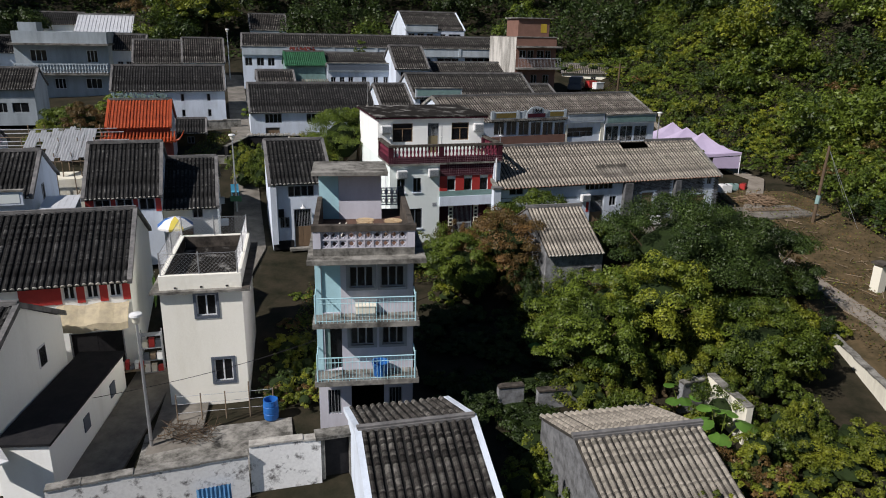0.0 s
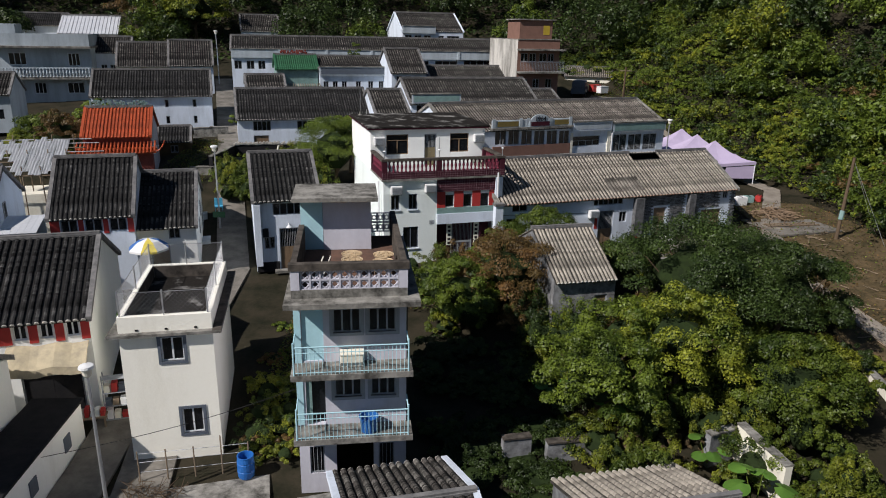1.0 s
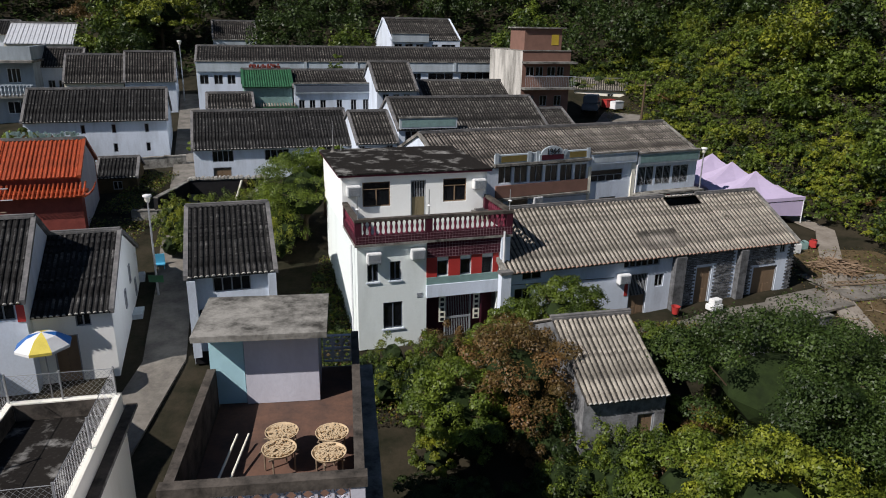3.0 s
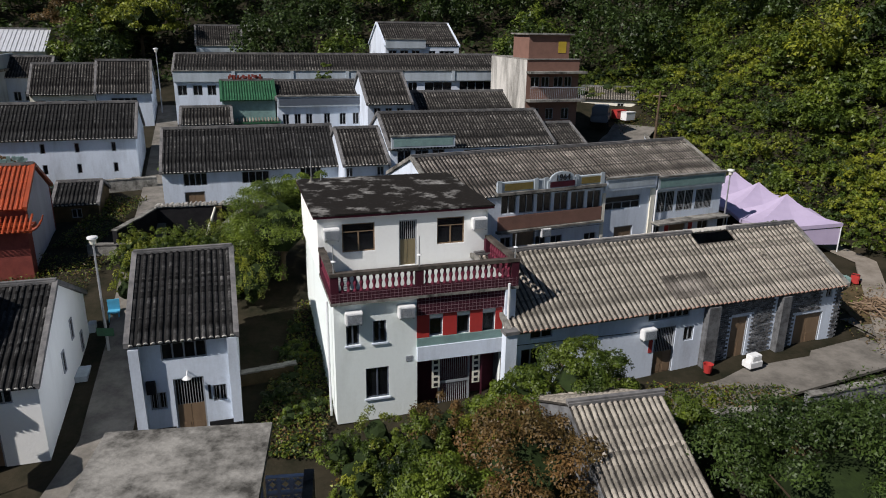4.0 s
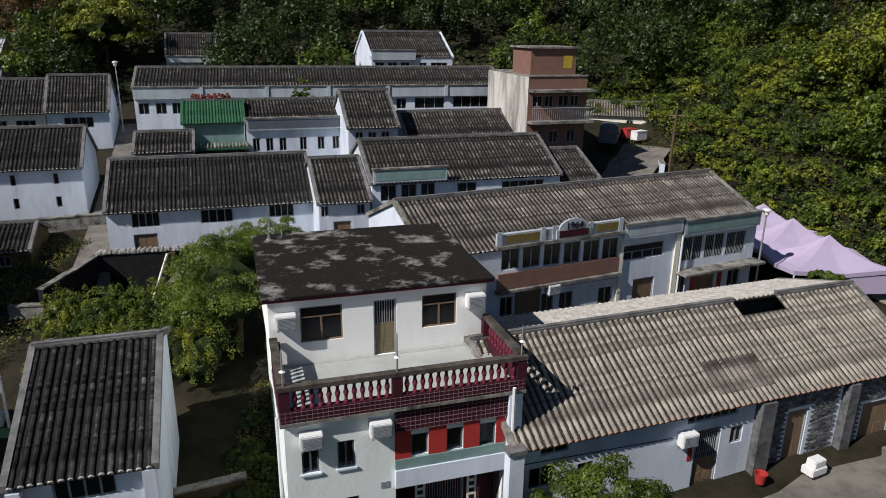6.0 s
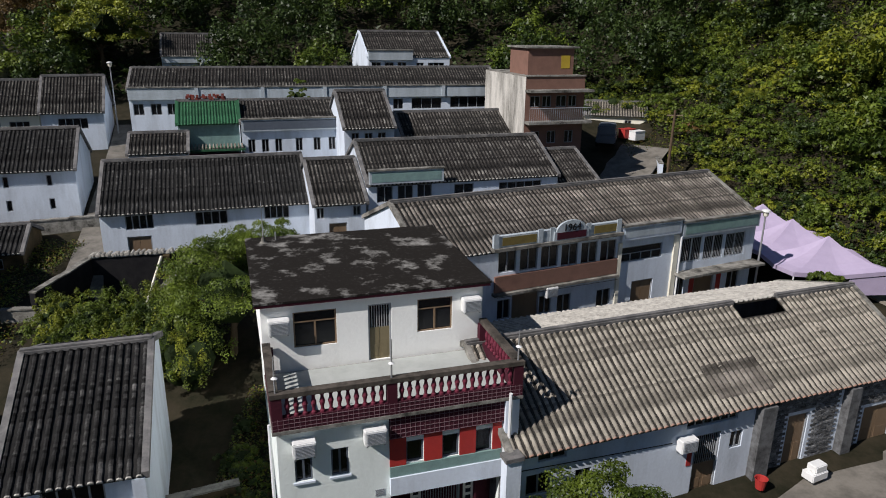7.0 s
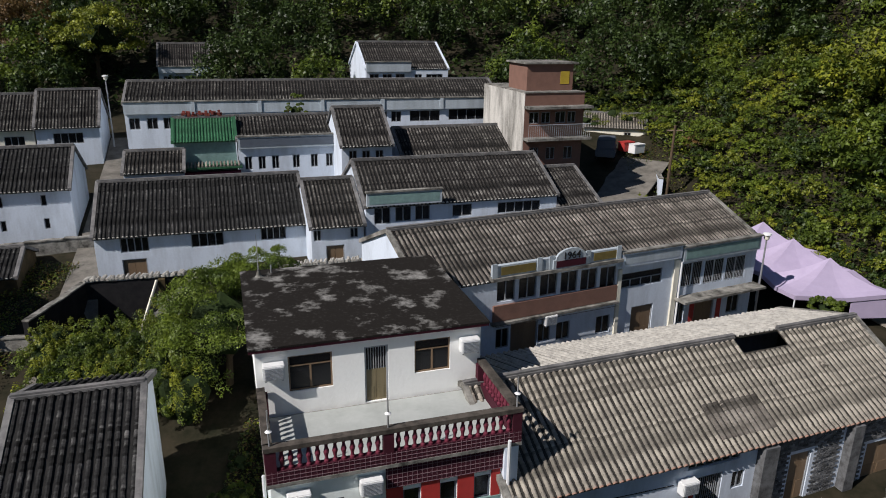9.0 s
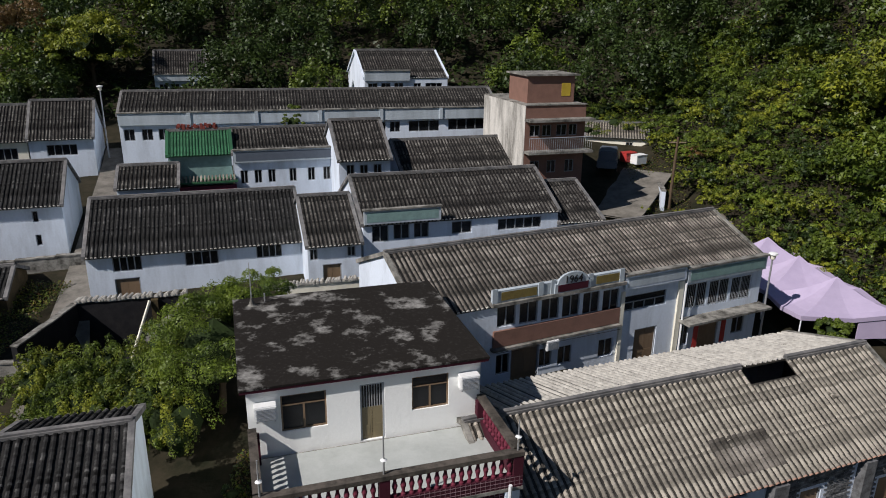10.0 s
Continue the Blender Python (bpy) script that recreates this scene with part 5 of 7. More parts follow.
    part("terrace_rail", tubes(((0.3, -0.1, 8.62), (W - 0.3, -0.1, 8.66), 0.025)), M_STEEL, h)
    part("cable", tubes(((W + 0.01, -0.05, 7.3), (W + 0.01, -0.05, 0.4), 0.02)), M_BLACK, h)
    # things on the terrace and balconies
    for i, (u, v) in enumerate(((1.95, 2.05), (1.95, 1.4), (3.05, 1.9), (3.0, 1.15))):
        x, y, z = at_front(o, 8, u, v, 8.05)
        t = thing("drying_tray", x, y, z, i * 40, "round woven bamboo tray of drying slices on a rack", "tray", "drying trays")
        bm = bmesh.new()
        lathe(bm, [(0.30, 0.0), (0.35, 0.05), (0.37, 0.05), (0.33, -0.02)], 24)
        part("tray", bm, M_SLICES, t)
        bm = bmesh.new()
        for k in range(150):
            a, r = random.uniform(0, math.tau), 0.31 * math.sqrt(random.random())
            c = (math.cos(a) * r, math.sin(a) * r)
            box(bm, c[0] - 0.022, c[0] + 0.022, c[1] - 0.016, c[1] + 0.016, 0.04, 0.055 + random.uniform(0, 0.012))
        part("slices", bm, M_SLICES, t, "pale drying slices")["kind"] = "stuff"
        part("rack", tubes(((-0.35, -0.2, -0.03), (0.35, -0.2, -0.03), 0.02), ((-0.35, 0.2, -0.03), (0.35, 0.2, -0.03), 0.02), ((-0.25, -0.2, -0.5), (-0.25, -0.2, -0.03), 0.02), ((0.25, -0.2, -0.5), (0.25, -0.2, -0.03), 0.02), ((-0.25, 0.2, -0.5), (-0.25, 0.2, -0.03), 0.02), ((0.25, 0.2, -0.5), (0.25, 0.2, -0.03), 0.02)), M_WOOD, t)
    x, y, z = at_front(o, 8, 2.4, -0.5, 2.55)
    t = thing("plastic_drum", x, y, z, 0, "blue plastic tub on the lower balcony", "tub")
    bm = bmesh.new()
    lathe(bm, [(0.26, 0), (0.32, 0.55), (0.34, 0.56), (0.3, 0.56), (0.25, 0.1)], 16)
    part("body", bm, M_BLUE, t)
    x, y, z = at_front(o, 8, 1.5, -0.45, 4.95)
    t = thing("storage_box", x, y, z, 8, "cream storage box on the upper balcony", "box")
    bm = boxes((0, 0.75, 0, 0.4, 0, 0.42))
    bmesh.ops.bevel(bm, geom=bm.edges[:], offset=0.02, segments=1, affect="EDGES")
    part("body", bm, M_CREAM, t)
    part("lid", boxes((-0.02, 0.77, -0.02, 0.42, 0.422, 0.46)), M_CREAM, t)
    for k in range(2):
        x, y, z = at_front(o, 8, 0.6 + 0.25 * k, 0.3, 7.52)
        p = thing("bamboo_pole", x, y, z, 8, "pale bamboo pole leaning across the terrace", "pole", "terrace poles")
        part("shaft", tubes(((0, 0, 0.02), (0.35, 2.0, 0.4), 0.03, 0.025)), M_CREAM, p)


balcony_house()


# ---- cream cube house with a fenced roof ----
def cube_house():
    o = (-11.41, 26.6)
    h = thing("house", *o, -0.1, 12, "cream cube house with slate window surrounds and fenced flat roof", "house", "village houses")
    wins = [(1.37, 2.15, 4.11, 5.05), (1.86, 2.61, 1.09, 2.12)]
    walls(h, 0.33, 3.52, 0.12, 6.0, 0, 5.2, M_WARMWHITE, wins)
    for a in wins:
        window(h, a[0] + 0.33, a[1] + 0.33, a[2], a[3], y=0.12, panes=2, frame_mat=M_FRAMEWHITE, surround=M_FRAMEDARK)
    part("roof_slab", boxes((-0.02, 3.85, -0.12, 6.35, 5.2, 5.3)), M_CONCRETE, h, "thin dark-edged roof slab")
    part("roof_deck", boxes((0.53, 3.32, 0.32, 5.8, 5.302, 5.33)), M_SOOTROOF, h, "blackened roof deck")
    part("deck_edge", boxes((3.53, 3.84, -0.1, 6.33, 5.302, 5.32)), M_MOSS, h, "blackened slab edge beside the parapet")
    for a in ((0.33, 3.52, 0.12, 0.32), (0.33, 0.53, 0.321, 6.0), (3.32, 3.52, 0.321, 6.0), (0.531, 3.319, 5.8, 6.0)):
        part("parapet", boxes((*a, 5.302, 5.9)), M_WARMWHITE, h)
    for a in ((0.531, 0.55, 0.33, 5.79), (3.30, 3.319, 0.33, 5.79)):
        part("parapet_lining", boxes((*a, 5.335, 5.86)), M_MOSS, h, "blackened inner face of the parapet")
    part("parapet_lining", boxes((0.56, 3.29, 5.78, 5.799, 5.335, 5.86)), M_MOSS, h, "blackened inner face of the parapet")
    bm = bmesh.new()
    for k in range(3):
        box(bm, 0.9 + k * 1.0, 1.0 + k * 1.0, 0.1, 0.115, 5.36, 5.42)
    part("spout", bm, M_BLACK, h)
    posts = [(0.42, 0.22), (1.9, 0.22), (3.4, 0.22), (0.42, 3.0), (3.4, 3.0), (0.42, 5.9), (1.9, 5.9), (3.4, 5.9)]
    for u, v in posts:
        part("fence_post", tubes(((u, v, 5.9), (u, v, 6.85), 0.03, 0.03, 6)), M_STEEL, h)
    for (a, b), (c, d) in (((0.42, 0.22), (3.4, 0.22)), ((0.42, 0.22), (0.42, 5.9)), ((3.4, 0.22), (3.4, 5.9)), ((0.42, 5.9), (3.4, 5.9))):
        L = math.hypot(c - a, d - b)
        bm = bmesh.new()
        n = int(L / 0.16)
        for k in range(-5, n + 1):
            for s in (0, 1):
                t0, t1 = k * 0.16 / L, (k * 0.16 + 0.8) / L
                z0, z1 = (5.95, 6.75) if s == 0 else (6.75, 5.95)
                q0, q1 = max(0.0, t0), min(1.0, t1)
                if q1 <= q0:
                    continue
                za, zb = z0 + (z1 - z0) * (q0 - t0) / (t1 - t0), z0 + (z1 - z0) * (q1 - t0) / (t1 - t0)
                tube(bm, (a + (c - a) * q0, b + (d - b) * q0, za), (a + (c - a) * q1, b + (d - b) * q1, zb), 0.005, 0.005, 3, False)
        tube(bm, (a, b, 6.78), (c, d, 6.78), 0.012, 0.012, 5)
        part("wire_mesh", bm, M_STEEL, h, "rusty diagonal wire netting")["kind"] = "stuff"


cube_house()


# ---- brown tower house ----
def tower_house():
    h = thing("house", 7.34, 76.7, 6.8, 17, "brown three-storey house with a stained white side and balconies", "house", "village houses")
    z = 0.7
    wins = [(0.36, 1.13, z + 5.2, z + 6.0), (1.3, 2.0, z + 5.2, z + 6.0), (2.38, 3.2, z + 5.2, z + 6.0), (3.35, 4.0, z + 5.2, z + 6.0), (0.5, 1.2, z + 2.6, z + 3.5), (1.8, 2.5, z + 2.6, z + 3.5), (3.2, 3.9, z + 2.6, z + 3.5)]
    walls(h, 0, 4.6, 0, 8.0, 0, z + 7.3, M_BROWN, wins)
    part("white_side", boxes((-0.03, -0.004, 0.0, 8.0, 0, z + 7.3)), M_STAINED, h, "stained white plaster side")
    for a in wins:
        window(h, *a, panes=2)
    for a in (z + 6.4, z + 4.2):
        part("balcony_slab", boxes((-0.05, 4.9, -0.9, -0.001, a - 0.12, a + 0.05)), M_CONCRETE, h)
    b = part("railing", tubes(((0, -0.85, z + 5.2), (4.8, -0.85, z + 5.2), 0.03)), M_FRAME, h)
    for k in range(30):
        part("bar", tubes(((k * 0.164, -0.85, z + 4.25), (k * 0.164, -0.85, z + 5.2), 0.012, 0.012, 4)), M_FRAME, b)
    part("parapet", boxes((-0.05, 4.65, -0.06, 0.15, z + 7.31, z + 7.4)), M_CONCRETE, h)
    part("roof_deck", boxes((0.0, 4.6, 0.16, 8.0, z + 7.301, z + 7.36)), M_CONCRETE, h)
    part("stairhead", boxes((0.6, 4.2, 1.2, 4.5, z + 7.361, z + 9.2)), M_BROWN, h, "brown roof room")
    part("stairhead_roof", boxes((0.4, 4.5, 1.0, 4.7, z + 9.2, z + 9.32)), M_CONCRETE, h)
    part("yellow_panel", boxes((3.2, 3.9, 1.18, 1.197, z + 7.8, z + 8.7)), material("yellow_paint", (0.5, 0.36, 0.04), rough=0.6), h, "yellow painted shutter")


tower_house()


# ---- red-roofed temple ----
def temple():
    h = thing("temple", -26.02, 54.5, 3.9, 17, "small brick temple with two tiers of orange glazed roof", "temple")
    gable_walls(h, 4.57, 5.6, 0, 3.85, 2.8, 1.65, M_REDBRICK, [(1.2, 3.3, 0, 2.0)], M_LILAC)
    # sheet coloured as the shade inside the temple entrance
    part("dark_doorway", boxes((1.2, 3.3, 0.3, 0.31, 0, 2.0)), M_WINDOW, h)
    tile_roof(h, 4.57, 2.8, 1.65, 2.8, 3.95, mats=(M_ORANGE, M_ORANGE), spacing=0.24, r=0.07, plug=M_ORANGE, verge_mat=M_ORANGE, over=0.3)
    r = part("lower_roof", boxes((-0.4, 5.0, -1.25, -0.9, 2.7, 2.78)), M_ORANGE, h, "curved lower tier of orange tiles")
    me = tile_row_mesh("roof_tile_roll", -1.35, 2.75, -0.2, 3.35, (M_ORANGE, M_ORANGE), 0.16, 0.07)
    for k in range(22):
        t = new("roof_tile_roll", me)
        t.parent = r
        t.matrix_basis = pose(-0.35 + k * 0.25, 0, 0.35 * max(0, abs(k - 10.5) / 10.5 - 0.75))
    part("lower_bed", boxes((-0.4, 5.0, -0.9, -0.1, 2.8, 3.0)), M_ORANGE, h)
    bm = bmesh.new()
    for x, s in ((-0.5, -1), (5.05, 1)):
        for k in range(5):
            tube(bm, (x + s * 0.12 * k, -1.2 + 0.02 * k, 2.85 + 0.06 * k * k * 0.5), (x + s * 0.12 * (k + 1), -1.2, 2.85 + 0.06 * (k + 1) ** 2 * 0.5), 0.09 - 0.012 * k, 0.08 - 0.012 * k, 6)
    part("upturned_corner", bm, M_ORANGE, h)["kind"] = "stuff"
    bm = bmesh.new()
    for k in range(70):
        x = random.uniform(0.3, 4.3)
        zz = 5.72 + random.uniform(0, 0.35)
        box(bm, x - 0.07, x + 0.07, 2.72, 2.88, zz - 0.1, zz + random.uniform(0.0, 0.12))
    part("ridge_ornament", bm, [M_GREENMOSAIC], h, "weathered carved figures along the ridge")
    part("lower_wall", boxes((-0.1, 4.7, -0.9, -0.1, 0, 2.69)), M_REDBRICK, h)


temple()


# ---- old white balcony building ----
def old_building():
    h = thing("apartment_building", -46, 77, 6.0, 17, "old grey-white building with a balcony and roof terrace", "building")
    z = 1.5
    wins = [(1.5, 3.1, z + 3.8, z + 5.0), (7.0, 8.1, z + 3.7, z + 5.0), (6.6, 8.2, z + 0.9, z + 2.0), (3.5, 4.6, z + 0.9, z + 2.0)]
    walls(h, 0, 9.2, 0, 6.5, 0, z + 5.5, M_GREYPLASTER, wins)
    for a in wins:
        window(h, *a, panes=3, frame_mat=M_FRAMEWHITE)
    part("roof_slab", boxes((-0.2, 9.4, -1.1, 6.6, z + 5.5, z + 5.7)), M_CONCRETE, h)
    part("balcony_slab", boxes((0, 9.2, -1.1, -0.001, z + 2.4, z + 2.65)), M_CONCRETE, h)
    part("balcony_rail", boxes((0, 9.2, -1.1, -1.0, z + 3.5, z + 3.62)), M_GREYPLASTER, h)
    me = baluster_mesh(M_GREYPLASTER)
    for k in range(30):
        b = new("baluster", me)
        b.parent = h
        b.matrix_basis = pose(0.2 + k * 0.305, -1.05, z + 2.65) @ Matrix.Diagonal((1.2, 1.2, 1.55, 1))
    for a in ((0.0, 9.2, -0.2, 0.0), (9.0, 9.2, 0.001, 6.5), (0, 0.2, 0.001, 6.5)):
        part("parapet", boxes((*a, z + 5.701, z + 6.9)), M_GREYPLASTER, h)
    part("stairhead", boxes((0.6, 2.4, 0.4, 3.0, z + 5.701, z + 7.8)), M_GREYPLASTER, h)


old_building()


# ---- lanes, yards and walls ----
strip("road", [(-9.2, 19.5), (-10.2, 25), (-11.9, 34), (-12.1, 43), (-14.2, 50), (-18.9, 65.7), (-26, 88)], 1.9, 0.03, M_ROAD, "narrow grey concrete lane climbing through the village", "road")
strip("bank", [(25.0, 22), (25.2, 34), (26.2, 42), (27.2, 50), (27.6, 58)], 9.4, 0.0, M_STRAW, "dry straw-covered earth bank along the path", "bank")
strip("path", [(23.7, 24), (23.6, 35), (21.9, 43.5), (22.6, 50), (28, 62), (22.5, 80)], 1.3, 0.06, M_PATH, "narrow concrete path along the bank", "path")
strip("pavement", [(6, 44.2), (12, 46.2), (22.5, 50.3)], 2.6, 0.04, M_ROAD, "concrete yard before the long old house", "pavement")
strip("pavement", [(13.5, 79), (18, 86)], 6.0, 0.05, M_ROAD, "concrete parking ground below the wood", "pavement")
strip("pavement", [(3.5, 54.2), (19.5, 61.3)], 2.4, 0.04, M_ROAD, "concrete lane before the shop houses", "pavement")
strip("pavement", [(-11, 23.2), (-5.5, 24.6)], 3.4, 0.05, M_CONCRETE, "stained concrete yard before the cube house", "pavement")
strip("pavement", [(-12.1, 20.4), (-12.4, 25), (-12.7, 29.5)], 1.8, 0.06, M_ROAD, "grey concrete lane beside the white outbuilding", "pavement")


def yard_wall(label, pts, height, mat, thick=0.28, cap=None, top=None, name="garden_wall"):
    """A low wall along a line of (x, y), standing in the ground, with an uneven coping."""
    w = thing(name, pts[0][0], pts[0][1], 0, 0, label, "wall")
    ox, oy = pts[0]
    bm, bc = bmesh.new(), bmesh.new()
    for (x0, y0), (x1, y1) in zip(pts, pts[1:]):
        L = math.hypot(x1 - x0, y1 - y0)
        n = max(1, int(L / 0.5))
        dx, dy = (x1 - x0) / L, (y1 - y0) / L
        for i in range(n):
            a, b = L * i / n, L * (i + 1) / n
            zt = (top if top is not None else ground_z(x0 + dx * a, y0 + dy * a) + height) + random.uniform(-0.03, 0.03)
            for m_, t_, za, zb in ((bm, thick, min(ground_z(x0, y0) - 1.2, zt - 2.8), zt), (bc, thick + 0.08, zt, zt + 0.07)):
                vs = []
                for s in (a, b):
                    for d in (-t_ / 2, t_ / 2):
                        for zz in (za, zb):
                            vs.append(m_.verts.new((x0 - ox + dx * s - dy * d, y0 - oy + dy * s + dx * d, zz)))
                for f in ((0, 1, 3, 2), (4, 6, 7, 5), (0, 4, 5, 1), (2, 3, 7, 6), (1, 5, 7, 3), (0, 2, 6, 4)):
                    m_.faces.new([vs[k] for k in f])
    for m_ in (bm, bc):
        bmesh.ops.remove_doubles(m_, verts=m_.verts, dist=0.002)
        bmesh.ops.recalc_face_normals(m_, faces=m_.faces)
    part("wall", bm, mat, w)
    part("coping", bc, cap or M_CONCRETE, w)
    return w


M_PEEL = material("peeling_white_plaster", (0.8, 0.8, 0.78), (0.12, 0.115, 0.11), scale=2.2, fine=9, amount=0.9, lo=0.54, hi=0.66)
yard_wall("peeling white yard wall with a stained coping", [(-12.3, 19.6), (-6.4, 21.7)], 1.4, M_PEEL, top=1.2)
yard_wall("white stretch of yard wall beside the gate", [(-6.4, 21.9), (-4.0, 22.5)], 1.6, M_PEEL, top=1.45, cap=M_MORTAR)
yard_wall("cream retaining wall below the path", [(19.7, 26.5), (20.4, 34.2)], 1.2, M_CREAM, top=0.85)
yard_wall("broken stub of a plastered ruin wall", [(11.9, 27.9), (12.5, 25.2)], 1.6, M_CREAM, top=1.45)
yard_wall("broken grey stub of a ruin wall", [(10.5, 27.4), (11.7, 27.95)], 1.4, M_BRICKGREY, top=1.25)
yard_wall("old stone terrace wall by the brick house", [(15.6, 44.6), (19.8, 45.8)], 1.4, M_BRICKGREY)
yard_wall("stone garden wall above the bushes", [(9.6, 44.2), (14.6, 45.0)], 0.5, M_CONCRETE)
yard_wall("low white wall of the parking ground", [(18.6, 80.2), (19.3, 84)], 0.6, M_WHITE, top=8.1)
yard_wall("low earth bank wall beside the lane", [(-8.6, 46.5), (-5.6, 47.6)], 0.5, M_STRAW)
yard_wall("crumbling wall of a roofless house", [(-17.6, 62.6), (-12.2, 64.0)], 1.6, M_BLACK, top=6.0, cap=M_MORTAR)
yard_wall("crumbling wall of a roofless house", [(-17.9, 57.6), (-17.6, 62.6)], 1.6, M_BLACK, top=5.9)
yard_wall("black wall of a roofless house", [(-12.2, 58.4), (-12.2, 64.0)], 1.6, M_BLACK, top=5.8)
strip("ruin_floor", [(-15.0, 58.8), (-14.9, 62.4)], 5.2, 0.02, M_BLACK, "black earth floor of the ruin", "ground")
yard_wall("ruined wall topped with loose tiles", [(-7.3, 63.6), (-2.2, 65.0)], 1.4, M_CREAM, top=6.6, cap=M_MORTAR)
yard_wall("low kerb wall across the lane garden", [(-19.5, 57.5), (-14.2, 58.3)], 0.5, M_CONCRETE)
yard_wall("low kerb wall beside the lane", [(-25.5, 66.8), (-19.8, 68.6)], 0.7, M_CONCRETE)
yard_wall("dark stub of a ruined house wall", [(2.7, 27.3), (3.8, 27.6)], 0.9, M_BRICKGREY, cap=M_MOSS)
yard_wall("dark stub of a ruined house wall", [(4.4, 27.4), (6.7, 27.9)], 0.7, M_BRICKGREY, cap=M_MOSS)
bm = bmesh.new()
for k in range(110):
    a, r = random.uniform(0, math.tau), 1.7 * math.sqrt(random.random())
    c = Vector((math.cos(a) * r * 1.5, math.sin(a) * r * 0.7, 0.7 * (1 - r / 1.8) * random.random()))
    bmesh.ops.create_icosphere(bm, subdivisions=1, radius=random.uniform(0.06, 0.24), matrix=Matrix.Translation(c) @ pose(0, 0, 0, random.uniform(0, 90), random.uniform(0, 90), 0) @ Matrix.Diagonal((1, 0.7, 0.6, 1)))
ob = part("rubble_heap", bm, M_STRAW)
ob.location = (8.7, 28.0, ground_z(8.7, 28.0))
tagged(ob, "heap of earth-brown wall rubble in the ruin", "rubble", kind="stuff")
t = thing("corrugated_sheet", -7.45, 21.05, -0.3, 19.6, "bent blue corrugated sheet leaning on the yard wall", "sheet")
bm = bmesh.new()
last = None
for k in range(17):
    x = -0.55 + k * 0.07
    cur = [bm.verts.new((x, -0.32 + 0.025 * (-1) ** k, 0.0)), bm.verts.new((x, -0.2 + 0.025 * (-1) ** k, 0.75))]
    if last:
        bm.faces.new((last[0], cur[0], cur[1], last[1]))
    last = cur
bmesh.ops.solidify(bm, geom=bm.faces[:], thickness=0.01)
part("sheet", bm, M_LIGHTBLUETIN, t)
part("batten", boxes((-0.6, 0.6, -0.36, -0.34, 0.1, 0.16)), M_WOOD, t)
# loose tiles on the ruin tops
for (xa, ya), (xb, yb), zt in (((-17.6, 62.6), (-12.2, 64.0), 6.08), ((-7.3, 63.6), (-2.2, 65.0), 6.68)):
    bm = bmesh.new()
    n = 34
    for k in range(n):
        t = (k + random.random()) / n
        x, y = xa + (xb - xa) * t, ya + (yb - ya) * t
        tube(bm, (x - xa, y - ya - 0.22, zt + random.uniform(0.0, 0.06)), (x - xa + random.uniform(-0.1, 0.1), y - ya + 0.22, zt + random.uniform(0.02, 0.12)), 0.09, 0.07, 7)
    ob = part("loose_tiles", bm, M_MORTAR)
    ob.location = (xa, ya, 0)
    tagged(ob, "pale loose roof tiles capping a ruined wall", "tiles", kind="stuff")
b = thing("timber_prop", -14.4, 62.0, 3.2, 17, "leaning grey timber prop in the ruin", "prop")
part("beam", tubes(((-0.3, -0.8, 0), (0.8, 0.9, 2.75), 0.09, 0.08, 6)), M_CREAM, b)
part("post", boxes((0.85, 1.2, 0.9, 1.2, 0, 2.75)), M_STRAW, b)
# gate in the near wall
g = thing("gate", -4.0, 22.55, -0.3, 17, "dark open doorway in the yard wall", "gate")
part("jamb", boxes((0, 0.12, -0.15, 0.15, 0, 1.7)), M_CONCRETE, g)
part("jamb", boxes((1.0, 1.12, -0.15, 0.15, 0, 1.7)), M_CONCRETE, g)
part("lintel", boxes((-0.2, 1.3, -0.25, 0.35, 1.7, 1.82)), M_CONCRETE, g)
# black leaf fills the opening; its colour stands for the doorway's shade
part("leaf", boxes((0.12, 1.0, 0.05, 0.09, 0, 1.69)), M_BLACK, g)


# ---- street furniture ----
def street_lamp(x, y, z0, z1, label):
    l = thing("street_lamp", x, y, z0, 0, label, "street lamp", "lane lamps")
    hgt = z1 - z0
    part("pole", tubes(((0, 0, 0), (0, 0, hgt - 0.3), 0.07, 0.045)), M_STEEL, l)
    bm = bmesh.new()
    lathe(bm, [(0.06, -0.32), (0.13, -0.25), (0.17, 0.0)], 12, (0, 0, hgt))
    part("lantern", bm, M_CREAM, l, "cream tapered lantern")
    bm = bmesh.new()
    lathe(bm, [(0.24, 0.0), (0.22, 0.08), (0.05, 0.12)], 14, (0, 0, hgt))
    part("cap", bm, M_PLASTICWHITE, l, "white round lamp cap")
    return l


street_lamp(-10.85, 24.05, -0.15, 5.3, "grey steel street lamp beside the cube house")
la = street_lamp(-14.7, 49.1, 2.5, 8.1, "tall grey street lamp with a green plate")
part("sign_plate", boxes((-0.4, 0.4, -0.09, -0.075, 0.9, 1.3)), M_GREENTILE, la, "green plate with pale marks")
street_lamp(-25.9, 86.0, 8.8, 14.9, "street lamp at the top of the lane")
street_lamp(19.2, 63.6, 3.3, 8.7, "grey street lamp beside the tents")
p = thing("utility_pole", 26.9, 49.6, ground_z(26.9, 49.6) - 0.2, 0, "leaning dark timber utility pole with stay wires", "pole")
part("shaft", tubes(((0, 0, 0), (0.75, 1.0, 5.6), 0.13, 0.09)), M_BARK, p)
part("band", tubes(((0.18, 0.24, 1.5), (0.28, 0.35, 2.1), 0.16, 0.16)), M_GREENMOSAIC, p, "grey-green pole band")
for e in ((2.6, -1.2, 0.1), (3.0, 0.6, 0.4)):
    part("stay_wire", tubes(((0.75, 1.0, 5.4), e, 0.012, 0.012, 4)), M_STEEL, p)
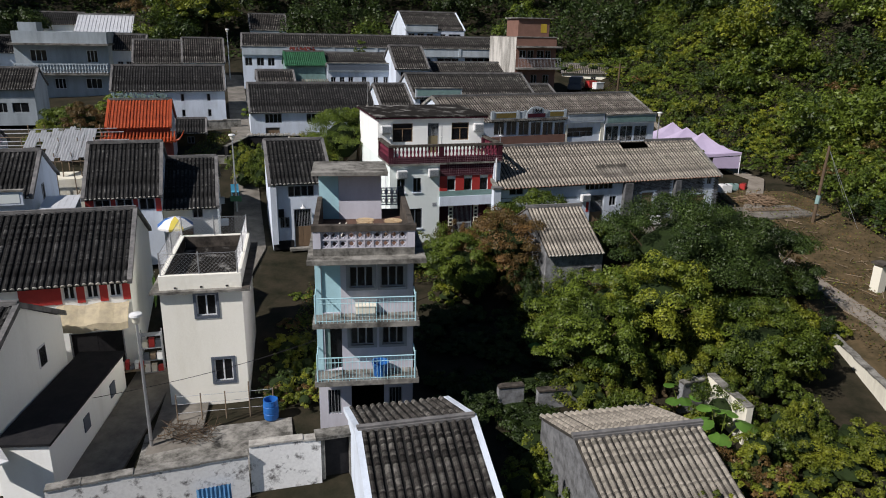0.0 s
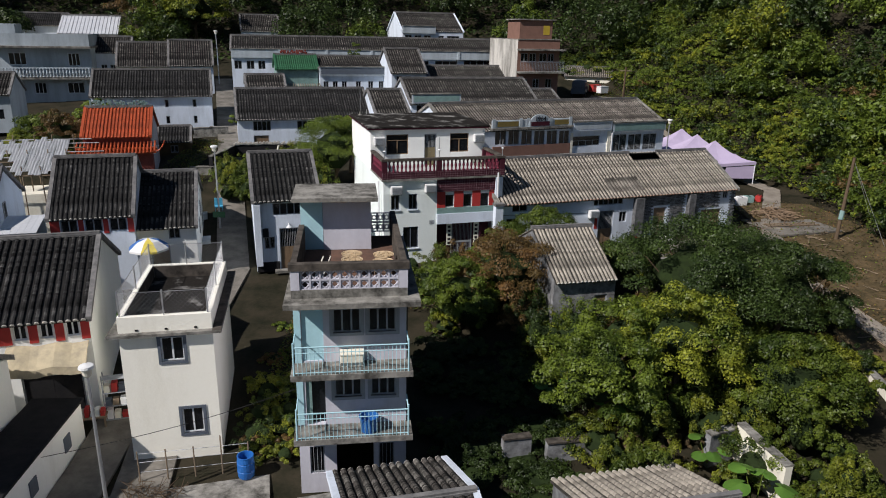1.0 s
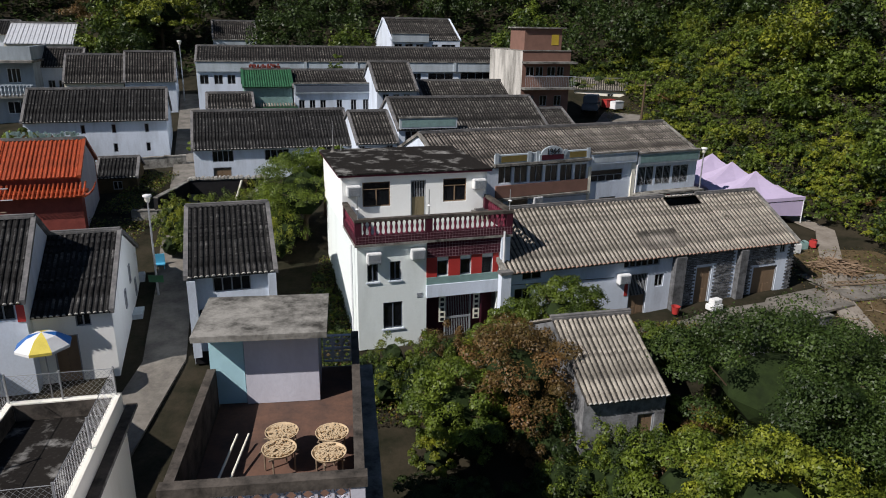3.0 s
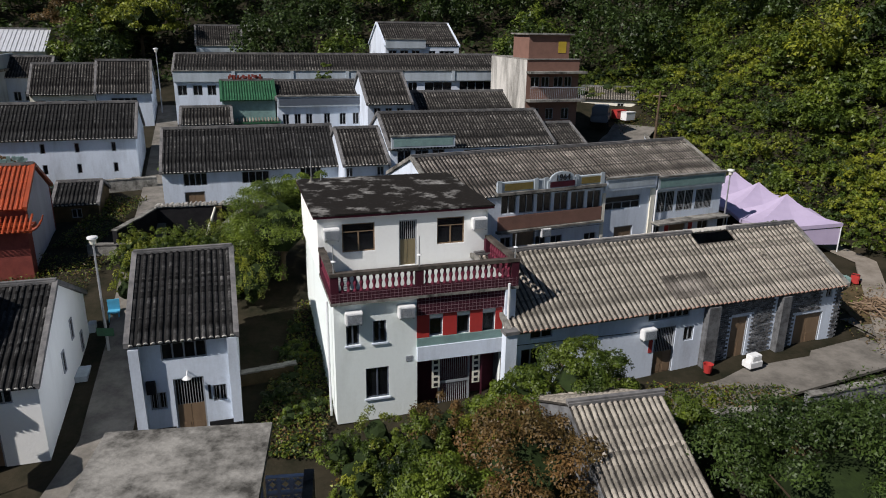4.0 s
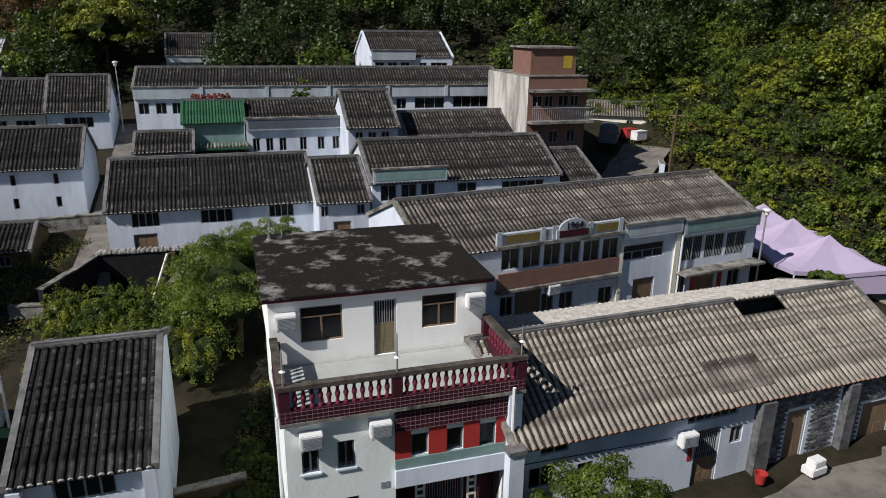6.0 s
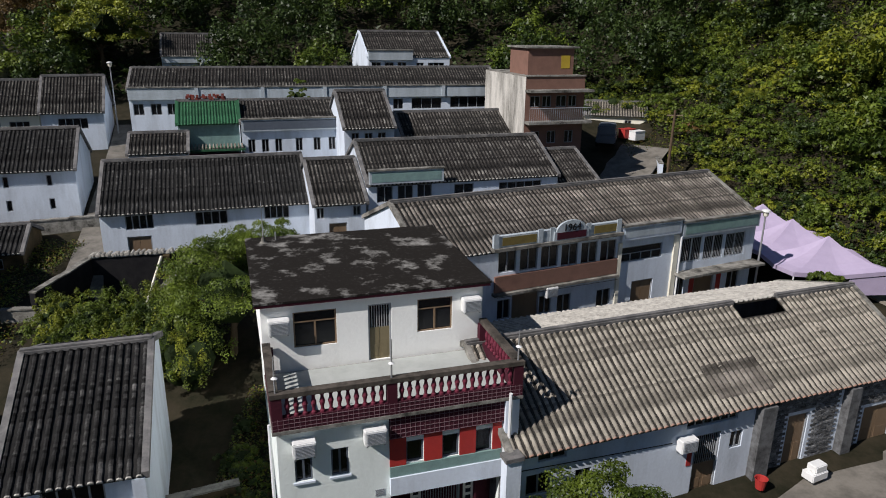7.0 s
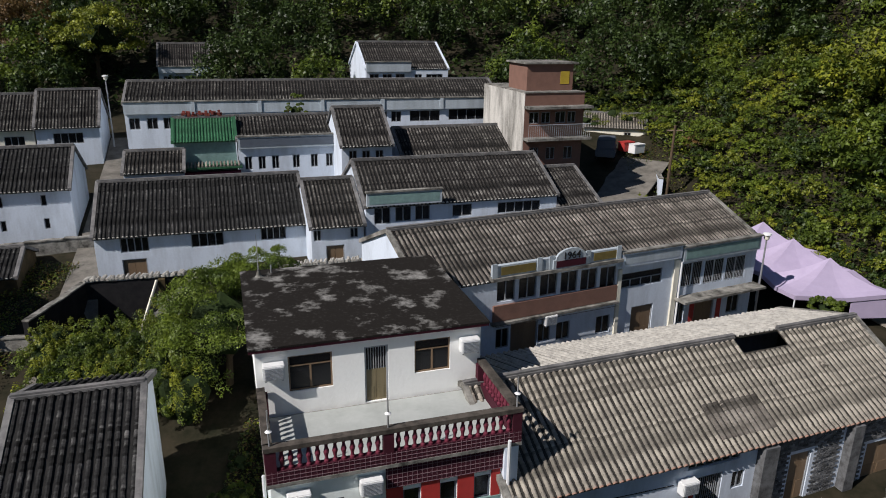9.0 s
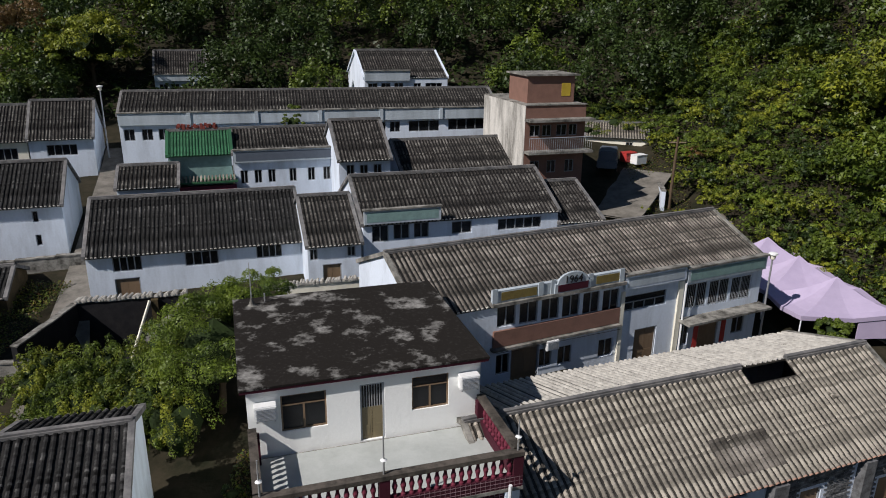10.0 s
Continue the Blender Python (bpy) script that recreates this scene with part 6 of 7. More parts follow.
p = thing("utility_pole", 19.2, 80.5, ground_z(19.2, 80.5) - 0.2, 0, "dark utility pole by the hillside", "pole")
part("shaft", tubes(((0, 0, 0), (0.1, 0, 5.6), 0.13, 0.09)), M_BARK, p)
part("crossarm", tubes(((-0.5, 0, 5.2), (0.7, 0, 5.2), 0.05)), M_WOOD, p)
bm = bmesh.new()
a, c = Vector((-15.0, 24.5, 1.2)), Vector((-0.2, 27.5, 5.0))
prev = a
for k in range(1, 25):
    t = k / 24
    q = a.lerp(c, t) - Vector((0, 0, 1.2 * math.sin(math.pi * t) * 0.5))
    tube(bm, prev - a, q - a, 0.012, 0.012, 4)
    prev = q
ob = part("overhead_cable", bm, M_BLACK)
ob.location = a
tagged(ob, "thin black cable slung between the houses", "cable")

# tents
for i, (x, y) in enumerate(((23.9, 65.3), (23.6, 69.0), (23.4, 72.8))):
    z = ground_z(x, y)
    t = thing("canopy_tent", x, y, z, 4, "lavender canvas market tent with a peaked top", "tent", "lavender tents")
    hw, hd, e = 3.0, 1.95, 5.35 - z
    bm = bmesh.new()
    n = 12
    ring = []
    for k in range(6):
        s = 1 - k / 5
        zz = e + 1.5 * (1 - s) ** 1.9
        ring.append([bm.verts.new((math.copysign(1, cx) * hw * s if abs(cx) == 1 else cx * hw * s, cy * hd * s, zz - 0.22 * (1 - abs(cx * cy)) * s)) for cx, cy in ((-1, -1), (0, -1), (1, -1), (1, 0), (1, 1), (0, 1), (-1, 1), (-1, 0))])
    for r0, r1 in zip(ring, ring[1:]):
        for k in range(8):
            bm.faces.new((r0[k], r0[(k + 1) % 8], r1[(k + 1) % 8], r1[k]))
    low = [bm.verts.new((v.co.x, v.co.y, v.co.z - 0.25)) for v in ring[0]]
    for k in range(8):
        bm.faces.new((low[k], low[(k + 1) % 8], ring[0][(k + 1) % 8], ring[0][k]))
    bmesh.ops.remove_doubles(bm, verts=bm.verts, dist=0.001)
    part("canopy", bm, M_LAVENDER, t)
    for cx in (-1, 1):
        for cy in (-1, 1):
            part("leg", tubes(((cx * hw * 0.98, cy * hd * 0.98, 0), (cx * hw * 0.98, cy * hd * 0.98, e), 0.04)), M_FRAMEWHITE, t)
    if i == 0:
        part("side_cloth", boxes((0.4, 2.9, -1.9, -1.87, 0.5, 1.6)), M_LAVENDER, t, "hanging lavender side cloth")

# parked van on the parking ground
t = thing("parked_van", 15.6, 86.2, ground_z(15.6, 86.2) - 0.02, 74, "small dark parked van with pale windows", "van")
bm = boxes((-1.9, 1.9, -0.8, 0.8, 0.35, 1.0), (-1.7, 1.1, -0.72, 0.72, 1.0, 1.75))
bmesh.ops.bevel(bm, geom=bm.edges[:], offset=0.09, segments=2, affect="EDGES")
part("body", bm, M_FRAMEDARK, t)
# bright tin colour paints the sky's reflection onto the glass
part("windscreen", boxes((1.08, 1.13, -0.62, 0.62, 1.08, 1.62)), M_TIN, t, "windscreen with its sky reflection put into a pale colour")
for sx in (-1.2, 1.2):
    for sy in (-0.82, 0.66):
        part("wheel", tubes(((sx, sy, 0.32), (sx, sy + 0.16, 0.32), 0.32, 0.32, 14)), M_BLACK, t)
for x, y, c, lab in ((17.6, 87.4, M_RED, "red crate on the parking ground"), (18.4, 87.0, M_PLASTICWHITE, "white crate on the parking ground")):
    t = thing("crate", x, y, ground_z(x, y) - 0.02, 30, lab, "crate", "yard crates")
    bm = boxes((-0.6, 0.6, -0.4, 0.4, 0.05, 0.8))
    bmesh.ops.bevel(bm, geom=bm.edges[:], offset=0.04, segments=1, affect="EDGES")
    part("body", bm, c, t)
    part("lid", boxes((-0.62, 0.62, -0.42, 0.42, 0.801, 0.86)), c, t)
# pillar on the bank
t = thing("gate_pillar", 25.7, 39.2, ground_z(25.7, 39.2) - 0.1, 20, "white plastered gate pillar with a dark cap", "pillar")
part("shaft", boxes((-0.28, 0.28, -0.28, 0.28, 0, 1.75)), M_CREAM, t)
part("cap", boxes((-0.42, 0.42, -0.42, 0.42, 1.751, 1.86)), M_MOSS, t, "blackened concrete cap")
bm = bmesh.new()
for k in range(90):
    x, y = random.uniform(-4, 3), random.uniform(-10, 8)
    z = ground_z(25.6 + x, 44 + y) - ground_z(25.6, 44)
    d = Vector((random.uniform(-1, 1), random.uniform(-1, 1), random.uniform(-0.05, 0.1))).normalized() * random.uniform(0.15, 0.7)
    tube(bm, Vector((x, y, z + 0.05)) - d, Vector((x, y, z + 0.06)) + d, 0.03, 0.02, 4)
ob = part("scrap_sticks", bm, M_WOOD)
ob.location = (25.6, 44, ground_z(25.6, 44))
tagged(ob, "scattered sticks and scrap on the dry bank", "sticks", kind="stuff")
# builder's yard
bm = bmesh.new()
for k in range(160):
    a, r = random.uniform(0, math.tau), 1.5 * math.sqrt(random.random())
    h0 = 0.7 * (1 - r / 1.6)
    d = Vector((random.uniform(-1, 1), random.uniform(-1, 1), random.uniform(-0.15, 0.2))).normalized() * random.uniform(0.3, 0.8)
    c = Vector((math.cos(a) * r, math.sin(a) * r, h0 * random.random() + 0.05))
    tube(bm, c - d, c + d, 0.035, 0.03, 4)
ob = part("timber_heap", bm, M_DOORWOOD)
ob.location = (25.0, 54.6, ground_z(25, 54.6))
tagged(ob, "heap of brown scrap timber on bare ground", "timber", kind="stuff")
strip("pavement", [(22.5, 51.6), (27.5, 53.0)], 4.2, 0.04, M_ROAD, "concrete slab of the builder's yard", "pavement")
l = thing("ladder", 23.1, 51.5, ground_z(23.1, 51.5) + 0.12, 10, "dark ladder lying on the concrete", "ladder")
part("rail", boxes((0, 4.0, 0, 0.07, 0, 0.08)), M_WOOD, l)
part("rail", boxes((0, 4.0, 0.5, 0.57, 0, 0.08)), M_WOOD, l)
for k in range(12):
    part("rung", boxes((0.2 + k * 0.32, 0.25 + k * 0.32, 0.071, 0.499, 0.02, 0.06)), M_WOOD, l)
for x, y, s, c, lab in ((23.4, 57.4, 1.0, M_PLASTICWHITE, "white crate beside the tents"), (24.4, 58.2, 0.8, M_GREENMOSAIC, "green bundle of netting beside the tents"), (25.4, 58.6, 0.7, M_RED, "red crate beside the tents")):
    t = thing("crate", x, y, ground_z(x, y) - 0.05, random.uniform(0, 60), lab, "crate", "yard crates")
    bm = boxes((-s / 2, s / 2, -s / 3, s / 3, 0, s * 0.7))
    bmesh.ops.bevel(bm, geom=bm.edges[:], offset=0.05, segments=2, affect="EDGES")
    part("body", bm, c, t)
    part("strap", boxes((-0.04, 0.04, -s / 3 - 0.01, s / 3 + 0.01, s * 0.7, s * 0.7 + 0.02)), M_BLACK, t)
t = thing("polystyrene_box", 14.9, 48.2, ground_z(14.9, 48.2) + 0.1, 25, "white foam boxes stacked on the yard", "box")
for a in ((0, 0.8, 0, 0.5, 0, 0.32), (0.15, 0.75, 0.05, 0.45, 0.325, 0.6)):
    bm = boxes(a)
    bmesh.ops.bevel(bm, geom=bm.edges[:], offset=0.03, segments=2, affect="EDGES")
    part("box", bm, M_PLASTICWHITE, t)
t = thing("bucket", 12.9, 48.0, ground_z(12.9, 48.0) + 0.08, 0, "red plastic bucket by the house wall", "bucket")
bm = bmesh.new()
lathe(bm, [(0.16, 0), (0.22, 0.42), (0.24, 0.42), (0.2, 0.4), (0.15, 0.05)], 14)
part("body", bm, M_RED, t)
# barrel in the yard
t = thing("barrel", -6.72, 26.1, -0.08, 0, "bright blue plastic barrel in the yard", "barrel")
bm = bmesh.new()
lathe(bm, [(0.25, 0), (0.29, 0.06), (0.31, 0.3), (0.29, 0.33), (0.31, 0.36), (0.31, 0.62), (0.29, 0.65), (0.31, 0.68), (0.28, 0.88), (0.3, 0.9), (0.26, 0.9), (0.24, 0.6)], 20)
part("body", bm, M_BLUE, t)
bm = bmesh.new()
lathe(bm, [(0.24, 0.55), (0.235, 0.57)], 20)
part("water", bm, M_WINDOW, t)
# umbrella on the terrace beyond the cube house
t = thing("parasol", -15.4, 39.6, 1.55, 0, "blue, yellow and white striped parasol", "parasol")
part("pole", tubes(((0, 0, 0), (0, 0, 3.2), 0.025)), M_STEEL, t)
M_YELLOW = material("yellow_cloth", (0.75, 0.62, 0.12), rough=0.8)
for k in range(8):
    bm = bmesh.new()
    a0, a1 = k * math.tau / 8, (k + 1) * math.tau / 8
    for r0, z0, r1, z1 in ((0.0, 3.25, 0.55, 3.1), (0.55, 3.1, 1.05, 2.72), (1.05, 2.72, 1.05, 2.6)):
        vs = [bm.verts.new((r * math.cos(a), r * math.sin(a), z)) for r, a, z in ((r0, a0, z0), (r1, a0, z1), (r1, a1, z1), (r0, a1, z0))]
        bm.faces.new(vs)
    part("panel", bm, (M_BLUE, M_PLASTICWHITE, M_YELLOW, M_PLASTICWHITE)[k % 4], t)
# chair and bin beside the lane lamp
t = thing("plastic_chair", -15.6, 51.8, 3.0, 20, "light blue plastic chair by the lane", "chair")
M_LBLUE = material("light_blue_plastic", (0.10, 0.42, 0.62), rough=0.45)
part("seat", boxes((-0.28, 0.28, -0.25, 0.25, 0.42, 0.47)), M_LBLUE, t)
part("backrest", boxes((-0.28, 0.28, 0.22, 0.27, 0.471, 1.0)), M_LBLUE, t)
for a, b_ in ((-0.26, -0.23), (0.21, -0.23), (-0.26, 0.18), (0.21, 0.18)):
    part("leg", boxes((a, a + 0.05, b_, b_ + 0.05, -0.2, 0.419)), M_LBLUE, t)
# scaffold canopy beside the temple
t = thing("tin_canopy", -26.3, 47.6, 2.0, 17, "bright crumpled tin sheets on a bamboo scaffold canopy", "canopy")
part("wall", boxes((-2.0, 2.0, 0.2, 3.0, 0, 3.0)), M_CREAM, t, "cream plastered shed under the scaffold")
for k in range(12):
    x = -2.1 + k * 0.36
    bm = bmesh.new()
    far, near = 3.0 + random.uniform(-0.5, 0.4), -0.9 - random.uniform(0, 0.5) if 3 < k else 0.9 + random.uniform(-0.5, 0.5)
    last = None
    for y in np.linspace(near, far, 5):
        z = 5.0 + 0.36 * y + random.uniform(-0.05, 0.05)
        cur = [bm.verts.new((x + q * 0.09, y, z + (0.03 if q % 2 else 0.0))) for q in range(5)]
        if last:
            for a in range(4):
                bm.faces.new((last[a], last[a + 1], cur[a + 1], cur[a]))
        last = cur
    bmesh.ops.solidify(bm, geom=bm.faces[:], thickness=0.012)
    part("tin_sheet", bm, M_TIN, t)
for k in range(5):
    for y in (-0.8, 1.2, 3.1):
        part("pole", tubes(((-2.3 + k * 1.15, y, 0), (-2.3 + k * 1.15 + random.uniform(-0.1, 0.1), y, 5.3 + 0.36 * y), 0.045, 0.035, 6)), M_WOOD, t)
for k in range(9):
    y = -1.2 + k * 0.55
    part("crosspole", tubes(((-3.6 - random.random(), y, 4.93 + 0.36 * y), (2.9 + random.random() * 2, y, 4.9 + 0.36 * y), 0.04, 0.035, 6)), M_STEEL if k % 3 else M_WOOD, t)
for k in range(4):
    part("brace", tubes(((1.2 + 0.4 * k, -0.9, 2.2 + 0.4 * k), (2.6, 0.6 + 0.6 * k, 4.8), 0.035, 0.03, 5)), M_WOOD, t)
# things before the big house
t = thing("street_stall", -14.3, 28.2, -0.1, 17, "cluttered stall shelf beside the awning", "stall")
part("table", boxes((0, 1.4, 0, 0.6, 0.75, 0.82)), M_WOOD, t)
for a in ((0.02, 0.02), (1.3, 0.02), (0.02, 0.5), (1.3, 0.5)):
    part("leg", boxes((a[0], a[0] + 0.07, a[1], a[1] + 0.07, 0, 0.749)), M_WOOD, t)
for k in range(7):
    part("parcel", boxes((0.05 + k * 0.19, 0.2 + k * 0.19, 0.1, 0.45, 0.822, 0.95 + random.uniform(0, 0.3))), random.choice((M_RED, M_PLASTICWHITE, M_CREAM, M_FRAME)), t)

t = thing("wall_shelf", -13.3, 29.35, -0.1, 17, "tall cluttered metal shelf beside the awning", "shelf")
for k in range(4):
    part("shelf_board", boxes((0, 0.9, -0.4, 0, 0.4 + k * 0.6, 0.43 + k * 0.6)), M_FRAME, t)
for u in (0.0, 0.86):
    part("upright", boxes((u, u + 0.04, -0.4, -0.36, 0, 2.4)), M_FRAME, t)
    part("upright", boxes((u, u + 0.04, -0.04, 0, 0, 2.4)), M_FRAME, t)
for k in range(9):
    u, lev = 0.06 + (k % 3) * 0.28, 0.432 + (k // 3) * 0.6
    part("parcel", boxes((u, u + 0.22, -0.34, -0.08, lev, lev + random.uniform(0.2, 0.42))), (M_PLASTICWHITE, M_CREAM, M_RED, M_FRAMEDARK, M_WOOD)[k % 5], t)
t = thing("hanging_towel", -13.35, 31.2, 2.6, 107, "green cloth hung on the white end wall", "cloth")
part("cloth", boxes((0, 0.5, -0.05, -0.02, 0, 1.5), (0.5, 0.72, -0.06, -0.02, 0.2, 1.3)), M_BROADLEAF, t)
part("rod", tubes(((-0.1, -0.04, 1.52), (0.85, -0.04, 1.52), 0.015, 0.015, 6)), M_STEEL, t)
bm = bmesh.new()
for k in range(120):
    c = Vector((random.uniform(-1.0, 1.0), random.uniform(-0.6, 0.6), random.uniform(0.05, 0.35)))
    d = Vector((random.uniform(-1, 1), random.uniform(-1, 1), random.uniform(-0.1, 0.6))).normalized() * random.uniform(0.2, 0.5)
    tube(bm, c - d * 0.5, c + d, 0.014, 0.008, 4)
ob = part("brushwood_heap", bm, M_BARK)
ob.location = (-9.6, 24.6, -0.02)
tagged(ob, "heap of dark dry branches in the yard", "branches", kind="stuff")
f = thing("wire_fence", -10.4, 25.6, -0.05, 12, "rusty wire fence with thin posts before the cube house", "fence")
for k in range(5):
    part("post", tubes(((k * 0.95, 0, 0), (k * 0.95, 0, 1.25 if k != 3 else 1.6), 0.025, 0.025, 6)), M_WOOD, f)
for zz in (0.4, 0.8, 1.15):
    part("wire", tubes(((0, 0, zz), (3.8, 0, zz + 0.03), 0.01, 0.01, 4)), M_STEEL, f)
t = thing("parasol", -14.7, 20.2, -0.5, 0, "large white square parasol", "parasol")
part("pole", tubes(((0, 0, 0), (0, 0, 2.5), 0.03)), M_STEEL, t)
bm = bmesh.new()
lathe(bm, [(1.0, 2.2), (0.98, 2.26), (0.5, 2.42), (0.04, 2.56)], 4)
part("canopy", bm, M_PLASTICWHITE, t)

# ---- trees and bushes ----
tree(13.0, 36.8, 6.4, 4.1, M_LEAFDARK, "large dark green broad-crowned tree in the plot", clumps=105, leaves=190, size=0.1)
tree(16.8, 36.0, 5.6, 3.0, M_LEAFDARK, "dark green broad-crowned tree in the plot", clumps=75, leaves=180, size=0.1)
tree(3.7, 38.6, 4.6, 2.6, M_LEAFBROWN, "russet-brown bushy tree among green shrubs", clumps=60, leaves=110, size=0.1)
tree(6.3, 43.7, 4.0, 2.2, M_LEAF, "green bushy tree before the long house", clumps=60, leaves=110, size=0.1)
tree(4.0, 42.8, 3.4, 1.7, M_LEAF, "green bushy tree before the white wall", clumps=50, leaves=100, size=0.1)
tree(9.2, 42.2, 3.0, 1.5, M_LEAF, "green bushy tree behind the ruin", clumps=50, leaves=100, size=0.1)
tree(10.3, 31.0, 5.4, 2.5, M_LEAFYELLOW, "yellow-green bushy tree in the plot", clumps=70, leaves=110, size=0.11)
tree(6.6, 29.3, 4.6, 2.4, M_LEAF, "green bushy tree in the plot", clumps=70, leaves=110, size=0.11)
tree(8.6, 33.2, 3.6, 2.2, M_LEAF, "green bushy tree beside the ruin", clumps=60, leaves=110, size=0.11)
tree(14.6, 30.0, 3.8, 2.6, M_LEAF, "bright green climber-covered tree in the plot", clumps=70, leaves=110, size=0.11)
tree(16.2, 30.6, 3.4, 2.0, M_LEAFYELLOW, "sunlit yellow-green bushy tree in the plot", clumps=60, leaves=110, size=0.11)
tree(1.2, 37.5, 3.6, 1.9, M_LEAF, "green bushy tree beside the white house", clumps=60, leaves=110, size=0.1)
tree(-7.9, 55.4, 5.7, 2.6, M_LEAF, "dense green tree between houses", clumps=80, leaves=120, size=0.09)
tree(-7.2, 58.8, 5.0, 1.9, M_LEAF, "dense green tree between houses", clumps=60, leaves=110, size=0.09)
tree(-29.6, 58.6, 4.8, 1.9, M_LEAFBROWN, "rusty-leaved bush beside the temple", clumps=50, leaves=90, size=0.12)
tree(-27.8, 60.6, 5.2, 1.7, M_LEAF, "green climber-covered bush behind the temple", clumps=50, leaves=90, size=0.12)
tree(-31.6, 57.2, 3.6, 1.6, M_LEAFYELLOW, "yellowish bush beside the temple", clumps=44, leaves=90, size=0.12)
tree(-19.2, 70.0, 2.2, 0.9, M_LEAF, "small green bush on the lane wall", clumps=24, leaves=70, size=0.1)
tree(-33.0, 62.0, 3.4, 2.4, M_LEAF, "bushy tree behind the temple", clumps=60, leaves=90, size=0.13)
tree(-29.5, 65.0, 3.2, 2.2, M_LEAFBROWN, "russet bushy tree behind the temple", clumps=50, leaves=90, size=0.13)
tree(-9.8, 82.6, 5.0, 0.9, M_LEAF, "slim young tree growing behind the parapet", clumps=26, leaves=70, size=0.12, z=9.5)
tree(-33, 100, 8.0, 4.2, M_LEAFYELLOW, "tall thin-leaved yellowing tree below the wood", clumps=60, leaves=80, size=0.2)
tree(-40, 101, 8.0, 4.2, M_LEAFBROWN, "tall autumn-brown tree below the wood", clumps=60, leaves=80, size=0.2)
tree(21.7, 61.0, 3.2, 1.0, M_LEAF, "small tree beside the tents", clumps=24, leaves=70, size=0.11, low=0.55)
spots = []
for gy in np.arange(21, 44, 1.7):
    for gx in np.arange(0.4, 22, 1.7):
        x, y = gx + RNG.uniform(-0.6, 0.6), gy + RNG.uniform(-0.6, 0.6)
        if (4.6 < x < 10.2 and 35.6 < y < 43.6) or (y > 43.3 and x > 3) or x > 21.0 - max(0, (y - 34)) * 0.02 or (x > 17.6 and y < 33.5):
            continue
        if (x < 10.5 and y < 24.6) and not (x < 4.4 and y > 20.5 and x > 2.6):
            continue
        # shrubs beside the balcony house get dark leaves in place of its shadow
        dark = x < 5.5 and y < 36
        h = RNG.uniform(0.5, 1.1) if dark else RNG.uniform(0.5, 2.9)
        if 10 < x and y < 27.5:
            h = RNG.uniform(0.9, 2.0)
        mi = 2 if dark else int(RNG.choice([0, 1, 1, 1] if y < 34 else [0, 0, 1, 2, 3]))
        if x > 10 and y < 28:
            mi = int(RNG.choice([1, 1, 1, 0]))
        spots.append((x, y, ground_z(x, y) - 0.2, RNG.uniform(0.7, 1.4), h, mi))
thicket("garden_thicket", "tangled green and yellow shrubs and climbers filling the abandoned plots", spots, [M_LEAF, M_LEAFYELLOW, M_LEAFDARK, M_LEAFBROWN], 0.052, "shrubs", 24, 130)
spots = [(RNG.uniform(8.2, 12.0), RNG.uniform(17.5, 22.5), 1.2, RNG.uniform(0.5, 0.9), RNG.uniform(0.5, 1.0), int(RNG.choice([1, 3]))) for _ in range(26)]
spots += [(RNG.uniform(3.0, 4.9), RNG.uniform(18.5, 23.0), None, RNG.uniform(0.5, 0.9), RNG.uniform(0.8, 1.7), int(RNG.choice([0, 1]))) for _ in range(18)]
spots += [(RNG.uniform(-7.3, -4.6), RNG.uniform(28.0, 31.5), None, RNG.uniform(0.5, 0.9), RNG.uniform(0.6, 1.3), int(RNG.choice([0, 1, 2]))) for _ in range(26)]
spots += [(RNG.uniform(-7.0, -4.9), RNG.uniform(26.9, 28.0), None, RNG.uniform(0.4, 0.6), RNG.uniform(0.5, 0.9), int(RNG.choice([1, 3]))) for _ in range(14)]
for _ in range(70):
    x = RNG.uniform(-16.4, -8.6)
    spots.append((x, RNG.uniform(52.4, 57.2), None, RNG.uniform(0.8, 1.4), RNG.uniform(0.8, 1.2) * (1.5 + 1.6 * (x + 16.4) / 7.8), int(RNG.choice([0, 0, 1]))))
spots += [(RNG.uniform(-16.5, -15.2), RNG.uniform(54.0, 58.0), None, RNG.uniform(0.6, 1.0), RNG.uniform(1.5, 2.6), 1) for _ in range(8)]
spots += [(RNG.uniform(-6.6, -4.2), RNG.uniform(41.5, 52), None, RNG.uniform(0.4, 0.8), RNG.uniform(0.3, 0.7), int(RNG.choice([0, 2]))) for _ in range(30)]
spots += [(RNG.uniform(-3.0, 4.5), RNG.uniform(40.0, 43.0), None, RNG.uniform(0.6, 1.0), RNG.uniform(0.9, 1.8), int(RNG.choice([0, 0, 1]))) for _ in range(26)]
spots += [(RNG.uniform(17, 20.5), RNG.uniform(68, 80), None, RNG.uniform(0.4, 0.8), RNG.uniform(0.4, 0.9), int(RNG.choice([0, 1]))) for _ in range(16)]
spots += [(RNG.uniform(14, 22), RNG.uniform(92, 97), None, RNG.uniform(1.0, 1.6), RNG.uniform(1.0, 2.0), int(RNG.choice([0, 1]))) for _ in range(16)]
spots += [(RNG.uniform(-36, -26), RNG.uniform(60, 66), None, RNG.uniform(0.8, 1.4), RNG.uniform(1.0, 2.0), int(RNG.choice([0, 1, 3]))) for _ in range(20)]
spots += [(RNG.uniform(4.6, 10.0), RNG.uniform(33.8, 35.8), None, RNG.uniform(0.8, 1.2), RNG.uniform(1.6, 2.7), int(RNG.choice([0, 0, 1, 2]))) for _ in range(24)]
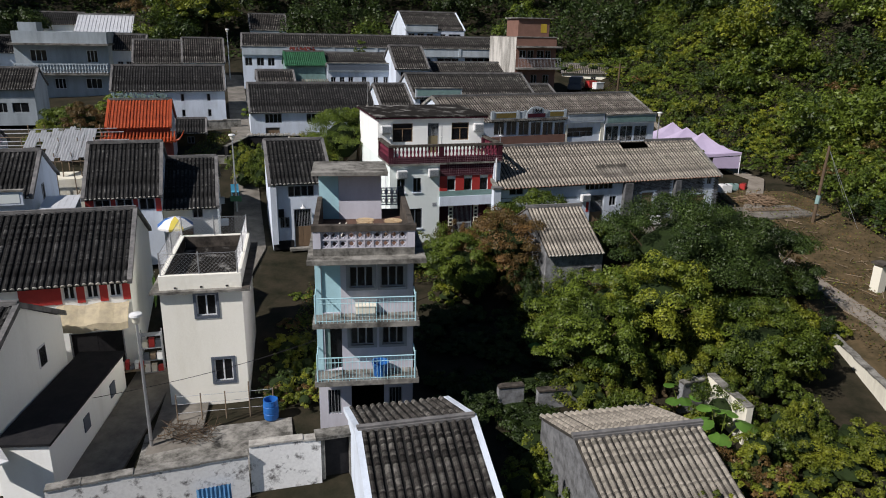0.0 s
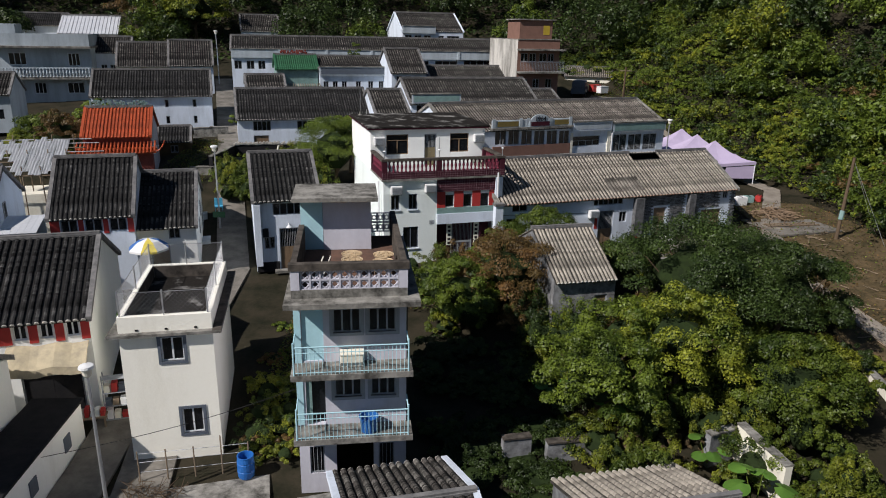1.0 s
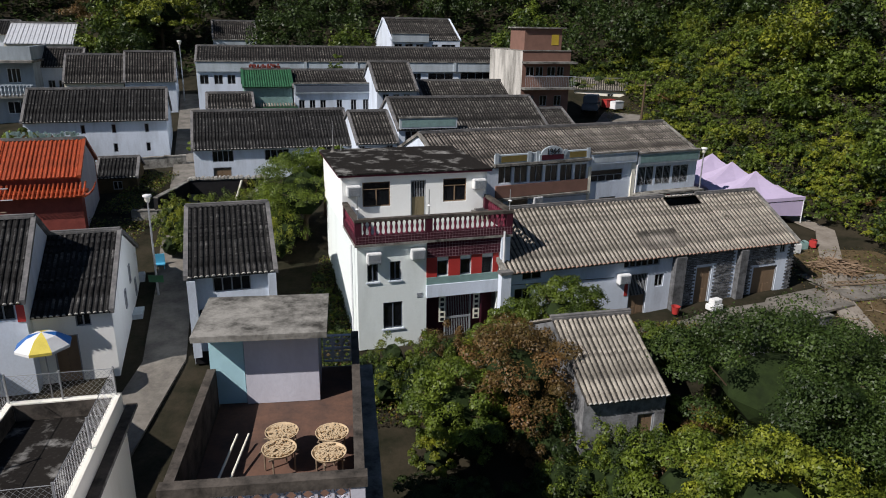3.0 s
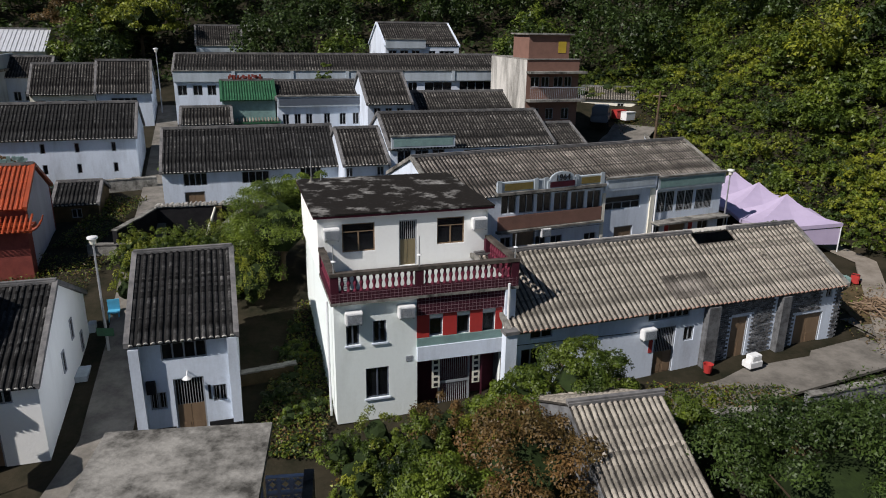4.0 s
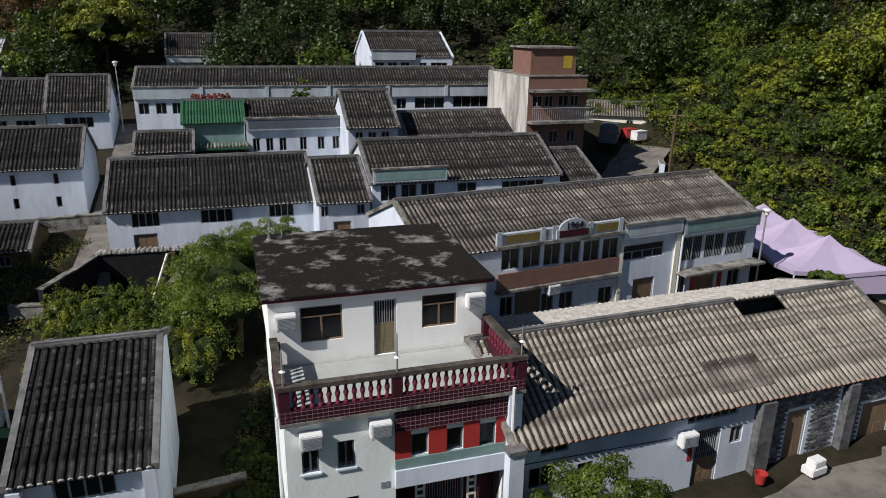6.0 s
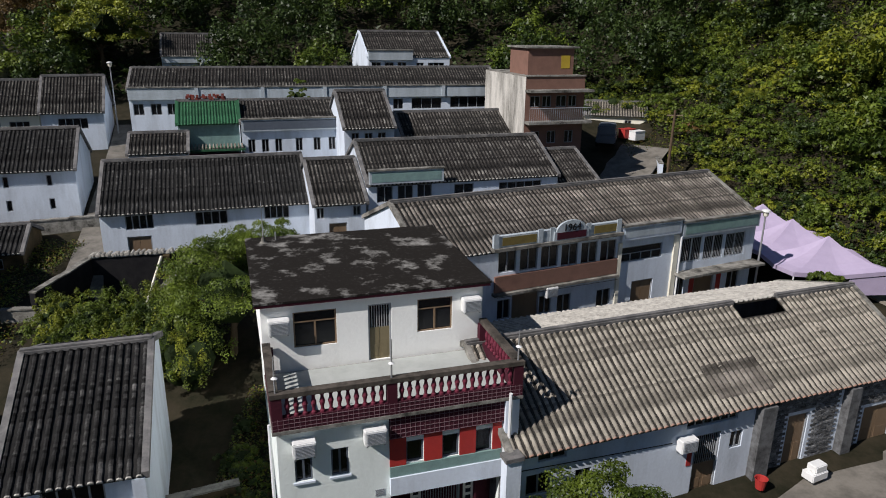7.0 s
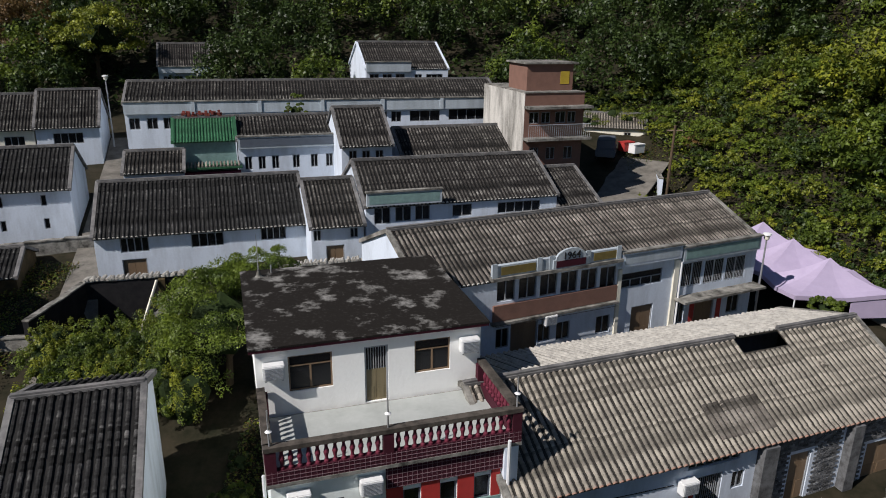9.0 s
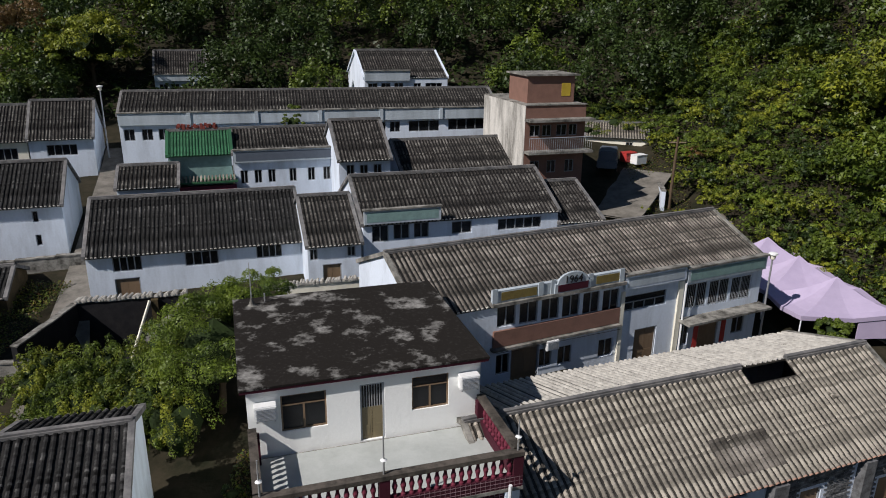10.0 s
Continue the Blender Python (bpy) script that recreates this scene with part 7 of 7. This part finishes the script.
spots += [(RNG.uniform(4.3, 5.2), RNG.uniform(36.0, 40.0), None, RNG.uniform(0.6, 1.0), RNG.uniform(1.8, 3.0), int(RNG.choice([0, 2, 3]))) for _ in range(12)]
spots += [(RNG.uniform(-7.8, -5.2), RNG.uniform(31.5, 38.0), None, RNG.uniform(0.4, 0.8), RNG.uniform(0.15, 0.35), int(RNG.choice([0, 1, 3]))) for _ in range(22)]
spots = [(x, y, ground_z(x, y) - 0.15 if z is None else z, r, h, mi) for x, y, z, r, h, mi in spots]
thicket("garden_shrubs", "overgrown shrubs and creepers between the houses", spots, [M_LEAF, M_LEAFYELLOW, M_LEAFDARK, M_LEAFBROWN], 0.052, "shrubs", 14, 70)


def broad_plant(x, y, z, n, size, label):
    """A plant of large heart-shaped leaves on stalks."""
    t = thing("taro_plant", x, y, z, RNG.uniform(0, 360), label, "plant", "broad-leaved plants")
    for k in range(n):
        a = k * 2.4
        c = Vector((math.cos(a) * size * 0.9, math.sin(a) * size * 0.9, size * RNG.uniform(1.1, 1.9)))
        part("stalk", tubes(((0, 0, 0), c, 0.025, 0.015, 5)), M_LEAF, t)
        bm = bmesh.new()
        ring = []
        for j in range(14):
            b = j * math.tau / 14
            r = size * (0.55 + 0.25 * math.cos(b) - (0.28 if j == 7 else 0))
            ring.append(bm.verts.new(c + Vector((math.cos(a + b) * r, math.sin(a + b) * r, -0.25 * r * math.cos(b) - 0.12 * abs(math.sin(b)) * size))))
        mid_ = bm.verts.new(c + Vector((0, 0, 0.06 * size)))
        for j in range(14):
            bm.faces.new((mid_, ring[j], ring[(j + 1) % 14]))
        part("leaf", bm, M_BROADLEAF, t)


broad_plant(11.0, 24.2, 0.3, 5, 0.75, "taro plant with huge lime-green leaves by the ruin")
broad_plant(7.4, 29.4, 0.6, 5, 0.55, "taro plant with broad green leaves")
broad_plant(5.2, 31.6, 0.4, 4, 0.5, "taro plant with broad green leaves")
broad_plant(10.4, 27.0, 0.3, 4, 0.5, "taro plant with broad green leaves")
